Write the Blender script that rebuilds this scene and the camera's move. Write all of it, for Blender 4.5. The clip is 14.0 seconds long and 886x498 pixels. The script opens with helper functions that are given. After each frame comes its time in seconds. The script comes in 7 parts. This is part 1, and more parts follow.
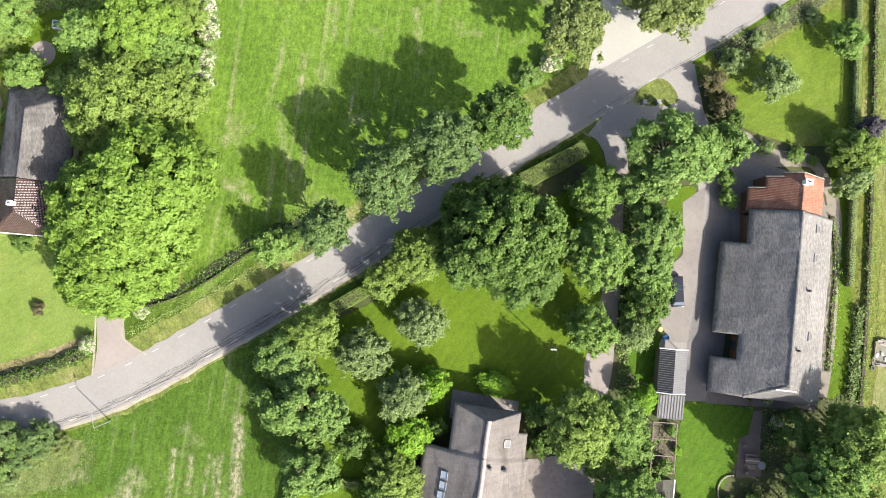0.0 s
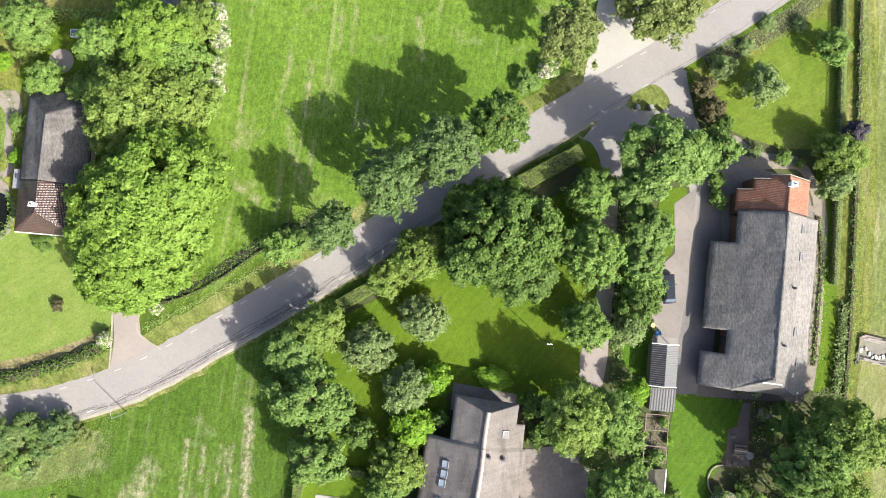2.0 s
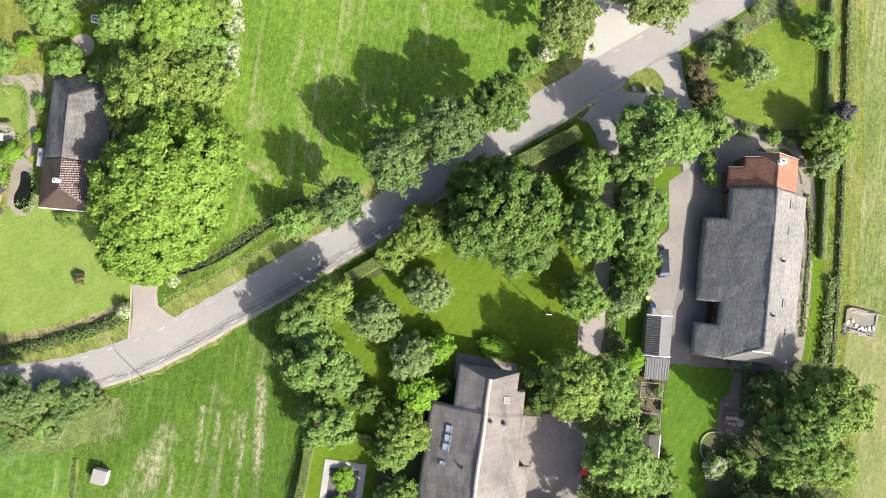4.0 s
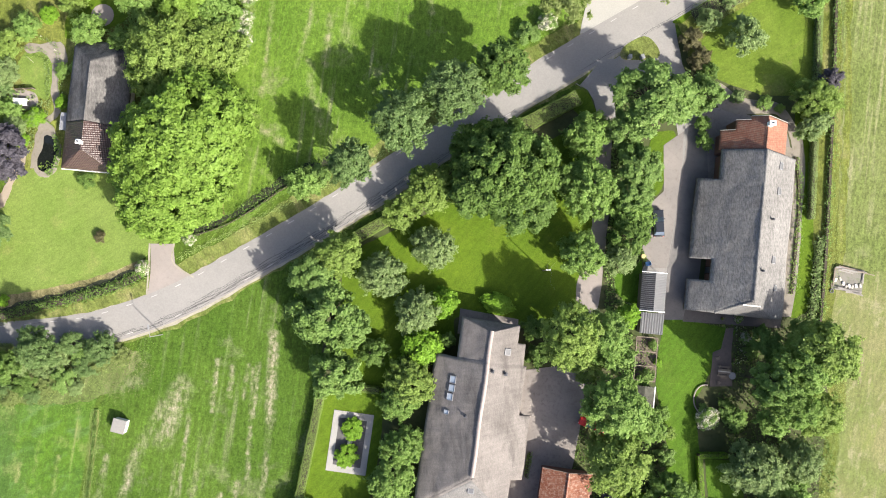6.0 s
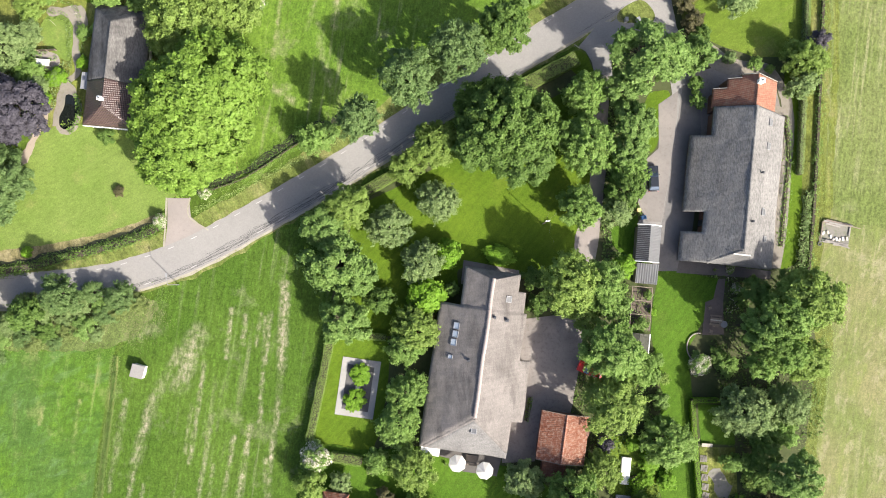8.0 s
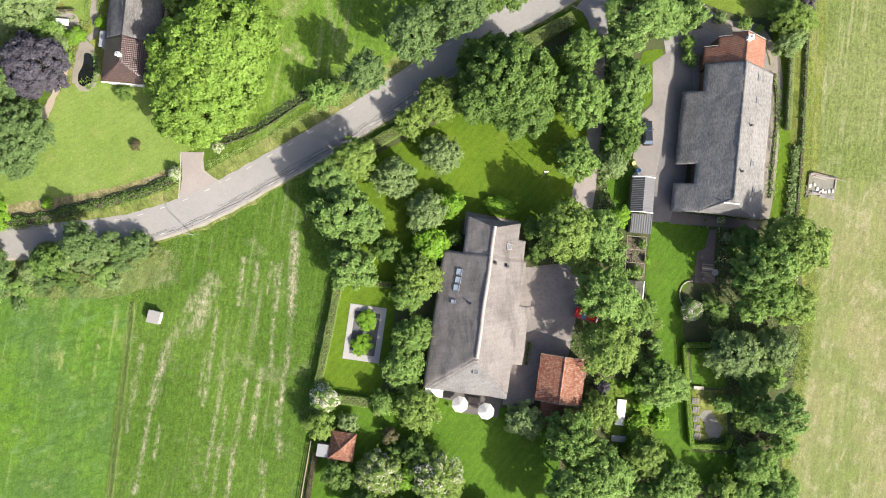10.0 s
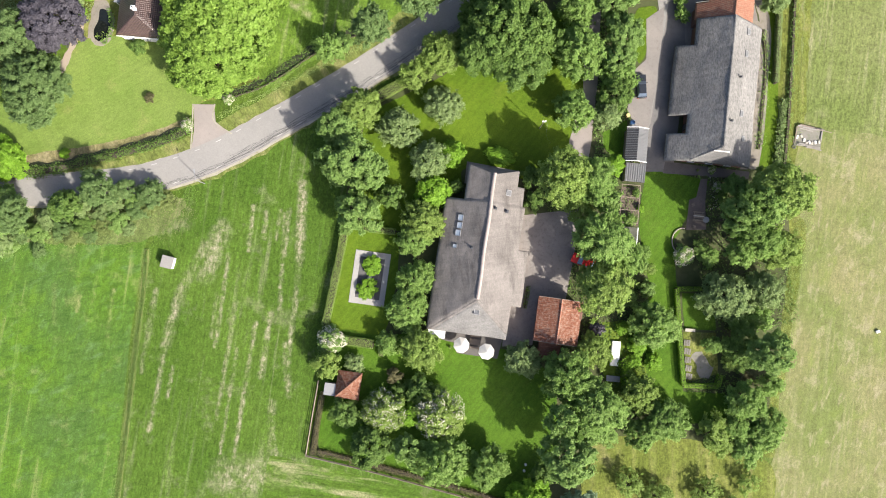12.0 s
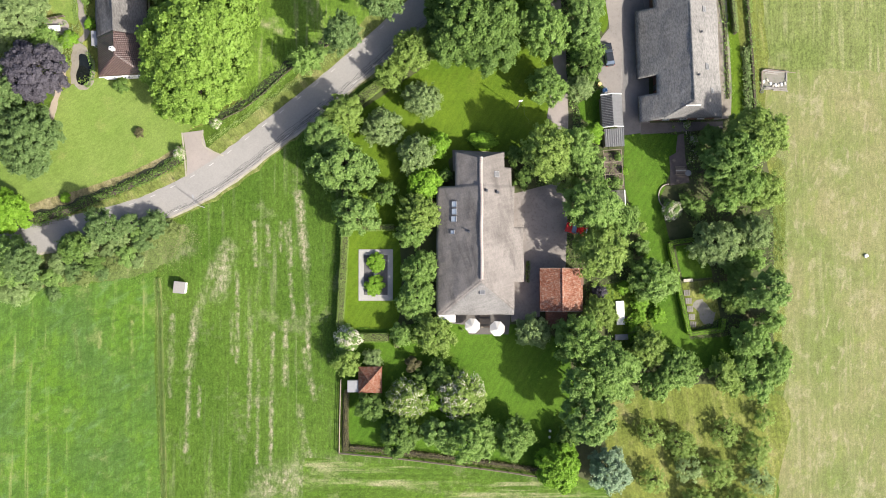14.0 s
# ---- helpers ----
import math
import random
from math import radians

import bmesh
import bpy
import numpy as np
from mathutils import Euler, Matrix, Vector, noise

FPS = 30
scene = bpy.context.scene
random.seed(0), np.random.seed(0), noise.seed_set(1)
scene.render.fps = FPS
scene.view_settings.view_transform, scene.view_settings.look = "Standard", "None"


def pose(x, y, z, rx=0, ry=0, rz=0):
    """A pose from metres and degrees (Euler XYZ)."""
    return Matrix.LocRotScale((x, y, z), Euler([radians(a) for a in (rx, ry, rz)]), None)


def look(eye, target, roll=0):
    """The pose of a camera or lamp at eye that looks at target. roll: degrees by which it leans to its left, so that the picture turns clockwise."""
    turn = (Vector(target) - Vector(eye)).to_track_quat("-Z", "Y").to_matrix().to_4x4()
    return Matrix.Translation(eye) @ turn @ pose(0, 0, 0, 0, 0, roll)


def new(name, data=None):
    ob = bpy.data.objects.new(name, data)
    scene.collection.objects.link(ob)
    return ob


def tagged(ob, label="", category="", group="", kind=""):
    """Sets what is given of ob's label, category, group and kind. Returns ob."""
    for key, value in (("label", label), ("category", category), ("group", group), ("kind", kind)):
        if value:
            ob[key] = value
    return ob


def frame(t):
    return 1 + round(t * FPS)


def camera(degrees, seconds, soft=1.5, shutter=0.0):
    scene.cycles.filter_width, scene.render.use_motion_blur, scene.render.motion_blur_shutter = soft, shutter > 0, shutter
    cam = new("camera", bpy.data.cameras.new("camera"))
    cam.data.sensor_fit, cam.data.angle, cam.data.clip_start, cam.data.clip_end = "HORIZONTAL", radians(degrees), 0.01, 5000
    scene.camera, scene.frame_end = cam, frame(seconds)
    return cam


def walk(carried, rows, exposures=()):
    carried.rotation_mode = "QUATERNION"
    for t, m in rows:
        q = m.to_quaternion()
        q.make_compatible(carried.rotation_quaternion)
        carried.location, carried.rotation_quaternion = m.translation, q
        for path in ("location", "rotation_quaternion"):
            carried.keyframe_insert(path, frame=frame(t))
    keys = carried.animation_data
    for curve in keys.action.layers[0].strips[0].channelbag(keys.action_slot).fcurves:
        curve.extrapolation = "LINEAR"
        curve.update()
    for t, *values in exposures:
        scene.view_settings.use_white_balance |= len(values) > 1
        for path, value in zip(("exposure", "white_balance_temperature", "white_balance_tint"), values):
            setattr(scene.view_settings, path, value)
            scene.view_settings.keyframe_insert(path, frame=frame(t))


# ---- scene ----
cam = camera(63.5, 14.0, 1.0)
# seconds, x, y, z, and the turn about x, y, z from straight down
ROWS = [
    (0.0, 0.000, 0.000, 98.234, 2.773, -1.073, -0.025),
    (0.5, 0.068, 0.042, 99.243, 2.752, -1.029, -0.028),
    (1.0, 0.105, 0.043, 100.368, 2.730, -0.982, -0.032),
    (1.5, 0.100, 0.069, 101.426, 2.709, -0.929, -0.027),
    (2.0, 0.084, -0.183, 102.527, 2.689, -0.871, -0.015),
    (2.5, 0.053, -0.775, 103.611, 2.671, -0.809, -0.001),
    (3.0, 0.013, -1.609, 104.745, 2.658, -0.744, 0.009),
    (5.5, -0.211, -8.443, 110.337, 2.592, -0.410, 0.060),
    (6.0, -0.251, -10.146, 111.474, 2.576, -0.350, 0.066),
    (6.5, -0.312, -11.925, 112.601, 2.562, -0.298, 0.073),
    (7.0, -0.391, -13.799, 113.814, 2.549, -0.256, 0.083),
    (7.5, -0.486, -15.723, 114.961, 2.534, -0.231, 0.094),
    (8.0, -0.669, -17.678, 116.133, 2.518, -0.224, 0.098),
    (10.5, -1.477, -28.065, 122.052, 2.413, -0.299, 0.093),
    (11.0, -1.675, -30.248, 123.221, 2.383, -0.325, 0.093),
    (11.5, -1.844, -32.448, 124.459, 2.344, -0.359, 0.096),
    (12.0, -2.006, -34.776, 125.535, 2.259, -0.427, 0.093),
    (12.5, -2.418, -36.067, 126.679, 2.202, -0.413, -3.170),
    (13.0, -2.810, -36.710, 127.803, 2.163, -0.365, -8.068),
    (13.5, -2.980, -36.739, 128.893, 2.143, -0.441, -8.102),
    (14.0, -3.053, -36.656, 130.004, 2.144, -0.548, -8.146),
]
walk(cam, [(t, pose(x, y, z, rx, ry, rz)) for t, x, y, z, rx, ry, rz in ROWS], [(0.0, 1.30), (5.0, 1.24), (10.0, 1.18), (14.0, 1.11)])

# ---- light ----
SUN_EL, SUN_X, SUN_Y = radians(37), 0.72, -0.69
world = bpy.data.worlds.new("world")
scene.world = world
world.use_nodes = True
sky = world.node_tree.nodes.new("ShaderNodeTexSky")
sky.sky_type, sky.sun_disc = "NISHITA", False
sky.air_density, sky.dust_density, sky.ozone_density = 0.58, 3.0, 0.45
sky.sun_elevation, sky.sun_rotation = SUN_EL, math.atan2(SUN_X, SUN_Y)
world.node_tree.links.new(sky.outputs[0], world.node_tree.nodes["Background"].inputs[0])
world.node_tree.nodes["Background"].inputs[1].default_value = 0.140
sun_lamp = bpy.data.lights.new("sun", "SUN")
sun_lamp.energy, sun_lamp.angle, sun_lamp.color = 4.8, radians(0.6), (1.0, 0.93, 0.825)
new("sun", sun_lamp).matrix_world = look((0, 0, 200), (-SUN_X * 200 / math.tan(SUN_EL), -SUN_Y * 200 / math.tan(SUN_EL), 0))


# ---- materials ----
def material(name, rough=0.8, spec=0.3, metal=0.0):
    m = bpy.data.materials.new(name)
    m.use_nodes = True
    t = m.node_tree
    b = t.nodes["Principled BSDF"]
    b.inputs["Roughness"].default_value = rough
    b.inputs["Specular IOR Level"].default_value = spec
    b.inputs["Metallic"].default_value = metal
    return m, t, b


def node(t, kind, *links, **values):
    """A node of a tree with its links (socket, output) and plain settings."""
    n = t.nodes.new("ShaderNode" + kind)
    for socket, out in links:
        t.links.new(out, n.inputs[socket])
    for key, value in values.items():
        if key == "op":
            n.operation = value
        else:
            n.inputs[int(key[1:])].default_value = value
    return n


def place(t, turn=0.0, scale=(1, 1, 1), local=False):
    c = node(t, "TexCoord").outputs["Object"] if local else node(t, "NewGeometry").outputs["Position"]
    m = node(t, "Mapping", (0, c))
    m.inputs["Rotation"].default_value = (0, 0, radians(turn))
    m = node(t, "Mapping", (0, m.outputs[0]))
    m.inputs["Scale"].default_value = scale
    return m.outputs[0]


def grain(t, where, scale, detail=4.0, rough=0.6, twist=0.0):
    n = node(t, "TexNoise", (0, where))
    n.inputs["Scale"].default_value, n.inputs["Detail"].default_value = scale, detail
    n.inputs["Roughness"].default_value, n.inputs["Distortion"].default_value = rough, twist
    return n.outputs[0]


def ramp(t, value, stops):
    n = node(t, "ValToRGB", (0, value))
    e = n.color_ramp.elements
    while len(e) < len(stops):
        e.new(0.5)
    for el, (at, col) in zip(e, stops):
        el.position = at
        el.color = (*col, 1) if len(col) == 3 else (col[0], col[0], col[0], 1)
    return n.outputs[0]


def blend(t, fac, a, b, mode="MIX"):
    n = t.nodes.new("ShaderNodeMix")
    n.data_type, n.blend_type = "RGBA", mode
    for socket, v in ((0, fac), (6, a), (7, b)):
        if hasattr(v, "is_output"):
            t.links.new(v, n.inputs[socket])
        elif socket == 0:
            n.inputs[0].default_value = v
        else:
            n.inputs[socket].default_value = (*v, 1)
    return n.outputs[2]


def bump(t, b, height, strength, distance=0.05):
    n = node(t, "Bump", ("Height", height))
    n.inputs["Strength"].default_value, n.inputs["Distance"].default_value = strength, distance
    t.links.new(n.outputs[0], b.inputs["Normal"])


def worn_streaks(t, w, streaks):
    """Soft mask of dry streaks, each a segment of the ground with a width and a strength."""
    n = node(t, "TexNoise", (0, w))
    n.inputs["Scale"].default_value, n.inputs["Detail"].default_value = 0.8, 5.0
    shift = node(t, "VectorMath", (0, n.outputs["Color"]), op="MULTIPLY_ADD")
    shift.inputs[1].default_value, shift.inputs[2].default_value = (0.9, 0.9, 0), (-0.45, -0.45, 0)
    p = node(t, "VectorMath", (0, w), (1, shift.outputs[0]), op="ADD").outputs[0]
    total = None
    for x0, y0, x1, y1, wide, much in streaks:
        d = node(t, "VectorMath", (0, p), op="SUBTRACT")
        d.inputs[1].default_value = (x0, y0, 0.03)
        q = (x1 - x0) ** 2 + (y1 - y0) ** 2
        h = node(t, "VectorMath", (0, d.outputs[0]), op="DOT_PRODUCT")
        h.inputs[1].default_value = ((x1 - x0) / q, (y1 - y0) / q, 0)
        h = node(t, "Clamp", (0, h.outputs["Value"]))
        on = node(t, "VectorMath", (3, h.outputs[0]), op="SCALE")
        on.inputs[0].default_value = (x1 - x0, y1 - y0, 0)
        far = node(t, "VectorMath", (0, d.outputs[0]), (1, on.outputs[0]), op="DISTANCE")
        m = node(t, "MapRange", (0, far.outputs["Value"]), i1=0.0, i2=wide * 1.0 + 0.15, i3=much, i4=0.0)
        m.interpolation_type = "SMOOTHSTEP"
        total = m.outputs[0] if total is None else node(t, "Math", (0, total), (1, m.outputs[0]), op="MAXIMUM").outputs[0]
    return total


STREAKS = dict(mown=[], pasture=[], meadow=[], head=[])


def streak(field, wide, much, *xy):
    for k in range(0, len(xy) - 2, 2):
        STREAKS[field].append((*xy[k:k + 4], wide, much))


streak("mown", 1.10, 1.9, -25.78, -18.52, -25.93, -24.22, -26.19, -31.44)
streak("mown", 0.60, 1.9, -26.19, -31.44, -27.03, -40.60, -28.02, -48.67)
streak("mown", 0.50, 1.3, -28.03, -22.88, -28.82, -31.06)
streak("mown", 0.50, 1.3, -29.62, -23.18, -30.30, -28.26)
streak("mown", 0.50, 1.3, -34.38, -22.50, -35.09, -30.17)
streak("mown", 0.50, 1.3, -32.02, -23.35, -32.43, -27.96)
streak("mown", 0.60, 1.3, -31.10, -41.05, -32.89, -52.06)
streak("mown", 0.50, 1.3, -33.69, -42.73, -35.74, -55.73, -37.94, -70.63)
streak("mown", 0.80, 1.0, -28.35, -46.58, -27.90, -55.34)
streak("mown", 0.80, 1.0, -30.62, -56.47, -31.28, -72.62)
streak("mown", 1.20, 1.0, -42.67, -29.08, -46.98, -37.74, -49.36, -46.62)
streak("mown", 2.40, 1.0, -39.84, -26.38, -42.52, -34.26)
streak("mown", 5.00, 1.0, -37.55, -69.27, -26.36, -69.49)
streak("mown", 0.60, 1.0, -51.20, -37.13, -53.52, -51.12)
streak("mown", 0.50, 1.0, -38.56, -30.70, -40.69, -46.85)
streak("mown", 0.50, 1.0, -37.11, -39.16, -40.28, -59.14)
streak("mown", 0.50, 1.0, -28.87, -23.80, -29.55, -40.24)
streak("pasture", 0.60, 0.85, -12.87, 39.52, -13.38, 33.92)
streak("pasture", 0.50, 0.85, -10.91, 39.54, -11.65, 33.13)
streak("pasture", 1.00, 0.85, -17.27, 31.51, -18.14, 23.98)
streak("pasture", 2.00, 0.85, -14.52, 29.14, -15.65, 24.38)
streak("pasture", 0.90, 0.85, -20.56, 24.36, -20.27, 18.86, -18.28, 13.38)
streak("pasture", 1.00, 0.85, -29.93, 18.04, -27.93, 13.36, -24.82, 11.65)
streak("pasture", 1.00, 0.85, -29.86, 39.40, -30.30, 27.48)
streak("pasture", 0.80, 0.85, -1.93, 37.99, -1.45, 32.39)
streak("pasture", 0.50, 0.85, -20.41, 32.29, -22.65, 23.57)
streak("pasture", 0.50, 0.85, -25.96, 39.43, -28.01, 18.83)
streak("meadow", 0.50, 0.6, -68.97, -36.12, -68.77, -42.79)
streak("meadow", 0.50, 0.6, -58.80, -38.09, -59.49, -45.16)
streak("meadow", 0.60, 0.6, -55.46, -30.35, -55.67, -34.43)
streak("meadow", 0.60, 0.6, -53.45, -30.64, -53.93, -35.20)
streak("meadow", 1.00, 0.6, -59.05, -34.46, -57.59, -34.98)
streak("head", 2.6, 0.7, -31.44, -69.36, -26.36, -69.49)
streak("head", 0.6, 0.6, -25.44, -70.23, -7.73, -75.25, 12.25, -78.98)
streak("mown", 0.60, 1.5, -49.36, -46.62, -50.50, -53.60, -51.90, -61.40)
streak("mown", 0.40, 1.2, -36.90, -47.40, -39.60, -65.20)
streak("mown", 0.40, 1.2, -30.80, -58.40, -30.10, -64.60, -29.60, -68.70)
streak("mown", 0.35, 1.0, -48.00, -50.40, -48.90, -55.80)
streak("mown", 0.40, 1.0, -40.50, -37.70, -41.50, -45.20)
streak("meadow", 0.40, 1.0, -64.30, -38.10, -64.90, -40.80)
streak("meadow", 0.40, 1.0, -61.50, -34.70, -62.20, -39.70)
streak("meadow", 0.40, 1.0, -58.50, -37.20, -59.30, -43.70)
streak("mown", 1.6, 0.5, -50.34, -26.44, -46.11, -25.49)


def grass(name, dark, light, straw, turn=0.0, stripes=0.5, patches=0.3, width=0.55, coarse=1.0, worn=0.5, period=0.0, tone=0.1, wear=(), mottled=1.0, clumps=()):
    """Turf: two greens in patches, straw-coloured mowing lines along a direction, blade grain and relief."""
    m, t, b = material(name, 0.85, 0.15)
    w = place(t)
    along = place(t, turn, (1.0, 0.045, 1.0))
    big = grain(t, w, 0.07, 5, 0.6)
    mid = grain(t, w, 0.7 * coarse, 5, 0.7)
    fine = grain(t, w, 5.0, 3, 0.8)
    line = grain(t, along, width, 3, 0.55)
    broken = grain(t, place(t, turn, (1.0, 0.3, 1.0)), 0.22, 4, 0.65)
    col = blend(t, ramp(t, big, [(0.38, (0,)), (0.62, (1,))]), dark, light)
    col = blend(t, ramp(t, mid, [(0.35, (0,)), (0.75, (0.12 + 0.34 * mottled,))]), col, [v * 0.62 for v in dark])
    blades = grain(t, place(t, turn, (1.0, 0.4, 1.0)), 2.0, 4, 0.7)
    col = blend(t, 1.0, col, ramp(t, blades, [(0.3, (1 - 0.38 * mottled,)), (0.7, (1 + 0.18 * mottled,))]), "MULTIPLY")
    mottle = grain(t, w, 1.1 * coarse, 6, 0.75, 0.4)
    col = blend(t, 1.0, col, ramp(t, mottle, [(0.32, (1 - 0.20 * mottled,)), (0.68, (1 + 0.14 * mottled,))]), "MULTIPLY")
    rows = grain(t, place(t, turn, (1.0, 0.022, 1.0)), 1.5, 4, 0.6, 0.15)
    col = blend(t, 1.0, col, ramp(t, rows, [(0.36, (1 - 0.09 * mottled,)), (0.64, (1 + 0.06 * mottled,))]), "MULTIPLY")
    for tint, turned, scale, low, amount in clumps:
        clump = grain(t, place(t, turned, (1.0, 0.42, 1.0)), scale, 5, 0.66, 0.5)
        col = blend(t, ramp(t, clump, [(low, (0,)), (low + 0.14, (amount,))]), col, tint)
    if period:
        wave = t.nodes.new("ShaderNodeTexWave")
        wave.inputs["Scale"].default_value, wave.inputs["Distortion"].default_value = 0.314 / period, 0.3
        t.links.new(place(t, turn), wave.inputs[0])
        col = blend(t, ramp(t, wave.outputs["Fac"], [(0.4, (0,)), (0.6, (0.22,))]), col, [v * 1.06 for v in light])
    col = blend(t, 1.0, col, ramp(t, line, [(0.36, (1 - 2 * tone,)), (0.64, (1.0,))]), "MULTIPLY")
    mask = node(t, "Math", (0, ramp(t, line, [(worn, (0,)), (worn + 0.1, (1,))])), (1, ramp(t, broken, [(0.44, (0,)), (0.6, (1,))])), op="MULTIPLY").outputs[0]
    mask = node(t, "Math", (0, mask), (1, ramp(t, fine, [(0.25, (0.3,)), (0.6, (1,))])), op="MULTIPLY").outputs[0]
    mask = node(t, "Math", (0, mask), op="MULTIPLY", i1=stripes).outputs[0]
    col = blend(t, mask, col, straw)
    dry = ramp(t, grain(t, w, 0.16, 6, 0.7, 0.0), [(0.56, (0,)), (0.72, (patches,))])
    col = blend(t, dry, col, straw)
    if wear:
        mask = node(t, "Math", (0, worn_streaks(t, w, wear)), (1, ramp(t, mid, [(0.40, (0.1,)), (0.62, (1,))])), op="MULTIPLY").outputs[0]
        mask = node(t, "Math", (0, mask), (1, ramp(t, blades, [(0.32, (0.1,)), (0.62, (1,))])), op="MULTIPLY").outputs[0]
        mask = node(t, "Math", (0, mask), (1, ramp(t, broken, [(0.36, (0.25,)), (0.58, (1,))])), op="MULTIPLY").outputs[0]
        col = blend(t, mask, col, straw)
    tuft = grain(t, w, 2.6, 3, 0.8)
    col = blend(t, 1.0, col, ramp(t, tuft, [(0.3, (1 - 0.28 * mottled,)), (0.7, (1 + 0.24 * mottled,))]), "MULTIPLY")
    col = blend(t, 0.65, col, ramp(t, fine, [(0.22, (0.32,)), (0.78, (1.08,))]), "MULTIPLY")
    t.links.new(col, b.inputs[0])
    bump(t, b, node(t, "Math", (0, fine), (1, mid), op="ADD").outputs[0], 0.8, 0.12)
    return m


def stone(name, a, b_col, scale=1.5, rough=0.85, spots=(0.1, 0.1, 0.1), spot=0.3, relief=0.3, turn=0.0, stretch=1.0):
    m, t, b = material(name, rough, 0.25)
    w = place(t, turn, (1, stretch, 1))
    n1, n2, n3 = grain(t, w, scale * 0.12, 5), grain(t, w, scale, 5, 0.7), grain(t, w, scale * 9, 3)
    col = blend(t, ramp(t, n1, [(0.35, (0,)), (0.65, (1,))]), a, b_col)
    col = blend(t, ramp(t, n2, [(0.5, (0,)), (0.75, (spot,))]), col, spots)
    col = blend(t, 0.45, col, ramp(t, n3, [(0.2, (0.55,)), (0.8, (1.0,))]), "MULTIPLY")
    t.links.new(col, b.inputs[0])
    bump(t, b, n3, relief, 0.02)
    return m


def leaves(name, a, b_col, thin=0.45, spread=0.25):
    m, t, b = material(name, 0.6, 0.22)
    r = node(t, "NewGeometry").outputs["Random Per Island"]
    o = node(t, "ObjectInfo").outputs["Random"]
    col = blend(t, r, a, b_col)
    col = blend(t, ramp(t, o, [(0.0, (0.0,)), (1.0, (spread,))]), col, [(p + q) * 0.42 for p, q in zip(a, b_col)])
    patch = grain(t, place(t, 0, (1, 1, 1), True), 0.9, 4)
    col = blend(t, 0.6, col, ramp(t, patch, [(0.3, (0.5,)), (0.68, (1.1,))]), "MULTIPLY")
    t.links.new(col, b.inputs[0])
    tr = node(t, "BsdfTranslucent", (0, col))
    mix = node(t, "MixShader", (1, b.outputs[0]), (2, tr.outputs[0]), i0=thin)
    t.links.new(mix.outputs[0], t.nodes["Material Output"].inputs[0])
    return m


def thatch_mat(name, a, b_col, turn, ticks=0.3, stain=0.45, relief=0.35):
    """Reed: streaks down the slope, short ticks of the courses, dark weathering in long patches."""
    m, t, b = material(name, 0.95, 0.08)
    w = place(t)
    n1 = grain(t, w, 0.16, 4, 0.6)
    down = grain(t, place(t, turn, (0.10, 1.0, 0.10)), 2.2, 5, 0.65)
    along = grain(t, place(t, turn, (1.0, 0.22, 1.0)), 0.55, 5, 0.65, 0.3)
    tick = grain(t, place(t, turn, (1.0, 0.30, 1.0)), 5.5, 3, 0.6)
    fine = grain(t, w, 8.0, 3, 0.75)
    col = blend(t, ramp(t, n1, [(0.35, (0,)), (0.65, (1,))]), a, b_col)
    col = blend(t, ramp(t, along, [(0.50, (0,)), (0.72, (stain,))]), col, [v * 0.45 for v in a])
    col = blend(t, 0.3, col, ramp(t, down, [(0.32, (0.62,)), (0.66, (1.2,))]), "MULTIPLY")
    col = blend(t, ticks, col, ramp(t, tick, [(0.36, (0.25,)), (0.62, (1.25,))]), "MULTIPLY")
    col = blend(t, 0.5, col, ramp(t, fine, [(0.3, (0.5,)), (0.7, (1.2,))]), "MULTIPLY")
    t.links.new(col, b.inputs[0])
    bump(t, b, node(t, "Math", (0, tick), (1, fine), op="ADD").outputs[0], relief, 0.06)
    return m


def tile_mat(name, a, b_col, turn, wave_length=0.26, lichen=(0.3, 0.25, 0.18), amount=0.3, course=0.33, gloss=0.75):
    """Clay pantiles: rolls across the slope and courses down it, with colour per patch and lichen."""
    m, t, b = material(name, gloss, 0.3 if gloss > 0.5 else 0.6)
    w = place(t)
    n1, n2 = grain(t, w, 0.5, 5, 0.7), grain(t, w, 2.2, 5, 0.75)
    waves = []
    for axis, size in (("X", wave_length), ("Y", course)):
        v = t.nodes.new("ShaderNodeTexWave")
        v.bands_direction = axis
        v.inputs["Scale"].default_value = 0.314 / size
        t.links.new(place(t, turn), v.inputs[0])
        waves.append(v.outputs["Fac"])
    col = blend(t, ramp(t, n1, [(0.35, (0,)), (0.65, (1,))]), a, b_col)
    col = blend(t, ramp(t, n2, [(0.46, (0,)), (0.62, (amount,))]), col, lichen)
    col = blend(t, 0.20, col, ramp(t, waves[1], [(0.0, (0.35,)), (0.35, (1.0,))]), "MULTIPLY")
    col = blend(t, 0.14, col, ramp(t, waves[0], [(0.0, (0.4,)), (0.5, (1.0,))]), "MULTIPLY")
    t.links.new(col, b.inputs[0])
    bump(t, b, node(t, "Math", (0, waves[1]), (1, waves[0]), op="ADD").outputs[0] if gloss < 0.5 else waves[1], 0.7 if gloss < 0.5 else 0.3, 0.05)
    return m


def plain(name, col, rough=0.6, metal=0.0, spec=0.4, dirt=0.25):
    m, t, b = material(name, rough, spec, metal)
    n = grain(t, place(t), 3.0, 5, 0.7)
    t.links.new(blend(t, ramp(t, n, [(0.4, (0,)), (0.8, (dirt,))]), col, [v * 0.5 for v in col]), b.inputs[0])
    return m


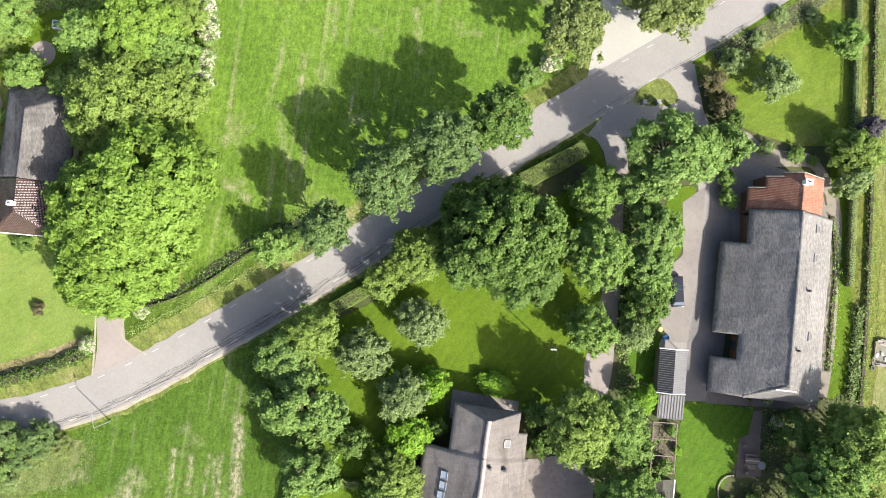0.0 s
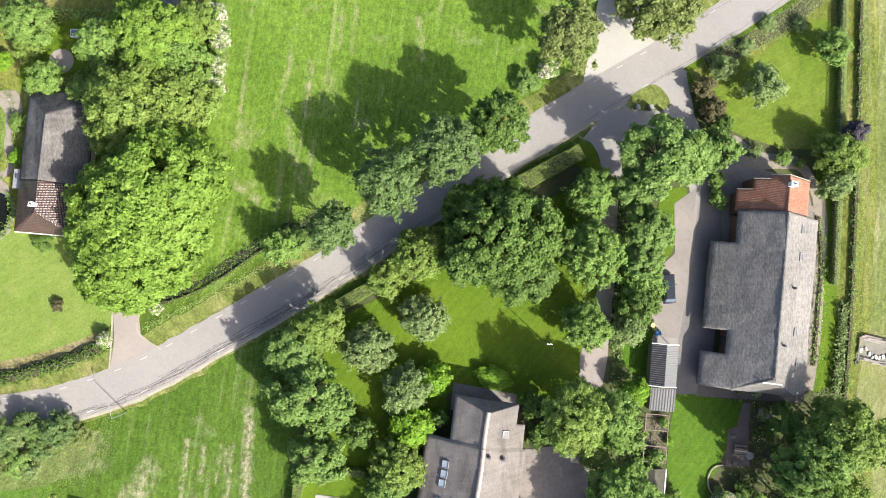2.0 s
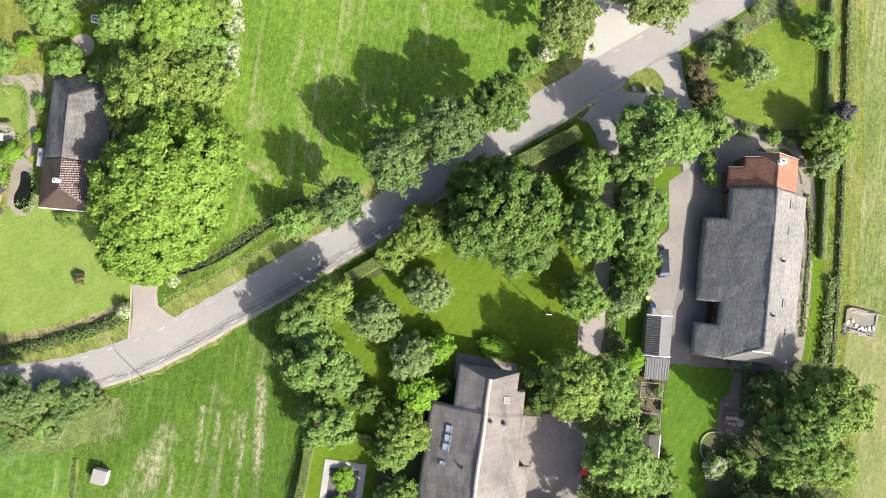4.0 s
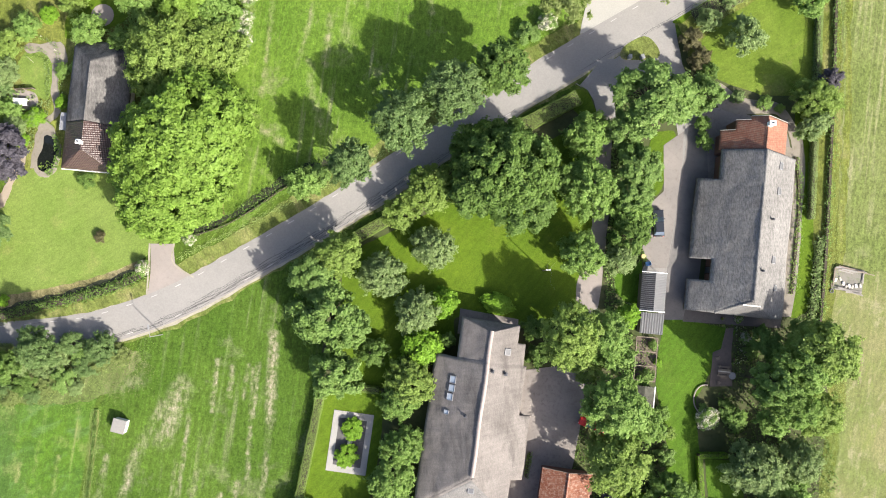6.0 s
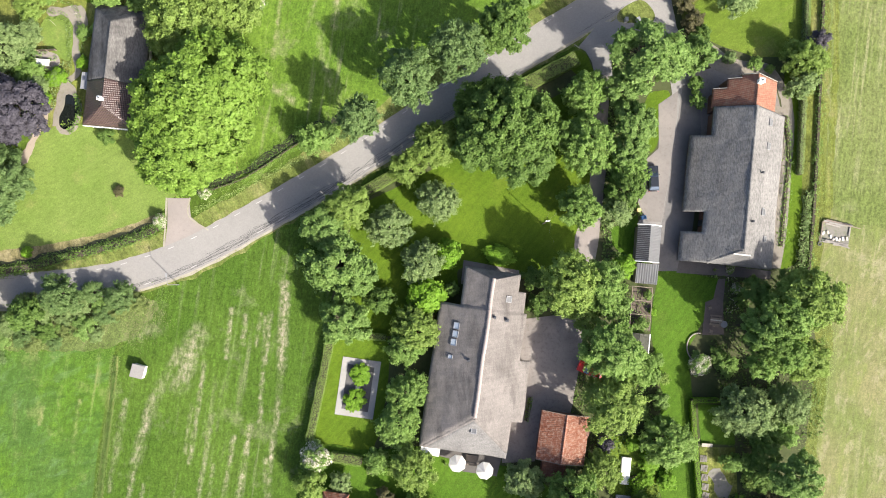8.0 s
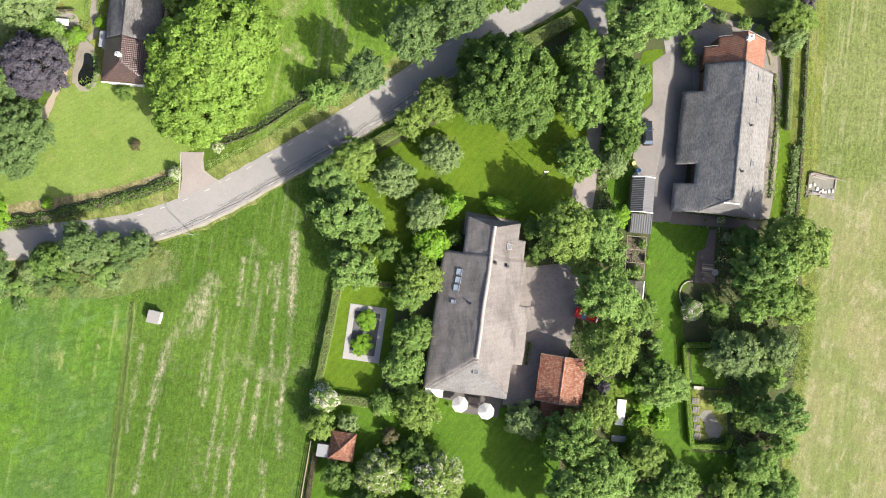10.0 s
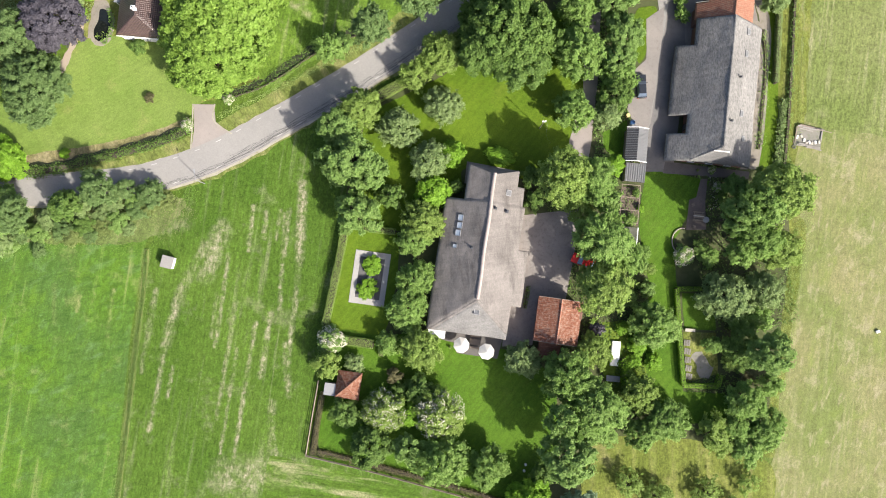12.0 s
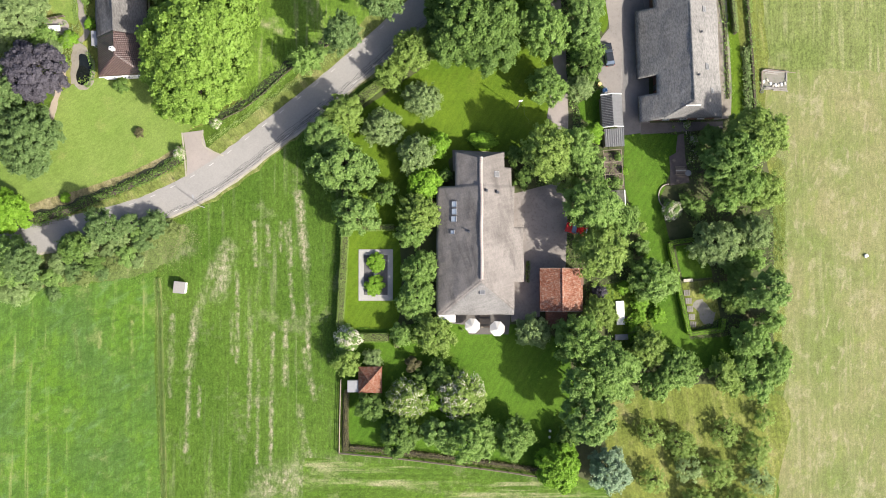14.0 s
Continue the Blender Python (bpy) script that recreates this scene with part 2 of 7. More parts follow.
GRASS = dict(
    base=grass("grass_base", (0.090, 0.165, 0.018), (0.130, 0.210, 0.028), (0.30, 0.27, 0.13), 8, 0.3),
    nw=grass("grass_pasture_bright", (0.120, 0.224, 0.024), (0.170, 0.286, 0.037), (0.38, 0.35, 0.22), 8, 0.5, 0.45, 0.75, 1.0, 0.55, 0, 0.045, STREAKS["pasture"]),
    sw=grass("grass_mown_striped", (0.076, 0.151, 0.016), (0.108, 0.190, 0.025), (0.42, 0.37, 0.275), 8, 0.25, 0.25, 0.75, 1.0, 0.55, 0, 0.045, STREAKS["mown"]),
    head=grass("grass_headland", (0.085, 0.168, 0.018), (0.118, 0.208, 0.024), (0.40, 0.36, 0.23), 97, 0.7, 0.4, 0.75, 1.0, 0.54, 0, 0.07, STREAKS["head"]),
    west=grass("grass_meadow", (0.090, 0.176, 0.034), (0.110, 0.222, 0.020), (0.30, 0.31, 0.13), 8, 0.7, 0.45, 0.6, 0.8, 0.57, 0, 0.06, STREAKS["meadow"], 0.75, (((0.135, 0.225, 0.085), 60, 0.5, 0.53, 0.5), ((0.050, 0.112, 0.016), 75, 0.8, 0.51, 0.8), ((0.128, 0.232, 0.020), 30, 0.4, 0.54, 0.5))),
    hay=grass("grass_hay", (0.176, 0.216, 0.066), (0.272, 0.264, 0.122), (0.38, 0.34, 0.225), 8, 0.25, 0.6, 1.0, 0.8, 0.5, 0, 0.03, (), 0.6, (((0.385, 0.345, 0.225), 22, 0.8, 0.54, 0.5), ((0.185, 0.245, 0.050), 14, 0.5, 0.53, 0.45), ((0.150, 0.195, 0.045), -20, 1.1, 0.56, 0.45))),
    hay_north=grass("grass_hay_green", (0.172, 0.224, 0.060), (0.232, 0.268, 0.095), (0.36, 0.34, 0.21), 8, 0.5, 0.35, 1.2, 1.6, 0.5, 0, 0.04),
    lawn=grass("grass_lawn", (0.080, 0.150, 0.009), (0.118, 0.192, 0.013), (0.24, 0.23, 0.06), 40, 0.1, 0.15, 0.5, 0.7, 0.6, 1.2, 0.03, (), 0.35),
    lawn_deep=grass("grass_lawn_deep", (0.062, 0.142, 0.010), (0.092, 0.182, 0.015), (0.22, 0.23, 0.06), 40, 0.1, 0.15, 0.5, 0.7, 0.6, 1.2, 0.03, (), 0.5),
    lawn_pale=grass("grass_lawn_pale", (0.160, 0.245, 0.046), (0.214, 0.294, 0.070), (0.32, 0.29, 0.12), 60, 0.2, 0.35, 0.5, 0.7, 0.6, 0, 0.04, (), 0.4),
    lawn_mid=grass("grass_lawn_garden", (0.122, 0.196, 0.020), (0.168, 0.240, 0.034), (0.30, 0.28, 0.11), 60, 0.2, 0.4, 0.5, 0.7, 0.6, 0, 0.04, (), 0.5),
    verge=grass("grass_verge", (0.170, 0.222, 0.048), (0.232, 0.276, 0.076), (0.36, 0.31, 0.16), -30, 0.5, 0.6, 0.5, 1.0, 0.5),
    dry=grass("grass_dry", (0.25, 0.235, 0.10), (0.33, 0.29, 0.145), (0.40, 0.34, 0.22), 8, 0.6, 0.7, 0.8, 1.5, 0.45),
    thicket=grass("grass_thicket", (0.135, 0.200, 0.050), (0.205, 0.255, 0.085), (0.36, 0.32, 0.20), 20, 0.4, 0.75, 0.6, 1.6, 0.5),
    rough=grass("grass_rough", (0.170, 0.215, 0.038), (0.245, 0.275, 0.062), (0.34, 0.30, 0.15), 0, 0.4, 0.6, 0.6, 1.5, 0.5),
)
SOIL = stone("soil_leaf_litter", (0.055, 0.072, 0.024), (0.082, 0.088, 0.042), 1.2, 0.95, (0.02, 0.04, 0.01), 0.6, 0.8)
# near-black ditch colour; at the roadside it has the shade painted in
DITCH_BLACK = stone("ditch_black", (0.026, 0.030, 0.018), (0.045, 0.050, 0.028), 1.5, 0.6, (0.03, 0.05, 0.015), 0.5, 0.8)
SLAB = stone("slab_concrete", (0.345, 0.338, 0.322), (0.295, 0.287, 0.274), 2.0, 0.9, (0.27, 0.26, 0.24), 0.4)
EARTH = stone("earth_brown", (0.090, 0.072, 0.058), (0.130, 0.105, 0.085), 1.5, 0.95, (0.06, 0.07, 0.03), 0.6, 0.8)
ASPHALT = stone("asphalt_worn", (0.236, 0.228, 0.217), (0.262, 0.253, 0.240), 0.5, 0.9, (0.17, 0.165, 0.163), 0.22, 0.2)
SHOULDER = stone("shoulder_gravel", (0.36, 0.335, 0.285), (0.27, 0.25, 0.19), 2.0, 0.95, (0.16, 0.17, 0.06), 0.7, 0.5)
CRACK = stone("crack_bitumen", (0.075, 0.073, 0.075), (0.11, 0.108, 0.105), 3.0, 0.7)
PAINT = stone("road_paint", (0.44, 0.43, 0.415), (0.34, 0.33, 0.325), 3.0, 0.7, (0.27, 0.26, 0.25), 0.8)
CONCRETE = stone("concrete_pale", (0.330, 0.325, 0.295), (0.368, 0.362, 0.330), 0.8, 0.9, (0.31, 0.30, 0.28), 0.4)
DARK_ASPHALT = stone("asphalt_dark", (0.140, 0.135, 0.132), (0.190, 0.180, 0.172), 1.6, 0.9, (0.10, 0.097, 0.092), 0.5)
YARD_PALE = stone("yard_paving_worn", (0.185, 0.168, 0.156), (0.255, 0.230, 0.212), 1.8, 0.9, (0.11, 0.10, 0.09), 0.7)
YARD = stone("yard_paving", (0.105, 0.098, 0.094), (0.155, 0.140, 0.128), 0.9, 0.9, (0.085, 0.08, 0.075), 0.7)
BRICKPAVE = stone("brick_paving", (0.285, 0.253, 0.234), (0.245, 0.220, 0.204), 1.6, 0.9, (0.17, 0.15, 0.13), 0.4, 0.4)
BARE_SAND = stone("bare_sand", (0.36, 0.300, 0.245), (0.30, 0.255, 0.205), 1.6, 0.95, (0.22, 0.21, 0.12), 0.5, 0.4)
TERRACE = stone("terrace_brick", (0.150, 0.122, 0.108), (0.115, 0.098, 0.088), 2.0, 0.9, (0.075, 0.068, 0.06), 0.6, 0.4)
SAND = stone("sandy_paving", (0.245, 0.224, 0.206), (0.195, 0.181, 0.170), 1.6, 0.95, (0.14, 0.125, 0.11), 0.6, 0.4)
GRAVEL = stone("gravel_pale", (0.262, 0.236, 0.200), (0.205, 0.186, 0.158), 2.2, 0.95, (0.13, 0.13, 0.08), 0.7, 0.6)
GRAVEL_GREY = stone("gravel_grey_worn", (0.165, 0.160, 0.140), (0.215, 0.205, 0.180), 1.6, 0.95, (0.10, 0.13, 0.05), 0.8, 0.6)
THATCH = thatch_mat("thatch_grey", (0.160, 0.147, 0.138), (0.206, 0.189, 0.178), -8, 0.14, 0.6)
THATCH_DARK = thatch_mat("thatch_weathered", (0.186, 0.181, 0.175), (0.236, 0.230, 0.222), -6, 0.42, 0.4, 1.0)
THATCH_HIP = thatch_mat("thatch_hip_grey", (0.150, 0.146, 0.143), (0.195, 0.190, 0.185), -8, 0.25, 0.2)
THATCH_OLD = thatch_mat("thatch_old_dark", (0.100, 0.096, 0.093), (0.190, 0.183, 0.176), -5, 0.38, 0.85, 0.8)
RIDGE = stone("ridge_mortar", (0.40, 0.335, 0.305), (0.34, 0.285, 0.262), 2.0, 0.9, (0.36, 0.32, 0.3), 0.3)
TILE_RED = tile_mat("tile_orange", (0.190, 0.078, 0.050), (0.245, 0.112, 0.074), -6)
TILE_BARN = tile_mat("tile_weathered_red", (0.262, 0.096, 0.056), (0.350, 0.152, 0.095), -8, 0.26, (0.48, 0.335, 0.26), 0.75)
TILE_BROWN = tile_mat("tile_glazed_brown", (0.048, 0.030, 0.028), (0.072, 0.044, 0.040), -5, 0.26, (0.12, 0.085, 0.075), 0.3, 0.33, 0.32)
BRICK = stone("brick_wall", (0.19, 0.105, 0.078), (0.155, 0.09, 0.068), 2.0, 0.9)
RENDER = stone("white_render", (0.75, 0.73, 0.68), (0.68, 0.66, 0.62), 1.0, 0.8, (0.5, 0.48, 0.44), 0.3)
WHITE = plain("white_paint", (0.80, 0.80, 0.78), 0.5)
CANVAS = plain("white_canvas", (0.82, 0.80, 0.77), 0.9, 0, 0.1, 0.12)
WOOD = plain("grey_wood", (0.20, 0.165, 0.13), 0.85)
PALE_WOOD = plain("pale_wood", (0.42, 0.39, 0.33), 0.85)
BARK = plain("bark", (0.070, 0.060, 0.046), 0.95, 0, 0.1)
DARK_METAL = plain("dark_metal", (0.075, 0.078, 0.088), 0.45, 0.3)
ZINC = plain("zinc", (0.24, 0.245, 0.255), 0.55, 0.2)
BLIND = plain("blind_glass", (0.34, 0.39, 0.45), 0.08, 0.0, 0.8, 0.0)
# darker, rougher pane colour that keeps windows facing the sun from going white
DULL_GLASS = plain("roof_glass_dull", (0.12, 0.123, 0.13), 0.35, 0.0, 0.5, 0.2)
GLASS = plain("roof_glass", (0.10, 0.13, 0.18), 0.06, 0.0, 0.9, 0.0)
LEAF = dict(
    maple=leaves("leaf_lime_maple", (0.169, 0.291, 0.039), (0.259, 0.398, 0.075)),
    gold=leaves("leaf_yellow_green", (0.188, 0.289, 0.056), (0.294, 0.407, 0.101)),
    oak=leaves("leaf_mid_green", (0.145, 0.253, 0.058), (0.262, 0.392, 0.112)),
    ivy=leaves("leaf_dull_green", (0.112, 0.196, 0.058), (0.205, 0.300, 0.108)),
    olive=leaves("leaf_olive_green", (0.165, 0.225, 0.062), (0.270, 0.330, 0.115)),
    dark=leaves("leaf_dark_green", (0.104, 0.190, 0.040), (0.184, 0.291, 0.068)),
    ash=leaves("leaf_fresh_green", (0.166, 0.289, 0.060), (0.280, 0.419, 0.112)),
    grey=leaves("leaf_grey_green", (0.186, 0.277, 0.092), (0.312, 0.412, 0.168)),
    silver=leaves("leaf_silver", (0.251, 0.364, 0.214), (0.353, 0.471, 0.310)),
    lime=leaves("leaf_bright_lime", (0.161, 0.321, 0.021), (0.246, 0.428, 0.048)),
    purple=leaves("leaf_purple", (0.058, 0.053, 0.067), (0.105, 0.100, 0.121), 0.2),
    bronze=leaves("leaf_bronze", (0.128, 0.123, 0.056), (0.193, 0.182, 0.091)),
    russet=leaves("leaf_russet", (0.214, 0.091, 0.064), (0.300, 0.161, 0.091), 0.3),
    straw=leaves("blade_straw", (0.203, 0.300, 0.080), (0.310, 0.396, 0.139), 0.2),
    tan=leaves("blade_dry", (0.268, 0.246, 0.134), (0.396, 0.353, 0.214), 0.15),
    meadow=leaves("blade_meadow", (0.128, 0.235, 0.032), (0.166, 0.273, 0.048), 0.2),
    clipped=leaves("leaf_clipped_hedge", (0.198, 0.294, 0.066), (0.262, 0.358, 0.102)),
)
PETAL = leaves("petal_cream", (0.52, 0.51, 0.38), (0.70, 0.68, 0.55), 0.3)


# ---- building helpers ----
def part(name, bm, mat, parent=None, label="", smooth=False):
    """Links a bmesh as one mesh object, under its thing or part."""
    me = bpy.data.meshes.new(name)
    bm.to_mesh(me)
    bm.free()
    return meshed(name, me, mat, parent, label, smooth)


def meshed(name, me, mat, parent=None, label="", smooth=False):
    if mat and not me.materials:
        me.materials.append(mat)
    if smooth:
        me.polygons.foreach_set("use_smooth", [True] * len(me.polygons))
    ob = new(name, me)
    if parent:
        ob.parent = parent
    if label:
        ob["label"] = label
    return ob


def thing(name, x, y, z, turn, label, category, group="", kind=""):
    ob = new(name)
    ob.empty_display_size = 0.3
    ob.matrix_world = pose(x, y, z, 0, 0, turn)
    return tagged(ob, label, category, group, kind)


def box(bm, x0, x1, y0, y1, z0, z1, bevel=0.0):
    b2 = bmesh.new()
    bmesh.ops.create_cube(b2, size=1)
    bmesh.ops.scale(b2, vec=(x1 - x0, y1 - y0, z1 - z0), verts=b2.verts)
    bmesh.ops.translate(b2, vec=((x0 + x1) / 2, (y0 + y1) / 2, (z0 + z1) / 2), verts=b2.verts)
    if bevel:
        bmesh.ops.bevel(b2, geom=b2.edges[:], offset=bevel, segments=2, affect="EDGES", profile=0.6)
    join(bm, b2)
    return bm


def join(bm, other, m=None):
    vs = [bm.verts.new(m @ v.co if m else v.co) for v in other.verts]
    other.verts.index_update()
    for f in other.faces:
        bm.faces.new([vs[v.index] for v in f.verts])
    other.free()
    return bm


def tube(bm, a, b, r0, r1, sides=8):
    a, b = Vector(a), Vector(b)
    q = (b - a).to_track_quat("Z", "Y")
    rings = []
    for p, r in ((a, r0), (b, r1)):
        rings.append([bm.verts.new(p + q @ Vector((r * math.cos(k * math.tau / sides), r * math.sin(k * math.tau / sides), 0))) for k in range(sides)])
    for k in range(sides):
        bm.faces.new((rings[0][k], rings[0][(k + 1) % sides], rings[1][(k + 1) % sides], rings[1][k]))
    bm.faces.new(rings[0][::-1])
    bm.faces.new(rings[1])
    return bm


def prism(bm, pts, z0, z1):
    low = [bm.verts.new((x, y, z0)) for x, y in pts]
    top = [bm.verts.new((x, y, z1)) for x, y in pts]
    n = len(pts)
    area = sum(pts[k][0] * pts[(k + 1) % n][1] - pts[(k + 1) % n][0] * pts[k][1] for k in range(n))
    if area < 0:
        low.reverse(), top.reverse()
    bm.faces.new(top)
    for k in range(n):
        bm.faces.new((low[k], low[(k + 1) % n], top[(k + 1) % n], top[k]))
    return bm


def spline(pts, step=1.0, closed=False):
    """A smooth line through points."""
    p = [Vector((*q, 0)) if len(q) == 2 else Vector(q) for q in pts]
    out, n = [], len(p)
    for k in range(n if closed else n - 1):
        a, b = p[k], p[(k + 1) % n]
        pa = p[(k - 1) % n] if closed or k else a * 2 - b
        pb = p[(k + 2) % n] if closed or k < n - 2 else b * 2 - a
        m = max(1, int((b - a).length / step))
        for j in range(m):
            s = j / m
            out.append(0.5 * ((2 * a) + (b - pa) * s + (2 * pa - 5 * a + 4 * b - pb) * s * s + (3 * a - pa - 3 * b + pb) * s ** 3))
    if not closed:
        out.append(p[-1])
    return [(v.x, v.y) for v in out]


def pairs(*numbers):
    return list(zip(numbers[0::2], numbers[1::2]))


OPEN_GROUND = []


def zone(name, pts, z, mat, label, category, wobble=0.25, round_off=True, depth=0.25):
    """A patch of ground with a natural outline, laid a little over the sheet below."""
    line = spline(pts, 0.5, True) if round_off else [q for k in range(len(pts)) for q in spline([pts[k], pts[(k + 1) % len(pts)]], 1.5)[:-1]]
    out = []
    for x, y in line:
        n = noise.noise_vector((x * 0.6, y * 0.6, z * 9)) * wobble + noise.noise_vector((x * 2.3, y * 2.3, 3)) * wobble * 0.5
        out.append((x + n.x, y + n.y))
    if z > 0.05:
        OPEN_GROUND.append(out)
    ob = part(name, prism(bmesh.new(), out, -depth, z), mat)
    return tagged(ob, label, category, "", "structure")


def offset(line, d):
    out = []
    for k, (x, y) in enumerate(line):
        x0, y0 = line[max(k - 1, 0)]
        x1, y1 = line[min(k + 1, len(line) - 1)]
        l = math.hypot(x1 - x0, y1 - y0) or 1
        out.append((x - (y1 - y0) / l * d, y + (x1 - x0) / l * d))
    return out


def ribbon(bm, line, left, right, z0, z1, uneven=0.0):
    a, b = offset(line, left), offset(line, -right)
    if uneven:
        a, b = [[(x + uneven * noise.noise((x * 0.5, y * 0.5, k)), y + uneven * noise.noise((x * 0.5, y * 0.5, k + 3))) for x, y in e] for k, e in ((1, a), (2, b))]
    return prism(bm, b + a[::-1], z0, z1)


# ---- ground ----
ground = part("ground", prism(bmesh.new(), [(-2500, -2500), (2500, -2500), (2500, 2500), (-2500, 2500)], -1, 0), GRASS["base"])
tagged(ground, "green pasture grass reaching to the horizon", "ground", "", "structure")

zone("field_pasture", pairs(-28.76, 71.89, -32.01, 27.47, -33.80, 18.81, -33.07, -1.72, -25.48, 2.89, -9.34, 9.89, 1.54, 18.14, 12.54, 26.09, 19.69, 30.91, 23.75, 39.78, 33.84, 72.73), 0.03, GRASS["nw"], "bright green pasture with faint mowing lines", "field")
zone("field_mown", pairs(-45.84, -18.81, -39.91, -15.27, -27.62, -8.17, -18.35, -2.81, -17.78, -17.46, -18.97, -26.25, -25.18, -65.40, 10.75, -75.21, 22.11, -78.39, 13.62, -140.95, -65.58, -122.01, -57.37, -72.77, -54.76, -45.58, -52.69, -29.82), 0.03, GRASS["sw"], "mown green field with straw-coloured tractor stripes", "field", 0.2, False)
zone("field_meadow", pairs(-52.55, -27.67, -63.01, -29.27, -81.26, -28.19, -111.77, -28.43, -130.64, -109.49, -68.45, -122.00, -57.66, -72.77, -55.54, -45.58, -53.38, -29.82), 0.02, GRASS["west"], "lush green meadow with taller patchy grass", "field", 0.2, False)
zone("field_hay", pairs(64.44, 89.74, 63.23, 14.92, 61.90, -7.60, 60.95, -13.46, 60.83, -20.83, 63.09, -26.42, 56.02, -66.98, 52.09, -86.83, 42.86, -145.36, 165.15, -163.78, 214.52, 84.24), 0.04, GRASS["hay"], "pale yellow-green freshly cut hay field", "field", 0.9, False)
zone("field_headland", pairs(-30.96, -65.78, -15.05, -69.11, 10.65, -75.90, 21.99, -79.18, 19.02, -102.14, -35.81, -94.04), 0.045, GRASS["head"], "mown headland with cross-running stripes", "field", 0.4, False)
zone("field_hay_north", pairs(64.62, 89.74, 63.42, 14.92, 62.19, -6.70, 67.10, -8.17, 84.43, -11.24, 192.04, -28.70, 214.52, 84.24), 0.05, GRASS["hay_north"], "greener part of the hay field", "field", 0.5, False)
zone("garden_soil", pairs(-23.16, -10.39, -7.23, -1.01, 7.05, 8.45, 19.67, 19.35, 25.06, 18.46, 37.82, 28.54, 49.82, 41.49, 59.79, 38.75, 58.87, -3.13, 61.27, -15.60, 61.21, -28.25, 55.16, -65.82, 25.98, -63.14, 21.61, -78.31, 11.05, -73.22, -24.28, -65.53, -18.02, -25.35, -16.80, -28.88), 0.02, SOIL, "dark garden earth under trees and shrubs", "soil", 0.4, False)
zone("field_margin", pairs(58.6, 44.0, 66.0, 44.0, 64.8, 8.0, 63.6, -10.0, 64.0, -26.0, 58.0, -66.0, 54.2, -66.0, 57.8, -46.0, 60.2, -30.0, 59.6, -16.0, 58.2, -3.0), 0.031, GRASS["rough"], "yellow-green rough grass at the field margin", "grass", 0.5, False)
zone("garden_soil_west", pairs(-83.03, 54.97, -32.46, 55.49, -32.40, 27.47, -34.19, 18.81, -33.46, -1.34, -44.44, -4.39, -51.56, 7.12, -81.07, 6.33), 0.02, GRASS["rough"], "rough green growth in the cottage garden", "garden", 0.4, False)
zone("lawn_cottage", pairs(-65.65, 6.49, -50.53, 6.97, -42.84, 0.27, -44.08, -4.64, -47.57, -7.31, -55.90, -11.05, -69.06, -13.98, -79.51, -17.52, -82.58, -5.15, -71.14, -3.35), 0.06, GRASS["lawn_pale"], "pale green cottage lawn with dry edges", "lawn")
zone("lawn_small", pairs(-64.84, 25.94, -61.20, 24.13, -61.50, 18.22, -64.68, 20.03, -66.54, 22.75), 0.06, GRASS["lawn_pale"], "small bright lawn beside the cottage", "lawn")
zone("lawn_north", pairs(-57.28, 34.45, -50.81, 37.66, -49.49, 31.33, -54.44, 28.93, -59.02, 28.12), 0.06, GRASS["lawn"], "shaded green back lawn", "lawn")
zone("lawn_central", pairs(-12.55, -5.03, -7.22, -2.35, 1.68, 2.59, 8.84, 7.28, 16.03, 11.36, 20.53, 13.00, 23.19, 9.39, 24.96, 5.79, 21.23, -13.88, 15.89, -17.07, 12.34, -17.43, 2.76, -15.67, 2.14, -19.20, -1.84, -20.97, -7.12, -26.24, -14.63, -24.49, -15.18, -9.49), 0.06, GRASS["lawn"], "mown green lawn between garden trees", "lawn")
zone("lawn_south", pairs(-11.65, -44.87, -1.27, -44.51, 9.19, -47.35, 15.4, -49.6, 18.6, -54.71, 18.2, -66.5, 14.2, -71.4, 8.10, -72.8, -12.74, -67.21, -22.16, -65.03, -20.82, -45.61), 0.06, GRASS["lawn_deep"], "sunlit lawn behind the thatched farmhouse", "lawn")
zone("lawn_court", pairs(-17.86, -26.41, -9.15, -27.13, -11.72, -45.38, -20.81, -44.07), 0.055, GRASS["lawn"], "lawn round the paved shrub bed", "lawn", 0.1)
zone("border_ground", pairs(37.34, 31.49, 50.99, 40.95, 60.78, 44.94, 58.94, 36.79, 42.69, 27.83, 39.59, 24.22), 0.035, GRASS["rough"], "planted border along the east lawn", "border", 0.3, False)
zone("lawn_east", pairs(42.2, 22.4, 40.6, 26.6, 43.2, 30.4, 48.6, 33.6, 53.6, 36.8, 57.37, 38.80, 60.93, 35.99, 60.30, 22.70, 57.64, 18.94, 50.47, 19.40, 45.73, 20.97), 0.06, GRASS["lawn_mid"], "sunny lawn in the orchard garden", "lawn", 0.2, False)
zone("lawn_middle", pairs(34.65, -15.24, 46.05, -17.69, 42.88, -22.50, 39.46, -28.31, 40.00, -36.95, 40.08, -44.55, 40.99, -54.72, 48.03, -55.01, 49.55, -59.87, 39.37, -60.46, 35.06, -54.69, 34.12, -47.32, 35.13, -36.05, 33.24, -25.86), 0.06, GRASS["lawn_deep"], "long lawn beside the kitchen garden", "lawn", 0.3, False)
zone("lawn_strip", pairs(27.07, -9.13, 29.18, -8.21, 31.47, -6.84, 31.21, -13.94, 28.68, -13.22, 27.23, -11.86), 0.06, GRASS["lawn_deep"], "narrow lawn beside the carport", "lawn", 0.15, False)
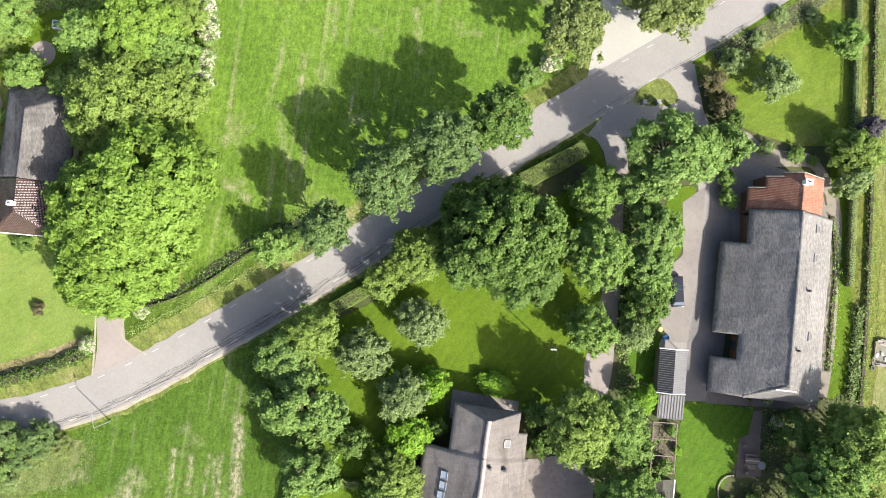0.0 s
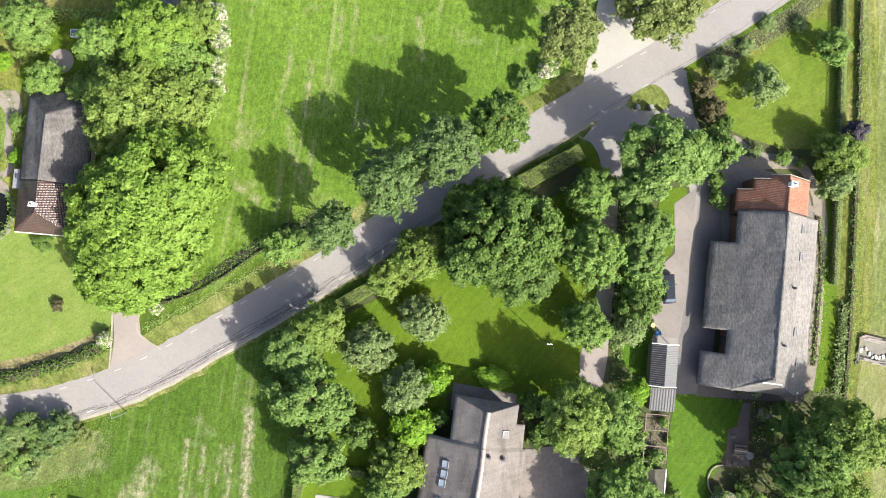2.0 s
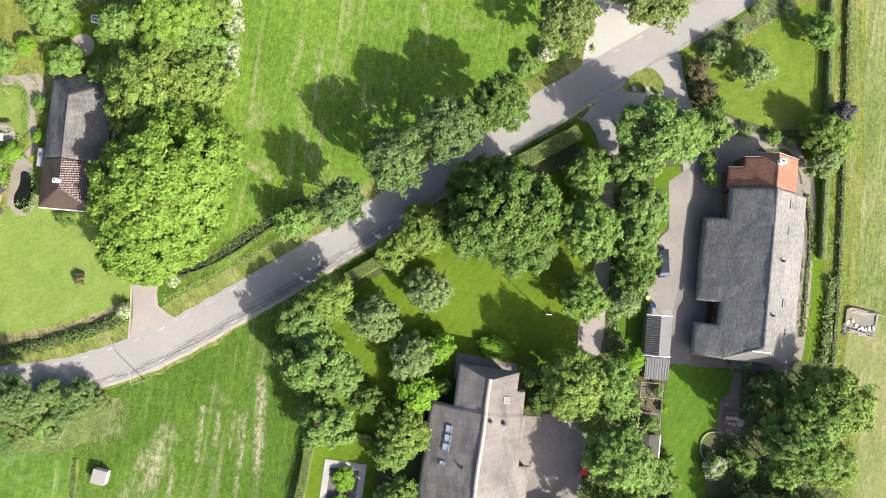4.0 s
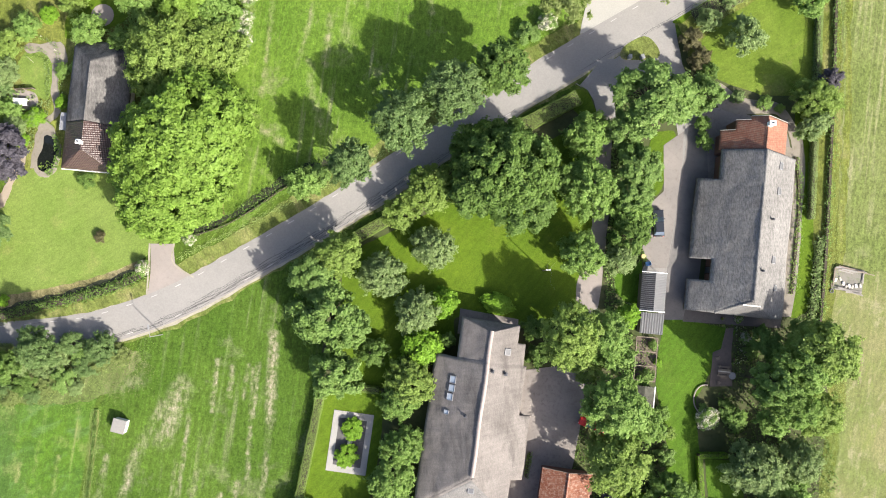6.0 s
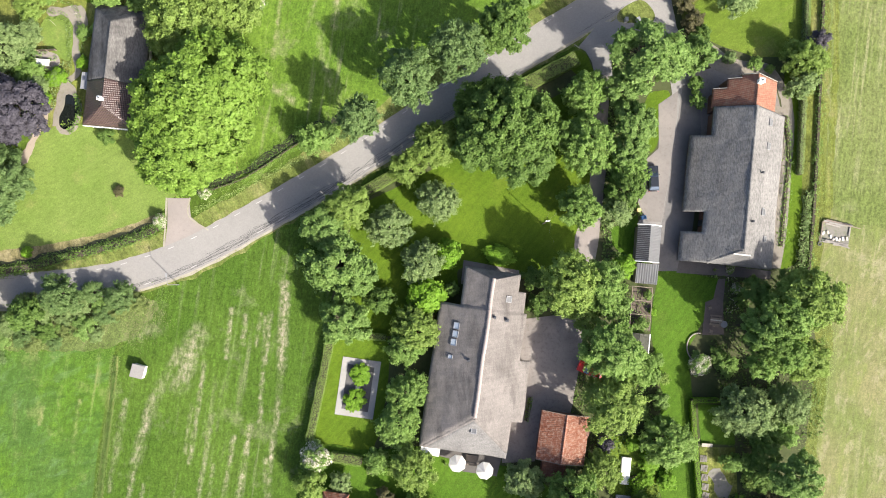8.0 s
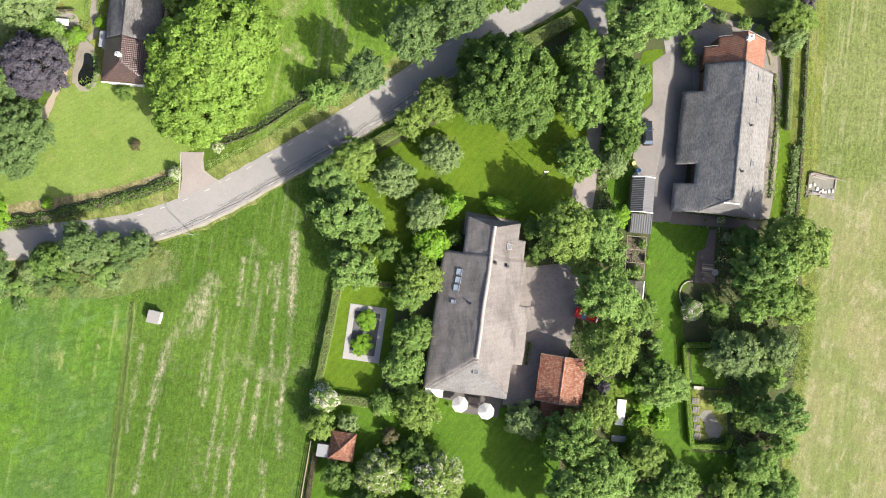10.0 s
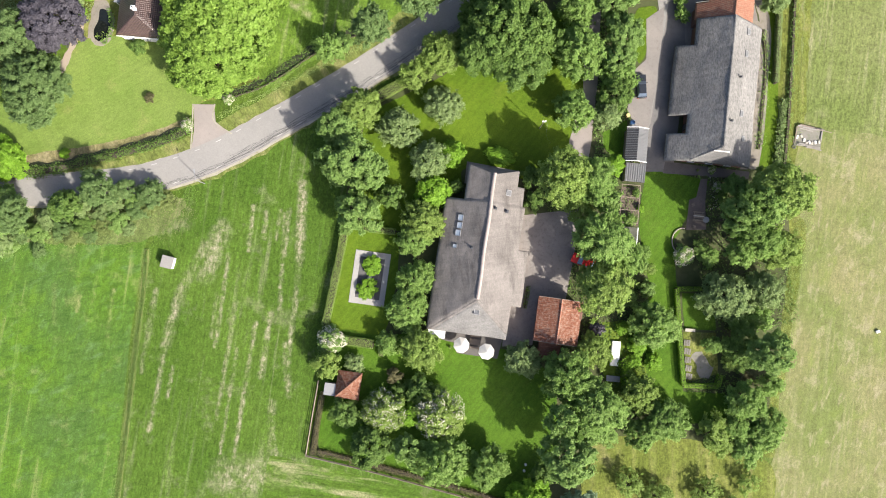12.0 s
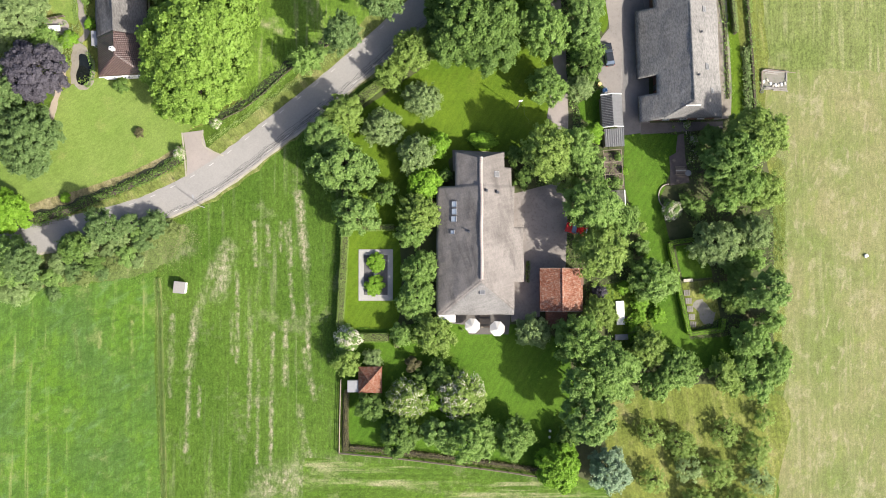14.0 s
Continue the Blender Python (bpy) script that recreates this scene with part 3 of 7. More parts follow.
zone("rough_grass", pairs(26.2, -43.4, 31.6, -42.6, 33.6, -46.0, 34.6, -51.5, 33.8, -54.4, 28.4, -54.6, 26.6, -49.2), 0.05, GRASS["lawn_mid"], "sunlit rough grass round the plunge pool", "grass", 0.3)
zone("lawn_kitchen", pairs(40.86, -37.49, 46.04, -37.81, 46.85, -43.96, 41.21, -43.98), 0.06, GRASS["lawn_deep"], "small lawn inside the kitchen hedge", "lawn", 0.2, False)
zone("kitchen_bed", pairs(40.94, -44.36, 46.79, -44.37, 47.00, -51.65, 41.58, -52.94), 0.056, GRASS["rough"], "rough green plot inside the kitchen hedge", "garden", 0.1, False)
zone("lawn_drive", pairs(32.89, 11.91, 36.46, 13.50, 36.79, 9.56, 33.54, 3.29), 0.06, GRASS["lawn"], "small lawn beside the farm drive", "lawn")
zone("thicket_grass", pairs(-46.59, -21.28, -50.43, -27.15, -57.87, -29.18, -67.03, -28.69, -81.35, -28.90, -101.63, -28.35, -100.77, -20.77, -80.54, -22.12, -66.27, -22.61, -53.73, -20.78), 0.05, GRASS["thicket"], "rough grass with dry stalks beside the thicket", "grass", 0.6)
zone("ditch_bank", pairs(-53.28, -29.82, -53.82, -37.72, -54.66, -45.58, -55.65, -55.34, -56.64, -65.05, -58.47, -80.45, -57.61, -80.45, -55.87, -65.05, -54.88, -55.34, -53.98, -45.58, -53.04, -37.72, -52.40, -29.82), 0.052, GRASS["verge"], "pale rough grass on the field ditch bank", "grass", 0.3, False)
zone("drive_bank", pairs(21.48, 20.10, 22.74, 19.78, 23.75, 18.52, 24.59, 15.84, 23.62, 13.47, 21.91, 15.83, 20.36, 17.80), 0.064, GRASS["lawn"], "grass bank at the end of the roadside hedge", "grass", 0.1)
zone("orchard_grass", pairs(25.48, -63.07, 55.51, -66.90, 51.48, -86.74, 46.53, -116.21, 16.53, -111.76, 22.77, -77.47), 0.05, GRASS["rough"], "rough yellow-green orchard grass", "grass")
zone("grass_strip_east", pairs(55.87, 16.72, 58.36, 14.91, 58.00, -10.28, 55.92, -15.61, 53.73, -13.84, 55.73, -3.14), 0.06, GRASS["lawn"], "strip of grass behind the long farmhouse", "lawn")

# the road
ROAD = spline(pairs(-124.17, -20.69, -80.01, -19.99, -57.67, -18.29, -48.70, -16.22, -40.46, -13.07, -31.06, -7.92, -15.47, 1.35, -0.02, 11.70, 12.51, 19.75, 23.60, 26.54, 36.02, 33.82, 45.74, 39.94, 75.93, 59.91, 118.76, 87.52), 1.5)
verge = part("verge", ribbon(bmesh.new(), ROAD, 5.2, 3.6, -0.3, 0.045, 0.9), GRASS["verge"])
tagged(verge, "dry yellowish grass verge along the road", "verge", "", "structure")
shoulder = part("shoulder", ribbon(bmesh.new(), ROAD, 2.72, 3.15, -0.3, 0.066, 0.28), SHOULDER)
tagged(shoulder, "pale gravel shoulder at the road edge", "shoulder", "", "structure")
road = part("road", ribbon(bmesh.new(), ROAD, 2.7, 2.75, -0.3, 0.085), ASPHALT)
tagged(road, "worn grey asphalt country road with cracked edge", "road", "", "structure")
zone("drive_mouth", pairs(-45.05, -4.39, -41.55, -4.39, -41.19, -7.45, -38.10, -9.89, -42.75, -12.15, -45.39, -12.60, -44.95, -8.96), 0.08, BRICKPAVE, "pinkish brick drive mouth to the cottage", "drive", 0.05, False)
zone("forecourt", pairs(22.04, 28.93, 23.89, 38.17, 25.00, 44.65, 31.77, 43.08, 29.30, 37.40, 33.63, 34.20, 29.21, 31.37), 0.08, CONCRETE, "pale concrete apron of a field entrance", "apron", 0.1, False)
zone("drive_farm", pairs(25.94, 23.76, 30.75, 27.37, 33.57, 30.19, 36.79, 32.21, 37.51, 27.80, 38.24, 24.21, 40.13, 19.05, 39.39, 13.50, 39.26, 6.42, 37.77, -14.53, 34.02, -15.28, 31.40, -8.35, 33.01, -5.26, 34.70, 2.51, 37.46, 11.92, 36.56, 19.04, 33.87, 23.80, 28.25, 18.85), 0.071, ASPHALT, "worn grey paved farm drive and yard", "drive", 0.1, False)
zone("drive_sand", pairs(35.07, 11.22, 38.33, 13.50, 37.79, 6.71, 36.32, -2.72, 35.27, -8.08, 32.86, -8.08, 31.56, -4.96, 32.98, 2.20, 34.98, 4.01), 0.082, SAND, "pale sandy strip of the farm yard", "drive", 0.1, False)
zone("drive_yard", pairs(39.07, 14.40, 41.78, 14.87, 42.00, 5.82, 40.94, -4.95, 39.44, -16.07, 34.55, -16.08, 35.36, -8.08, 36.41, -2.72, 37.88, 6.71), 0.077, DARK_ASPHALT, "dark asphalt lane along the long farmhouse", "drive", 0.05, False)
zone("drive_long", pairs(25.06, 16.15, 27.11, 15.84, 27.00, 13.48, 26.46, 1.73, 25.14, -10.65, 24.31, -15.25, 20.82, -15.24, 21.25, -10.64, 23.69, -1.38, 24.18, 7.97, 24.72, 13.47), 0.081, BRICKPAVE, "brick garden drive under the trees", "drive", 0.1, False)
zone("island_grass", pairs(28.83, 26.80, 32.19, 28.58, 34.24, 27.15, 34.36, 25.07, 30.71, 24.74, 28.49, 25.05), 0.11, GRASS["verge"], "small grass island at the drive mouth", "grass", 0.1)
zone("yard_house", pairs(12.11, -23.90, 22.71, -22.79, 22.00, -31.05, 20.27, -39.12, 16.04, -39.55, 14.48, -46.57, 9.26, -46.85, 10.09, -37.66), 0.08, YARD_PALE, "grey paved yard beside the thatched farmhouse", "yard", 0.1, False)
zone("terrace_house", pairs(-3.48, -41.92, 9.63, -44.32, 8.43, -49.00, 1.34, -47.98, 0.77, -46.14, -3.91, -44.96), 0.09, YARD, "paved terrace behind the farmhouse", "terrace", 0.03, False)
zone("paving_gable", pairs(3.14, -14.34, 12.15, -16.05, 11.82, -19.78, 2.68, -18.22), 0.085, YARD_PALE, "grey paving along the farmhouse gable", "paving", 0.02, False)
path = part("path", ribbon(bmesh.new(), spline(pairs(-64.85, 26.58, -61.42, 25.68, -60.45, 22.77, -60.45, 19.13, -59.94, 16.42, -62.02, 14.15, -63.00, 10.54, -63.45, 7.40), 0.6), 0.55, 0.55, -0.2, 0.075, 0.35), GRAVEL)
tagged(path, "pale gravel garden path beside the cottage", "path", "", "structure")
zone("bare_path", pairs(-65.89, 10.46, -64.51, 10.06, -64.98, 7.85, -66.13, 5.94, -67.62, 2.02, -69.02, 0.56, -69.60, 1.67, -67.82, 4.62, -66.61, 7.04), 0.073, BARE_SAND, "bare pinkish sand at the lawn edge", "path", 0.35)
zone("gravel_court", pairs(-65.31, 26.76, -62.36, 27.13, -59.67, 27.14, -58.55, 25.50, -58.87, 23.86, -60.84, 24.04, -62.85, 25.49, -65.01, 25.66), 0.069, GRAVEL, "pale gravel spread beside the cottage", "gravel", 0.4)
zone("pond_terrace", pairs(-62.91, 14.15, -60.59, 13.89, -59.98, 11.00, -60.06, 6.86, -63.08, 6.68), 0.07, GRAVEL, "pale gravel terrace round the pond", "terrace", 0.2)
zone("terrace_farm", pairs(38.13, -14.30, 53.06, -16.06, 52.86, -17.39, 37.66, -16.34), 0.08, YARD, "grey paving along the long farmhouse", "paving", 0.02, False)
zone("terrace_garden", pairs(42.3, -21.1, 43.6, -20.6, 44.4, -17.4, 45.6, -17.3, 45.2, -21.0, 45.2, -26.3, 41.7, -26.4), 0.085, TERRACE, "small shaded brick terrace", "terrace", 0.08, False)
zone("drive_bell", pairs(21.96, 20.73, 23.21, 19.94, 24.14, 18.36, 24.89, 15.05, 27.57, 15.05, 27.32, 19.80, 28.97, 24.97, 25.56, 24.96), 0.076, ASPHALT, "asphalt bellmouth of the garden drive", "drive", 0.05, False)
zone("dry_edge", pairs(-46.08, -6.69, -50.21, -8.47, -55.91, -10.25, -63.82, -11.86, -69.09, -12.75, -82.26, -14.44, -82.19, -16.47, -69.04, -14.69, -62.89, -13.80, -55.43, -12.20, -49.55, -10.24, -46.05, -8.29), 0.07, GRASS["dry"], "dry straw-coloured edge of the cottage lawn", "grass", 0.25)
zone("verge_east", pairs(36.77, 31.30, 41.82, 35.18, 47.72, 38.74, 52.80, 42.14, 56.19, 43.85, 57.00, 42.59, 52.74, 39.19, 47.67, 36.63, 41.79, 33.50, 38.01, 30.72), 0.072, GRASS["lawn"], "bright grass strip between road and garden border", "verge", 0.15)
zone("dry_strip", pairs(64.69, 61.18, 65.79, 61.18, 65.08, 24.04, 64.10, 5.87, 62.86, -8.49, 61.61, -8.49, 62.84, 5.86, 63.99, 24.04), 0.062, GRASS["rough"], "dry tan grass strip beside the hay field", "grass", 0.5)
zone("yard_north", pairs(37.28, 15.22, 41.26, 16.68, 44.43, 17.42, 49.36, 15.79, 54.30, 14.90, 55.11, 10.37, 43.79, 5.82, 40.74, 5.82, 40.28, 11.24), 0.064, YARD_PALE, "shaded grey paving behind the farmhouse", "yard", 0.15, False)
zone("gravel_east", pairs(53.60, 11.27, 56.64, 10.37, 56.83, 2.25, 55.89, -8.50, 54.67, -15.61, 51.47, -15.62, 52.60, -3.14), 0.066, GRAVEL, "pale gravel along the long farmhouse", "gravel", 0.2, False)
zone("path_east", pairs(43.86, 21.24, 47.61, 18.70, 53.01, 18.08, 55.66, 14.90, 57.34, 9.47, 56.22, -1.34, 54.43, -1.35, 55.53, 8.56, 53.42, 15.80, 46.66, 16.24, 43.27, 18.05), 0.07, GRAVEL, "pale gravel path round the farmhouse garden", "path", 0.15)


# dark ribbon painting the black shadow line under the roadside hedge
ditch_shade = part("ditch", ribbon(bmesh.new(), offset(spline(pairs(-39.22, -3.30, -33.92, -1.41, -29.51, 1.10, -25.10, 4.15, -20.66, 6.68, -15.32, 8.58), 1.0), 0.65), 0.75, 0.75, -0.2, 0.062, 0.8), DITCH_BLACK)
lawn_ditch = part("ditch", ribbon(bmesh.new(), offset(spline(pairs(-45.75, -8.84, -49.84, -10.87, -55.51, -12.64, -61.62, -14.14, -68.58, -15.90, -81.64, -17.49), 1.0), -1.1), 0.4, 0.4, -0.2, 0.074, 0.7), DITCH_BLACK)
tagged(lawn_ditch, "black ditch strip along the cottage lawn", "ditch", "", "structure")
tagged(ditch_shade, "roadside ditch bottom with its shade painted black", "ditch", "", "structure")


# ---- houses ----
def smin(a, b, k=0.22):
    h = max(k - abs(a - b), 0) / k
    return min(a, b) - h * h * k * 0.25


def shell(name, rects, height, mat, parent, label, cell=0.25, thick=0.36, rough=0.035, curl=0.14, trim=None):
    """A thick roof over a union of rectangles, its upper face at height(u, v), with soft worn edges."""
    def inside(u, v):
        return any(a <= u <= b and c <= v <= d for a, b, c, d in rects) and (not trim or trim(u, v))
    u0, u1 = min(r[0] for r in rects), max(r[1] for r in rects)
    v0, v1 = min(r[2] for r in rects), max(r[3] for r in rects)
    nu, nv = round((u1 - u0) / cell), round((v1 - v0) / cell)
    cells = {(i, j) for i in range(nu) for j in range(nv) if inside(u0 + (i + 0.5) * cell, v0 + (j + 0.5) * cell)}
    bm, top, low = bmesh.new(), {}, {}

    def vert(i, j):
        if (i, j) not in top:
            u, v = u0 + i * cell, v0 + j * cell
            sway = noise.noise_vector((u * 0.22, v * 0.22, 7)) * rough * 4
            edge = sum((i + di, j + dj) in cells for di in (-1, 0) for dj in (-1, 0)) < 4
            near = sum((i + di, j + dj) in cells for di in (-2, 1) for dj in (-2, 1)) < 4
            z = height(u, v) + noise.noise((u * 0.7, v * 0.7, 5)) * rough * 2 + noise.noise((u * 2.5, v * 2.5, 9)) * rough
            z -= curl if edge else curl * 0.3 if near else 0
            top[i, j] = bm.verts.new((u + sway.x, v + sway.y, z))
            low[i, j] = bm.verts.new((u + sway.x, v + sway.y, z - thick))
        return top[i, j], low[i, j]
    for i, j in sorted(cells):
        q = [vert(*c) for c in ((i, j), (i + 1, j), (i + 1, j + 1), (i, j + 1))]
        bm.faces.new([a for a, _ in q])
        bm.faces.new([b for _, b in q[::-1]])
        for di, dj, a, b in ((0, -1, 0, 1), (1, 0, 1, 2), (0, 1, 2, 3), (-1, 0, 3, 0)):
            if (i + di, j + dj) not in cells:
                bm.faces.new((q[b][0], q[a][0], q[a][1], q[b][1]))
    return part(name, bm, mat, parent, label, True)


def walls(rect, height, mat, parent, label, inset=0.55, under=0.42, thick=0.3):
    """The outer wall of a block, up to the underside of the roof."""
    a, b, c, d = rect[0] + inset, rect[1] - inset, rect[2] + inset, rect[3] - inset
    bm = bmesh.new()

    def loop(i):
        pts = []
        for (x0, y0), (x1, y1) in zip(((a + i, c + i), (b - i, c + i), (b - i, d - i), (a + i, d - i)), ((b - i, c + i), (b - i, d - i), (a + i, d - i), (a + i, c + i))):
            n = 16
            pts += [(x0 + (x1 - x0) * k / n, y0 + (y1 - y0) * k / n) for k in range(n)]
        return [(bm.verts.new((x, y, 0)), bm.verts.new((x, y, height(x, y) - under))) for x, y in pts]
    outer, inner = loop(0), loop(thick)
    n = len(outer)
    for k in range(n):
        j = (k + 1) % n
        bm.faces.new((outer[k][0], outer[j][0], outer[j][1], outer[k][1]))
        bm.faces.new((inner[j][0], inner[k][0], inner[k][1], inner[j][1]))
        bm.faces.new((outer[k][1], outer[j][1], inner[j][1], inner[k][1]))
    return part("wall", bm, mat, parent, label)


def ridge_cap(parent, pts, width, height, mat, label, lift=0.1):
    """A rounded ridge laid along points (u, v) of a roof."""
    line = spline(pts, 0.35)
    bm, rows = bmesh.new(), []
    a, b = offset(line, width / 2), offset(line, -width / 2)
    for k, (u, v) in enumerate(line):
        row = []
        for s in (0, 0.25, 0.5, 0.75, 1):
            x, y = a[k][0] + (b[k][0] - a[k][0]) * s, a[k][1] + (b[k][1] - a[k][1]) * s
            row.append(bm.verts.new((x, y, height(x, y) + (lift if 0 < s < 1 else -0.02) + 0.02 * noise.noise((u * 3, v * 3, s)))))
        rows.append(row)
    for p, q in zip(rows, rows[1:]):
        for k in range(4):
            bm.faces.new((p[k], p[k + 1], q[k + 1], q[k]))
    return part("ridge", bm, mat, parent, label, True)


def skylight(parent, u, v, w, l, height, frame_mat=None, pane_mat=None):
    """A roof window lying on the slope."""
    e = 0.3
    slope = math.degrees(math.atan2(height(u - e, v) - height(u + e, v), 2 * e))
    base = new("roof_window")
    base.parent = parent
    base.matrix_local = pose(u, v, height(u, v) + 0.06, 0, slope, 0)
    base.data = None
    bm = bmesh.new()
    for x0, x1, y0, y1 in ((-w / 2, w / 2, -l / 2, -l / 2 + 0.1), (-w / 2, w / 2, l / 2 - 0.1, l / 2), (-w / 2, -w / 2 + 0.1, -l / 2, l / 2), (w / 2 - 0.1, w / 2, -l / 2, l / 2)):
        box(bm, x0, x1, y0, y1, -0.25, 0.09, 0.015)
    part("frame", bm, frame_mat or ZINC, base)
    part("pane", box(bmesh.new(), -w / 2 + 0.1, w / 2 - 0.1, -l / 2 + 0.1, l / 2 - 0.1, -0.05, 0.04), pane_mat or BLIND, base)
    return base


def chimney(parent, u, v, top, w, l, base_z, mat, name="chimney"):
    bm = bmesh.new()
    box(bm, u - w / 2, u + w / 2, v - l / 2, v + l / 2, base_z, top, 0.02)
    ob = part(name, bm, mat, parent)
    part("cap", box(bmesh.new(), u - w / 2 - 0.08, u + w / 2 + 0.08, v - l / 2 - 0.08, v + l / 2 + 0.08, top, top + 0.1, 0.02), WHITE if mat == WHITE else DARK_METAL, ob)
    bm = bmesh.new()
    tube(bm, (u, v, top + 0.1), (u, v, top + 0.4), 0.14, 0.11)
    part("pot", bm, DARK_METAL, ob)
    return ob


# thatched farmhouse with a pale mortared ridge
farm = thing("farmhouse", 4.59, -38.39, 0, -8.07, "thatched farmhouse with grey reed roof and pale ridge", "house")


def farm_z(u, v):
    z = 7.05 - 0.53 * abs(u)
    if v < 1.5:
        z = smin(z, 7.2 + v * 0.625, 0.5)
    if v > 18:
        z = smin(z, 7.05 - (v - 21.0) * 1.57)
    return z - (0.2 if v > 16.4 else 0)


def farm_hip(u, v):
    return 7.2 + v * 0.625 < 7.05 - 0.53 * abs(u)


FARM_RECTS = [(-7.75, 6.0, -6.25, 16.5), (5.5, 7.75, -0.5, 9.25), (-4.5, 4.25, 16, 22.5), (3.5, 5.5, 16, 19.75)]
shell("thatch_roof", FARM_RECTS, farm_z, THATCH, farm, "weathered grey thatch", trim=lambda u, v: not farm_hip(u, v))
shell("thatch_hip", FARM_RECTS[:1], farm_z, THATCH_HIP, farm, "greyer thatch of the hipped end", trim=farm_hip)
for r in ((-7.75, 6.0, -6.25, 16.5), (-4.5, 4.25, 15.5, 21.6), (4.5, 7.75, -0.5, 9.25)):
    walls(r, farm_z, BRICK, farm, "red-brown brick wall", 0.55, 0.42, 0.3)
for s, e in ((-1, 7.0), (1, 5.8)):
    ridge_cap(farm, pairs(0.1 * s, -0.3, e * s / 2, -0.21 - 0.85 * e / 2, e * s, -0.21 - 0.85 * e), 0.45, farm_z, THATCH, "reed roll along the hip", 0.012)
for s in (-1, 1):
    ridge_cap(farm, pairs(0.1 * s, 21.05, 2.1 * s, 21.75, 4.1 * s, 22.4), 0.4, farm_z, THATCH, "reed roll along the gable", 0.04)
ridge_cap(farm, pairs(0, 0.1, 0.05, 7, -0.05, 14, 0, 21.2), 0.46, farm_z, RIDGE, "pale pinkish mortar ridge", 0.05)
bm = bmesh.new()
profile = pairs(-0.29, -0.10, -0.14, 0.02, 0, 0.06, 0.14, 0.02, 0.29, -0.10, 0.26, -0.17, 0, -0.08, -0.26, -0.17)
ends = [[bm.verts.new((x, y, z)) for x, z in profile] for y in (0.0, 0.35)]
for k in range(8):
    bm.faces.new((ends[0][(k + 1) % 8], ends[0][k], ends[1][k], ends[1][(k + 1) % 8]))
bm.faces.new(ends[0])
bm.faces.new(ends[1][::-1])
bmesh.ops.recalc_face_normals(bm, faces=bm.faces[:])
ridge_tile = bpy.data.meshes.new("ridge_tile")
bm.to_mesh(ridge_tile)
bm.free()
for k in range(57):
    v = 0.0 + k * 0.373
    q = meshed("ridge_tile", ridge_tile, RIDGE, farm)
    q.matrix_local = pose(0.05 * math.sin(v * 0.6) + random.uniform(-0.01, 0.01), v, farm_z(0.0, v) + 0.13, 0, random.uniform(-1.5, 1.5), random.uniform(-1.5, 1.5))
for u, v, w, l in ((-4.6, 13.2, 1.0, 1.1), (-4.6, 11.9, 1.0, 1.1), (-4.7, 10.6, 1.0, 1.1), (-4.9, 8.3, 0.8, 0.7), (2.8, 18.4, 1.0, 1.0), (0.2, -2.0, 0.9, 1.2)):
    skylight(farm, u, v, w, l, farm_z, None, BLIND if u < -1 else DULL_GLASS)
chimney(farm, -2.1, 8.3, 6.0, 0.26, 0.26, 5.0, DARK_METAL)
chimney(farm, 0.9, 15.4, 6.8, 0.3, 0.3, 6.0, DARK_METAL)
chimney(farm, 2.9, 15.2, 5.9, 0.4, 0.35, 5.0, DARK_METAL)

# long farmhouse with a weathered thatch and an orange-tiled end
barnhouse = thing("long_farmhouse", 45.51, -13.05, 0, -6.15, "long thatched farmhouse with an orange-tiled end", "house")


def long_z(u, v):
    z = 7.8 - 0.72 * abs(u)
    if v < 1.5:
        z = smin(z, 7.9 + v * 1.5)
    return z


def long_tile_z(u, v):
    return 7.3 - 0.72 * abs(u)


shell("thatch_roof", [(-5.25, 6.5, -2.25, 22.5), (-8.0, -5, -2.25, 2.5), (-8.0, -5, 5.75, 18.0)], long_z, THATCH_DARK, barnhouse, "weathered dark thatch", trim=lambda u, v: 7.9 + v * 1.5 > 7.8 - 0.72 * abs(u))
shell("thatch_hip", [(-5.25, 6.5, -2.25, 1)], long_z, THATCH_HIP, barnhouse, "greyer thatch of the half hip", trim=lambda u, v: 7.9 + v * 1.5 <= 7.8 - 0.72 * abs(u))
part("hip_ridge", tube(bmesh.new(), (-1.3, -0.6, 7.0), (1.3, -0.6, 7.0), 0.11, 0.11, 6), RENDER, barnhouse, "white ridge of the half hip")
walls((-5.25, 6.5, -2.25, 22.5), long_z, BRICK, barnhouse, "brick wall")
walls((-8, -4, 5.75, 18), long_z, BRICK, barnhouse, "brick wall")
walls((-8, -4, -2.25, 2.5), long_z, BRICK, barnhouse, "brick wall")
for s in (-1, 1):
    ridge_cap(barnhouse, pairs(0.1 * s, -0.12, 2.2 * s, -1.15, 4.3 * s, -2.2), 0.5, long_z, THATCH_DARK, "reed roll along the hip", 0.025)
ridge_cap(barnhouse, pairs(0, 0.2, 0.03, 8, 0, 22.4), 0.7, long_z, THATCH_DARK, "reed ridge roll", 0.08)
shell("tile_roof", [(-5.5, 4.25, 22.5, 25.5), (-3.75, 4.25, 25.5, 27.0), (-2.0, 4.25, 27, 27.5)], long_tile_z, TILE_RED, barnhouse, "orange clay pantiles", 0.25, 0.14, 0.006, 0.02)
walls((-5.25, 4.25, 22, 25.5), long_tile_z, BRICK, barnhouse, "brick wall", 0.3, 0.2)
walls((-3.75, 4.25, 25, 27.5), long_tile_z, BRICK, barnhouse, "brick wall", 0.3, 0.2)
ridge_cap(barnhouse, pairs(0, 22.5, 0, 27.5), 0.4, long_tile_z, TILE_RED, "ridge tiles", 0.07)
chimney(barnhouse, 0.2, 26.2, 8.2, 0.8, 0.6, 6.5, WHITE)
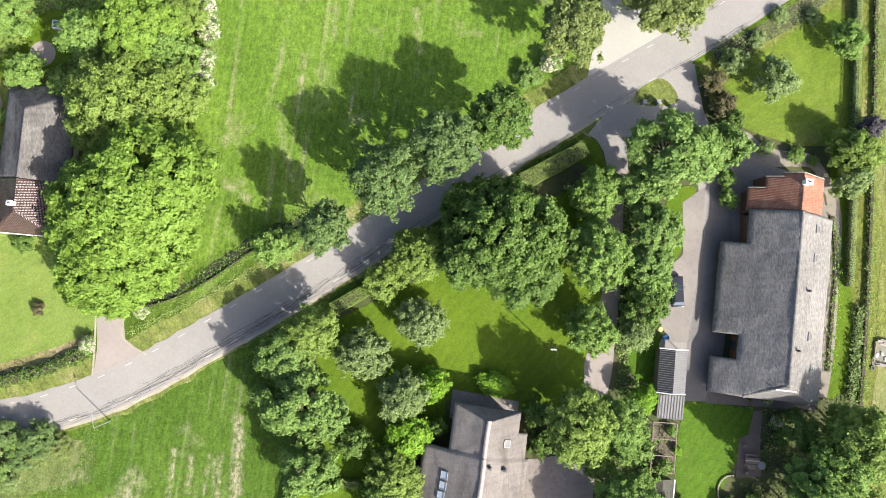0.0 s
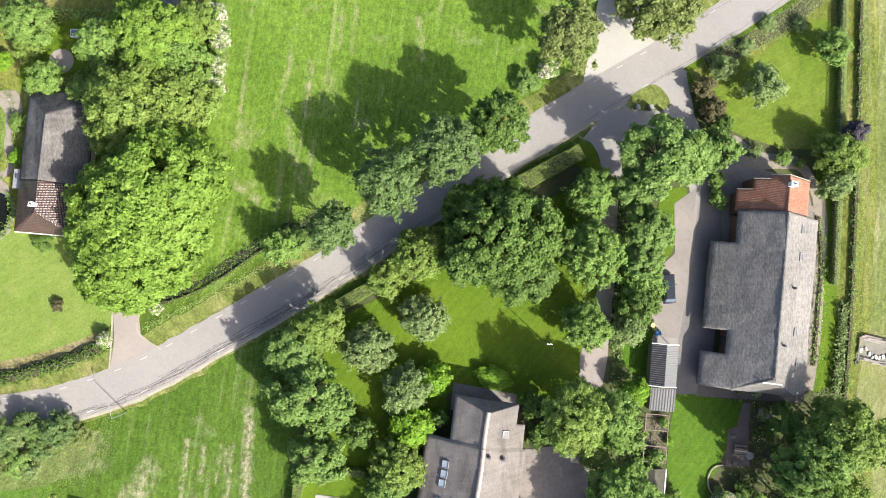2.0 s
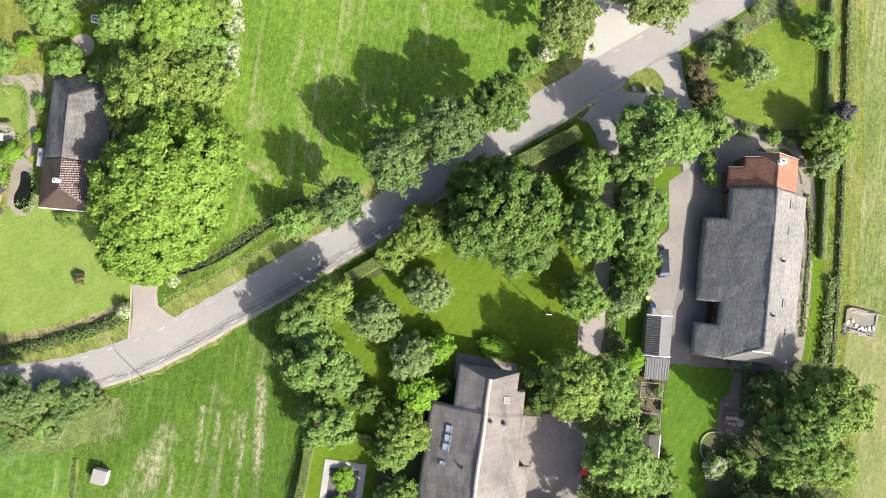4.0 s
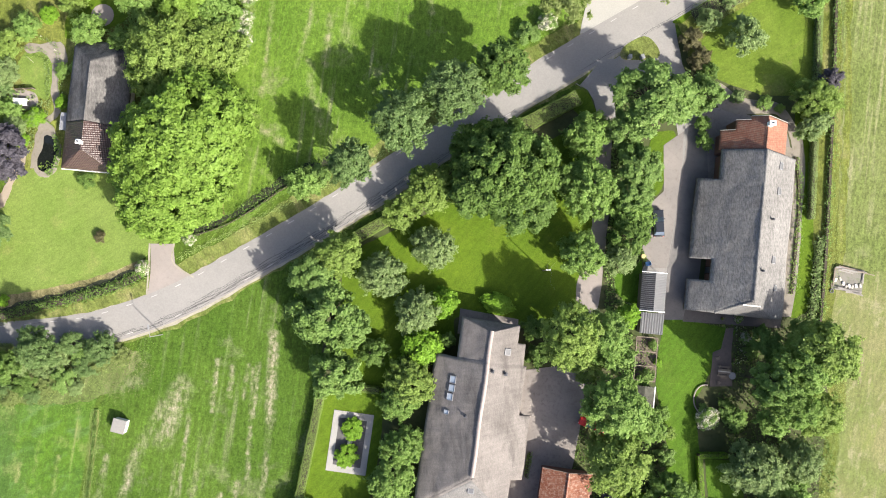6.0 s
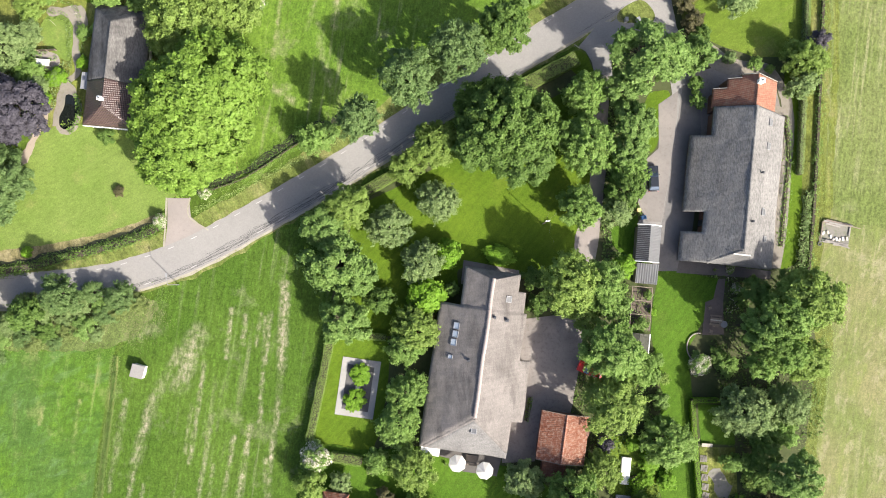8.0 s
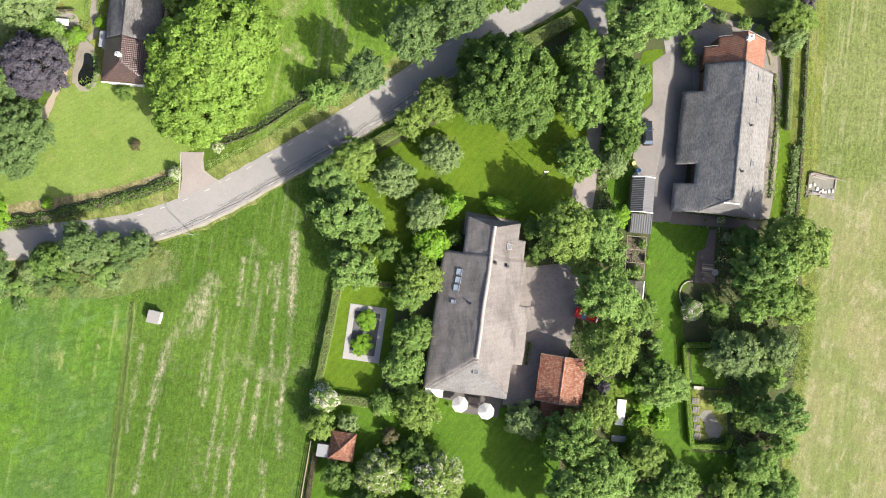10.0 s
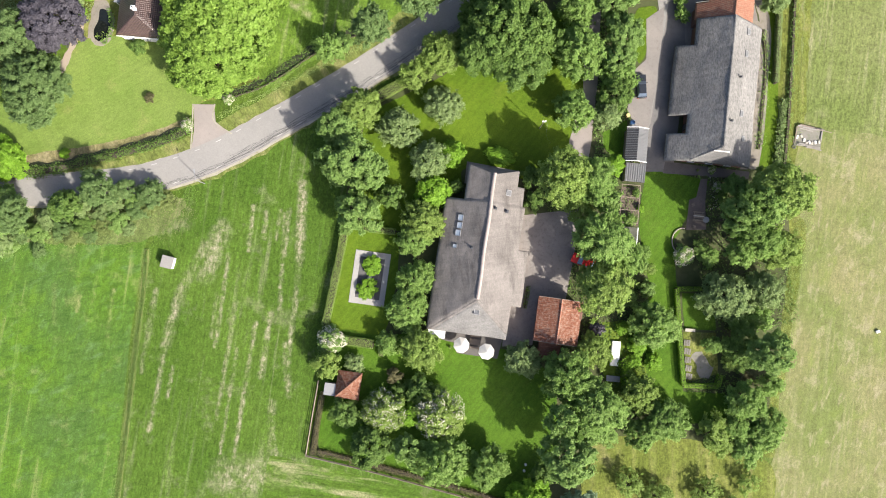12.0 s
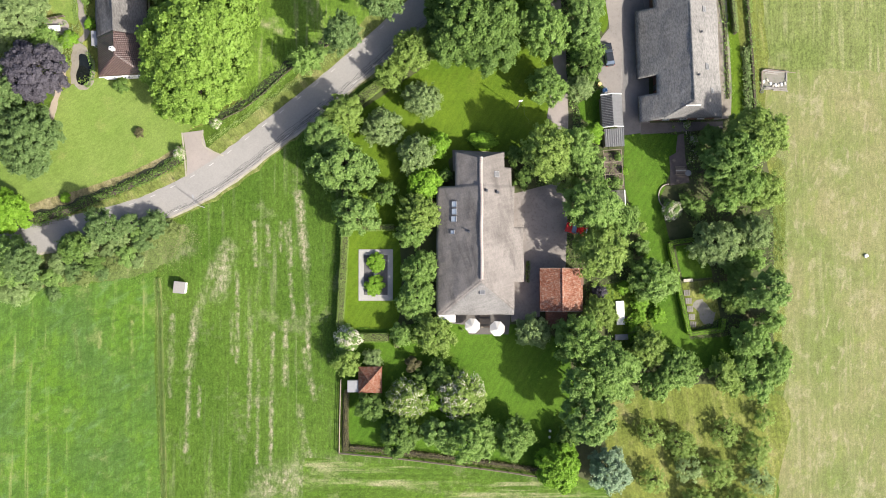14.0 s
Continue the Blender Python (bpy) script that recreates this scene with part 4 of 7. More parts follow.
for u, v, w, l in ((3.3, 6.5, 0.8, 1.1), (3.2, 16.8, 0.8, 1.1), (3.2, 20.6, 0.8, 1.1), (4.2, 2.4, 0.7, 0.9)):
    skylight(barnhouse, u, v, w, l, long_z, None, DULL_GLASS)
for u, v in ((1.0, 4.6), (2.2, 12.4)):
    chimney(barnhouse, u, v, long_z(u, v) + 0.45, 0.2, 0.2, 5, DARK_METAL)
bm = bmesh.new()
for u0, v0, u1, v1 in ((-5.5, 25.5, -3.75, 25.5), (-3.75, 27.0, -2.0, 27.0), (-2.0, 27.5, 0, 27.5), (0, 27.5, 4.25, 27.5)):
    a, b = Vector((u0, v0 + 0.06, long_tile_z(u0, v0) + 0.05)), Vector((u1, v1 + 0.06, long_tile_z(u1, v1) + 0.05))
    part("verge_board", tube(bmesh.new(), a, b, 0.055, 0.055, 4), CONCRETE, barnhouse, "white painted verge board")

# thatched cottage with a brown-tiled hipped end
COT = (-53.10, 9.34)
cottage = thing("cottage", COT[0], COT[1], 0, -5.0, "old thatched cottage with brown-tiled hipped end", "house")


def cot_z(u, v):
    z = 6.3 - 0.74 * abs(u)
    if v < 1.5:
        z = smin(z, 6.3 + v * 1.15, 0.1)
    if v > 11.5:
        z = smin(z, 6.4 - (v - 13.2) * 1.1)
    return z


shell("thatch_roof", [(-4.5, 4.75, 4.25, 17.5)], cot_z, THATCH_OLD, cottage, "dark old thatch with bleached ridge")
shell("tile_roof", [(-4.25, 4.5, -2.75, 4.25)], cot_z, TILE_BROWN, cottage, "glazed brown roof tiles", 0.25, 0.14, 0.006, 0.02)
walls((-4.25, 4.5, -2.75, 17.25), cot_z, RENDER, cottage, "white rendered wall", 0.22, 0.2)
ridge_cap(cottage, pairs(0, 4.3, 0, 13.2), 0.55, cot_z, THATCH_OLD, "bleached ridge", 0.07)
ridge_cap(cottage, pairs(0, 0.1, 0, 4.2), 0.35, cot_z, TILE_BROWN, "ridge tiles", 0.06)
for s in (-1, 1):
    ridge_cap(cottage, pairs(0.1 * s, -0.1, 1.9 * s, -1.5, 3.4 * s, -2.6), 0.3, cot_z, TILE_BROWN, "hip tiles", 0.06)
chimney(cottage, -0.1, 0.9, 7.1, 0.6, 0.5, 5.5, WHITE)


def wall_opening(parent, name, u, v, facing, z, w, h, frame_mat=None, bars=1):
    """A window or door set in a wall face; facing: degrees, 0 looks to -v."""
    ob = new(name)
    ob.parent = parent
    ob.matrix_local = pose(u, v, z, 0, 0, facing)
    bm = bmesh.new()
    f = 0.09
    sides = [(-w / 2, w / 2, 0, f), (-w / 2, w / 2, h - f, h), (-w / 2, -w / 2 + f, f, h - f), (w / 2 - f, w / 2, f, h - f)]
    sides += [(-w / 2 + w * (k + 1) / (bars + 1) - 0.03, -w / 2 + w * (k + 1) / (bars + 1) + 0.03, f, h - f) for k in range(bars)]
    for x0, x1, z0, z1 in sides:
        box(bm, x0, x1, -0.05, 0.05, z0, z1, 0.008)
    part("frame", bm, frame_mat or WHITE, ob)
    part("pane" if name == "window" else "door_leaf", box(bmesh.new(), -w / 2 + f, w / 2 - f, -0.02, 0.03, f, h - f), GLASS if name == "window" else DARK_METAL, ob)
    if name == "window":
        part("sill", box(bmesh.new(), -w / 2 - 0.08, w / 2 + 0.08, -0.16, 0.0, -0.08, 0.0, 0.01), ZINC, ob)
    return ob


for v in (-3.5, -0.5, 2.5, 5.5, 8.5, 11.5, 14.0):
    wall_opening(farm, "window", -7.22, v, -90, 0.75, 1.1, 1.0)
for v in (-4.0, 11.0, 13.5):
    wall_opening(farm, "window", 5.47, v, 90, 0.9, 1.1, 1.2)
for v in (1.5, 6.8):
    wall_opening(farm, "window", 7.22, v, 90, 0.7, 1.0, 0.9)
wall_opening(farm, "door", 7.22, 4.2, 90, 0.0, 1.0, 1.75, WHITE, 0)
for u in (-2.4, 0, 2.4):
    wall_opening(farm, "window", u, 21.07, 180, 1.0, 1.2, 1.4)
wall_opening(farm, "window", 0, 21.07, 180, 3.6, 1.1, 1.2)
for u in (-4.5, -1.4, 1.4, 4.0):
    wall_opening(farm, "window", u, -5.72, 0, 0.15, 1.8, 1.7)
for v in (7.5, 10.5, 13.5, 16.5):
    wall_opening(barnhouse, "window", -7.47, v, -90, 0.75, 1.1, 0.95)
wall_opening(barnhouse, "window", -7.47, 0.2, -90, 0.75, 1.1, 0.95)
wall_opening(barnhouse, "door", -4.72, 4.2, -90, 0.0, 1.1, 2.1, BARK, 0)
for v in (1.0, 5.0, 9.0, 13.0, 17.0, 20.5):
    wall_opening(barnhouse, "window", 5.97, v, 90, 0.9, 1.2, 1.3)
for u in (-3.0, 0.2, 3.4):
    wall_opening(barnhouse, "window", u, -1.72, 0, 0.9, 1.2, 1.3)
wall_opening(barnhouse, "door", -6.5, -1.72, 0, 0.0, 1.0, 2.0, WHITE, 0)
for u in (-1.4, 1.8):
    wall_opening(barnhouse, "window", u, 27.22, 180, 1.0, 1.2, 1.4)
for v in (0.5, 5.5, 9.5, 13.5):
    wall_opening(cottage, "window", -4.05, v, -90, 0.9, 1.1, 1.2)
for u in (-2.4, 0.1, 2.6):
    wall_opening(cottage, "window", u, -2.53, 0, 0.9, 1.3, 1.3)


# ---- trees ----
RNG = np.random.default_rng(7)
LEAF_KITS = {}


def spray_mesh(name, p, n, size):
    """Folded leaf sprays, two triangles each, at points p facing n."""
    k = len(p)
    n = n / np.linalg.norm(n, axis=1, keepdims=True)
    a = np.cross(n, RNG.normal(size=(k, 3)))
    a /= np.linalg.norm(a, axis=1, keepdims=True)
    b = np.cross(n, a)
    s = (size * RNG.uniform(0.55, 1.4, k))[:, None]
    co = np.stack([p - a * s * 0.6, p - b * s * 0.38 + n * s * 0.15, p + a * s * 0.6, p + b * s * 0.38 + n * s * 0.15], 1)
    me = bpy.data.meshes.new(name)
    me.vertices.add(4 * k)
    me.vertices.foreach_set("co", co.reshape(-1).astype(np.float32))
    i = np.arange(k)[:, None] * 4
    tri = np.concatenate([i + np.array([[0, 1, 2]]), i + np.array([[0, 2, 3]])], 1).reshape(-1)
    me.loops.add(6 * k)
    me.loops.foreach_set("vertex_index", tri.astype(np.int32))
    me.polygons.add(2 * k)
    me.polygons.foreach_set("loop_start", np.arange(0, 6 * k, 3, dtype=np.int32))
    me.update(calc_edges=True)
    return me


def blade_mesh(name, p, n, size):
    """Small single leaves, one triangle each, at points p facing n."""
    k = len(p)
    n = n / np.linalg.norm(n, axis=1, keepdims=True)
    a = np.cross(n, RNG.normal(size=(k, 3)))
    a /= np.linalg.norm(a, axis=1, keepdims=True)
    b = np.cross(n, a)
    s = (size * RNG.uniform(0.6, 1.4, k))[:, None]
    skew = RNG.uniform(-0.3, 0.3, (k, 1))
    co = np.stack([p - a * s * 0.5, p + a * s * 0.5, p + (b * 0.75 + a * skew) * s], 1)
    me = bpy.data.meshes.new(name)
    me.vertices.add(3 * k)
    me.vertices.foreach_set("co", co.reshape(-1).astype(np.float32))
    me.loops.add(3 * k)
    me.loops.foreach_set("vertex_index", np.arange(3 * k, dtype=np.int32))
    me.polygons.add(k)
    me.polygons.foreach_set("loop_start", np.arange(0, 3 * k, 3, dtype=np.int32))
    me.update(calc_edges=True)
    return me


def crown_kit(size, fine, seed):
    """A crown of leafy boughs, each a lobe of tufts with shoots, over a branched trunk, in one of three sizes."""
    key = (size, fine, seed)
    if key in LEAF_KITS:
        return LEAF_KITS[key]
    rng = np.random.default_rng([len(size), fine, seed])
    tall_kit, size = size.endswith("_tall"), size.split("_")[0]
    R = {"small": 2.2, "mid": 4.2, "large": 7.5}[size]
    H = {"small": 1.45, "mid": 1.5, "large": 1.25}[size] * R + 1.0
    H = 2.75 * R if tall_kit else H
    lobes = {"small": 15, "mid": 46, "large": 150}[size]
    feathery = fine >= 2
    lobes = int(lobes * (1.7, 1.0, 1.9, 1.9)[fine])
    zc = H * (0.62 if tall_kit else 0.44)
    # boughs spread evenly over the dome, then jittered; their reach varies by direction
    k = np.arange(lobes) + 0.5
    up = 1 - k / lobes * 1.22
    turn = k * 2.39996 + rng.uniform(0, math.tau)
    turn += rng.normal(size=lobes) * 0.22
    flat = np.sqrt(np.maximum(1 - up ** 2, 0))
    waves = rng.uniform(0, math.tau, 3)
    reach = 1 + 0.09 * np.sin(2 * turn + waves[0]) + 0.08 * np.sin(3 * turn + waves[1]) + 0.06 * np.sin(5 * turn + waves[2])
    deep = rng.uniform(0.66 if feathery else 0.78, 1.06 if feathery else 1.03, lobes)
    deep = np.maximum(deep, 0.88) if fine == 0 else deep
    deep[:4] = np.maximum(deep[:4], 0.96)
    cr = R * {"small": 0.31, "mid": 0.195, "large": 0.116}[size] * (rng.uniform(0.55, 1.02, lobes) if feathery else rng.uniform(0.72, 1.22, lobes) * (0.86, 1.0)[fine])
    rise = np.where(up > 0, H - zc, R * 0.9 if tall_kit else zc * 0.75)
    c = np.stack([np.cos(turn) * flat * reach * deep * (R - cr * 0.75), np.sin(turn) * flat * reach * deep * (R - cr * 0.75), zc + up * deep * (rise - cr * 0.6)], 1)
    out = c - np.array([0, 0, zc * (0.9 if tall_kit else 0.8)])
    out /= np.linalg.norm(out, axis=1, keepdims=True)
    count = {"small": 6200, "mid": 21000, "large": 80000}[size]
    count = int(count * (1.15, 1.0, 1.0, 0.36)[fine])
    per = 11
    tufts_n = count // per
    which = rng.choice(lobes, tufts_n, p=cr ** 2 / (cr ** 2).sum())
    n = rng.normal(size=(tufts_n, 3)) + out[which] * 0.75
    n /= np.linalg.norm(n, axis=1, keepdims=True)
    # smaller sprigs stand out of each bough, with hollows between them
    sprig = rng.integers(0, 14, tufts_n)
    aim = rng.normal(size=(lobes, 14, 3)) + out[:, None, :] * 0.9
    aim /= np.linalg.norm(aim, axis=2, keepdims=True)
    tall = rng.uniform(0.7, 1.75, (lobes, 14)) if feathery else rng.uniform(0.72, 1.18, (lobes, 14))
    tight = rng.random(tufts_n) < (0.74 if feathery else 0.60)
    n = np.where(tight[:, None], aim[which, sprig] + rng.normal(size=(tufts_n, 3)) * (0.12 if feathery else 0.17), n)
    n /= np.linalg.norm(n, axis=1, keepdims=True)
    far = np.where(tight, tall[which, sprig] * rng.uniform(0.3 if feathery else 0.55, 1.06, tufts_n), rng.uniform(0.6, 1.0, tufts_n))
    p = c[which] + n * (cr[which] * far)[:, None] * np.array([1.0, 1.0, 0.8])
    # thin shoots past the outline, and a sparse inner fill
    p += out[which] * (rng.random(tufts_n) ** 5 * cr[which] * (0.8 if fine else 0.5))[:, None]
    inner = rng.random(tufts_n) < 0.15
    p[inner] = (p[inner] - np.array([0, 0, zc])) * 0.72 + np.array([0, 0, zc * 0.95])
    of = np.repeat(np.arange(tufts_n), per)
    count = len(of)
    spread = {"small": 0.11, "mid": 0.145, "large": 0.175}[size] * rng.uniform(0.7, 1.3, tufts_n)
    p = p[of] + rng.normal(size=(count, 3)) * spread[of][:, None] * np.array([1.0, 1.0, 0.6])
    face = n[of] * 0.9 + rng.normal(size=(count, 3)) * 0.52 + out[which][of] * 0.3 + np.array([0, 0, 0.65])
    leaf = {"small": 0.27, "mid": 0.33, "large": 0.36}[size] * (1.1, 1.0, 0.86, 0.8)[fine]
    crown = blade_mesh("crown", p, face, leaf)
    bm = bmesh.new()
    base = R * 0.05 + 0.04
    tube(bm, (0, 0, -0.1), (0.05 * R, 0.02 * R, zc * 0.55), base, base * 0.75, 9)
    tube(bm, (0.05 * R, 0.02 * R, zc * 0.55), (0, 0, H * 0.6), base * 0.75, base * 0.2, 7)
    for j in range(0, lobes, max(1, lobes // 18)):
        z0 = zc * rng.uniform(0.45, 0.85)
        elbow = Vector((c[j, 0] * 0.5, c[j, 1] * 0.5, z0 + (c[j, 2] - z0) * 0.65))
        tube(bm, (0.04 * R, 0.02 * R, z0), elbow, base * 0.42, base * 0.26, 6)
        tube(bm, elbow, elbow.lerp(Vector(c[j]), 0.6), base * 0.26, base * 0.08, 5)
    trunk = bpy.data.meshes.new("trunk")
    bm.to_mesh(trunk)
    bm.free()
    trunk.materials.append(BARK)
    crown.materials.append(LEAF["oak"])
    LEAF_KITS[key] = (R, H, crown, trunk, c, cr)
    return LEAF_KITS[key]


def blossom_mesh(c, cr, count):
    which = RNG.choice(len(cr), count, p=cr ** 2 / (cr ** 2).sum())
    n = RNG.normal(size=(count, 3))
    n /= np.linalg.norm(n, axis=1, keepdims=True)
    n[:, 2] = np.abs(n[:, 2])
    return spray_mesh("blossom", c[which] + n * (cr[which] * RNG.uniform(0.85, 1.25, count))[:, None], n + np.array([0, 0, 0.5]), 0.2)


LOOKS = dict(
    maple=("broad lime-green maple with layered foliage", "maple", 0), gold=("yellow-green leafy tree with fine foliage", "tree", 2),
    oak=("mid-green leafy tree with clumped crown", "tree", 1), ivy=("dull grey-green leafy tree", "tree", 2), olive=("olive-green leafy tree", "tree", 2), dark=("dense dark green broadleaf tree", "tree", 1),
    ash=("fresh green tree with airy crown", "tree", 2), grey=("grey-green fruit tree with fine leaves", "tree", 2),
    silver=("silvery pale willow with soft foliage", "willow", 2), lime=("bright lime-green young tree", "tree", 0),
    purple=("dark purple-leaved tree", "tree", 1), bronze=("bronze-brown leafy shrub", "shrub", 1), russet=("reddish-brown leafy shrub", "shrub", 1),
    cream=("cream-flowering tree in full blossom", "tree", 2), white=("white-flowering hawthorn shrub", "shrub", 1))
PETALS = {}


def tree(look_key, x, y, r, h, where=""):
    label, category, fine = LOOKS[look_key]
    fine = 3 if where == "in the orchard" else fine
    size = "small" if r < 2.9 else "mid" if r < 5.6 else "large"
    if h > 2.2 * r and size != "large":
        size += "_tall"
    seed = RNG.integers(0, 5 if size != "large" else 4)
    R, H, crown, trunk, cs, rs = crown_kit(size, fine, int(seed))
    name = "shrub" if h < 3.2 else "tree"
    if name == "shrub":
        label, category = label.replace("young tree", "shrub").replace("fruit tree", "shrub").replace("broadleaf tree", "shrub").replace("tree", "shrub"), "shrub"
    ob = thing(name, x, y, 0, float(RNG.uniform(0, 360)), (f"{label} {where}").strip(), category)
    ob.scale = (r / R * float(RNG.uniform(0.94, 1.06)), r / R * float(RNG.uniform(0.94, 1.06)), h / H)
    t = meshed("trunk", trunk, None, ob)
    c = meshed("crown", crown, None, ob)
    c.material_slots[0].link = "OBJECT"
    leaf = {"cream": "gold", "white": "oak"}.get(look_key, look_key)
    c.material_slots[0].material = LEAF[leaf]
    if look_key in ("cream", "white"):
        if size not in PETALS:
            PETALS[size] = blossom_mesh(cs, rs, {"small": 1500, "mid": 2500, "large": 6000}[size.split("_")[0]])
        meshed("blossom", PETALS[size], PETAL, ob, "cream-white blossom")
    return ob


# trees: left
tree("maple", -37.3, 10.5, 9.5, 14.0, "beside the thatched cottage")
tree("maple", -40.6, 2.6, 7.2, 11.0, "beside the cottage lawn")
tree("maple", -45.6, 6.6, 4.4, 9.0, "beside the cottage wall")
tree("gold", -40.5, 22.9, 6.9, 11.0, "behind the cottage")
tree("maple", -38.1, 33.5, 5.8, 10.0, "behind the cottage")
tree("ash", -45.2, 32.8, 3.3, 8.0, "behind the cottage")
tree("gold", -32.6, 35.7, 3.0, 7.0, "at the pasture edge")
tree("gold", -34.2, 24.8, 4.5, 9.0, "at the pasture edge")
tree("ash", -34.2, 30.6, 3.7, 8.0, "at the pasture edge")
tree("ash", -54.2, 28.4, 2.6, 5.0, "beside the cottage")
tree("ash", -56.7, 36.2, 3.4, 6.0, "in the cottage garden")
tree("gold", -57.3, 33.0, 1.9, 3.0, "in the cottage garden")
tree("white", -30.9, 37.3, 2.1, 4.0, "at the pasture edge")
tree("white", -30.0, 34.7, 1.9, 3.8, "at the pasture edge")
tree("white", -31.0, 27.5, 2.1, 4.4, "at the pasture edge")
tree("white", -30.2, 30.4, 1.4, 3.4, "at the pasture edge")
tree("purple", -68.3, 9.1, 5.7, 8.0, "beside the garden pond")
tree("grey", -71.2, 19.9, 4.0, 6.0, "in the cottage garden")
tree("grey", -65.6, 13.8, 1.8, 2.5, "beside the pond path")
tree("ash", -63.0, 15.1, 1.4, 2.0, "beside the pond path")
tree("ash", -67.2, 16.0, 2.2, 3.0, "in the cottage garden")
tree("ivy", -70.4, -2.9, 5.7, 9.0, "beside the cottage lawn")
tree("ivy", -76.8, 5.5, 5.9, 9.0, "in the cottage garden")
tree("lime", -76.8, -14.7, 3.8, 5.0, "beside the lawn")
tree("lime", -67.3, -13.2, 0.9, 1.2, "at the lawn edge")
tree("lime", -59.0, 17.6, 1.0, 1.5, "beside the cottage wall")
tree("bronze", -52.7, -3.4, 0.9, 1.2, "on the cottage lawn")
tree("white", -38.7, -3.7, 1.0, 2.2, "beside the drive mouth")
tree("white", -45.8, -8.1, 1.1, 2.0, "beside the drive mouth")
tree("dark", -54.5, 5.6, 1.4, 2.0, "along the cottage wall")
# trees: roadside north
tree("dark", 8.9, 20.8, 4.1, 12.6, "in the roadside row")
tree("ivy", 2.0, 17.4, 4.6, 13.2, "in the roadside row")
tree("ivy", -5.6, 13.2, 4.3, 13.0, "in the roadside row")
tree("ivy", -13.2, 7.0, 3.4, 12.0, "in the roadside row")
tree("ash", -21.0, 4.8, 2.7, 5.5, "over the ditch")
tree("oak", -18.5, 5.8, 1.8, 4.0, "over the ditch")
tree("olive", 18.5, 32.8, 4.3, 13.0, "at the field entrance")
tree("oak", 20.2, 40.6, 2.9, 9.0, "at the field entrance")
tree("olive", 31.8, 38.2, 5.5, 11.0, "at the field entrance")
tree("oak", 13.8, 28.5, 1.8, 2.0, "at the pasture edge")
tree("white", 16.7, 30.4, 1.4, 2.5, "at the pasture edge")
# trees: south of the road
tree("dark", 9.4, 6.6, 7.6, 13.0, "on the central lawn")
tree("dark", 12.1, 1.4, 4.4, 10.0, "on the central lawn")
tree("dark", 5.0, 3.1, 3.8, 10.0, "on the central lawn")
tree("gold", -1.4, 3.8, 3.8, 7.0, "beside the road")
tree("gold", -6.3, -0.0, 2.6, 5.0, "beside the road")
tree("grey", -1.1, -5.1, 3.1, 5.5, "on the central lawn")
tree("grey", -8.7, -9.1, 3.4, 6.5, "on the central lawn")
tree("gold", -15.0, -6.2, 3.4, 8.0, "at the field corner")
tree("oak", -18.8, -9.6, 3.6, 8.0, "at the field corner")
tree("oak", -16.8, -15.1, 5.0, 10.0, "at the field corner")
tree("oak", -13.2, -17.2, 2.9, 8.0, "at the field corner")
tree("oak", -15.7, -23.9, 3.9, 8.0, "at the field edge")
tree("dark", -10.3, -20.8, 2.4, 4.5, "on the lawn")
tree("grey", -3.5, -14.7, 3.3, 6.5, "beside the farmhouse gable")
tree("lime", 0.5, -13.4, 2.3, 4.5, "beside the farmhouse gable")
tree("lime", -2.8, -19.9, 2.8, 5.0, "beside the farmhouse")
tree("gold", -4.5, -25.3, 3.6, 6.0, "along the farmhouse wall")
tree("ash", -6.2, -28.4, 2.9, 5.0, "along the farmhouse wall")
tree("ash", -5.6, -35.0, 3.1, 5.5, "along the farmhouse wall")
tree("ash", -7.3, -40.2, 3.3, 5.5, "along the farmhouse wall")
tree("dark", 1.2, -19.1, 1.2, 3.0, "along the farmhouse wall")
tree("ash", 22.4, 12.1, 3.3, 6.5, "beside the brick drive")
tree("ash", 22.5, 3.7, 4.2, 8.5, "beside the brick drive")
tree("dark", 19.2, 5.1, 2.6, 7.0, "beside the brick drive")
tree("ash", 21.3, -6.1, 3.4, 7.0, "beside the brick drive")
tree("oak", 31.2, 17.1, 5.4, 12.6, "at the farm drive")
tree("oak", 35.4, 16.6, 3.2, 9.0, "at the farm drive")
tree("oak", 28.0, 12.6, 2.9, 7.0, "at the farm drive")
tree("oak", 40.5, 18.4, 2.8, 6.0, "at the farm drive")
tree("ash", 40.9, 14.3, 1.3, 2.0, "beside the farm drive")
tree("ash", 41.0, 11.6, 1.4, 2.2, "beside the farm drive")
tree("oak", 29.9, 7.0, 3.3, 7.5, "beside the farm drive")
tree("oak", 29.2, 2.6, 2.9, 7.0, "beside the farm drive")
tree("ash", 29.3, 0.3, 2.8, 6.0, "beside the farm drive")
tree("dark", 28.8, -3.0, 3.1, 6.0, "beside the farm drive")
tree("grey", 27.2, -6.9, 2.4, 5.0, "beside the shed")
tree("dark", 28.7, 9.7, 2.2, 5.0, "beside the farm drive")
# trees: north-east garden
tree("grey", 47.1, 27.6, 2.8, 6.0, "on the east lawn")
tree("grey", 42.0, 30.8, 1.8, 3.0, "at the garden edge")
tree("bronze", 39.2, 27.7, 1.8, 3.0, "in the garden hedge")
tree("bronze", 40.5, 24.6, 1.8, 3.0, "in the garden hedge")
tree("dark", 41.8, 22.6, 1.4, 3.0, "in the garden hedge")
tree("ash", 57.4, 33.3, 2.4, 5.0, "on the east lawn")
tree("gold", 57.6, 17.6, 3.3, 6.5, "at the garden corner")
tree("purple", 60.7, 21.4, 1.7, 3.5, "at the garden corner")
tree("grey", 57.2, 13.9, 2.3, 5.0, "at the garden corner")
tree("grey", 46.5, 18.7, 1.1, 1.5, "beside the gravel path")
tree("ash", 50.7, 17.7, 1.2, 1.6, "beside the gravel path")
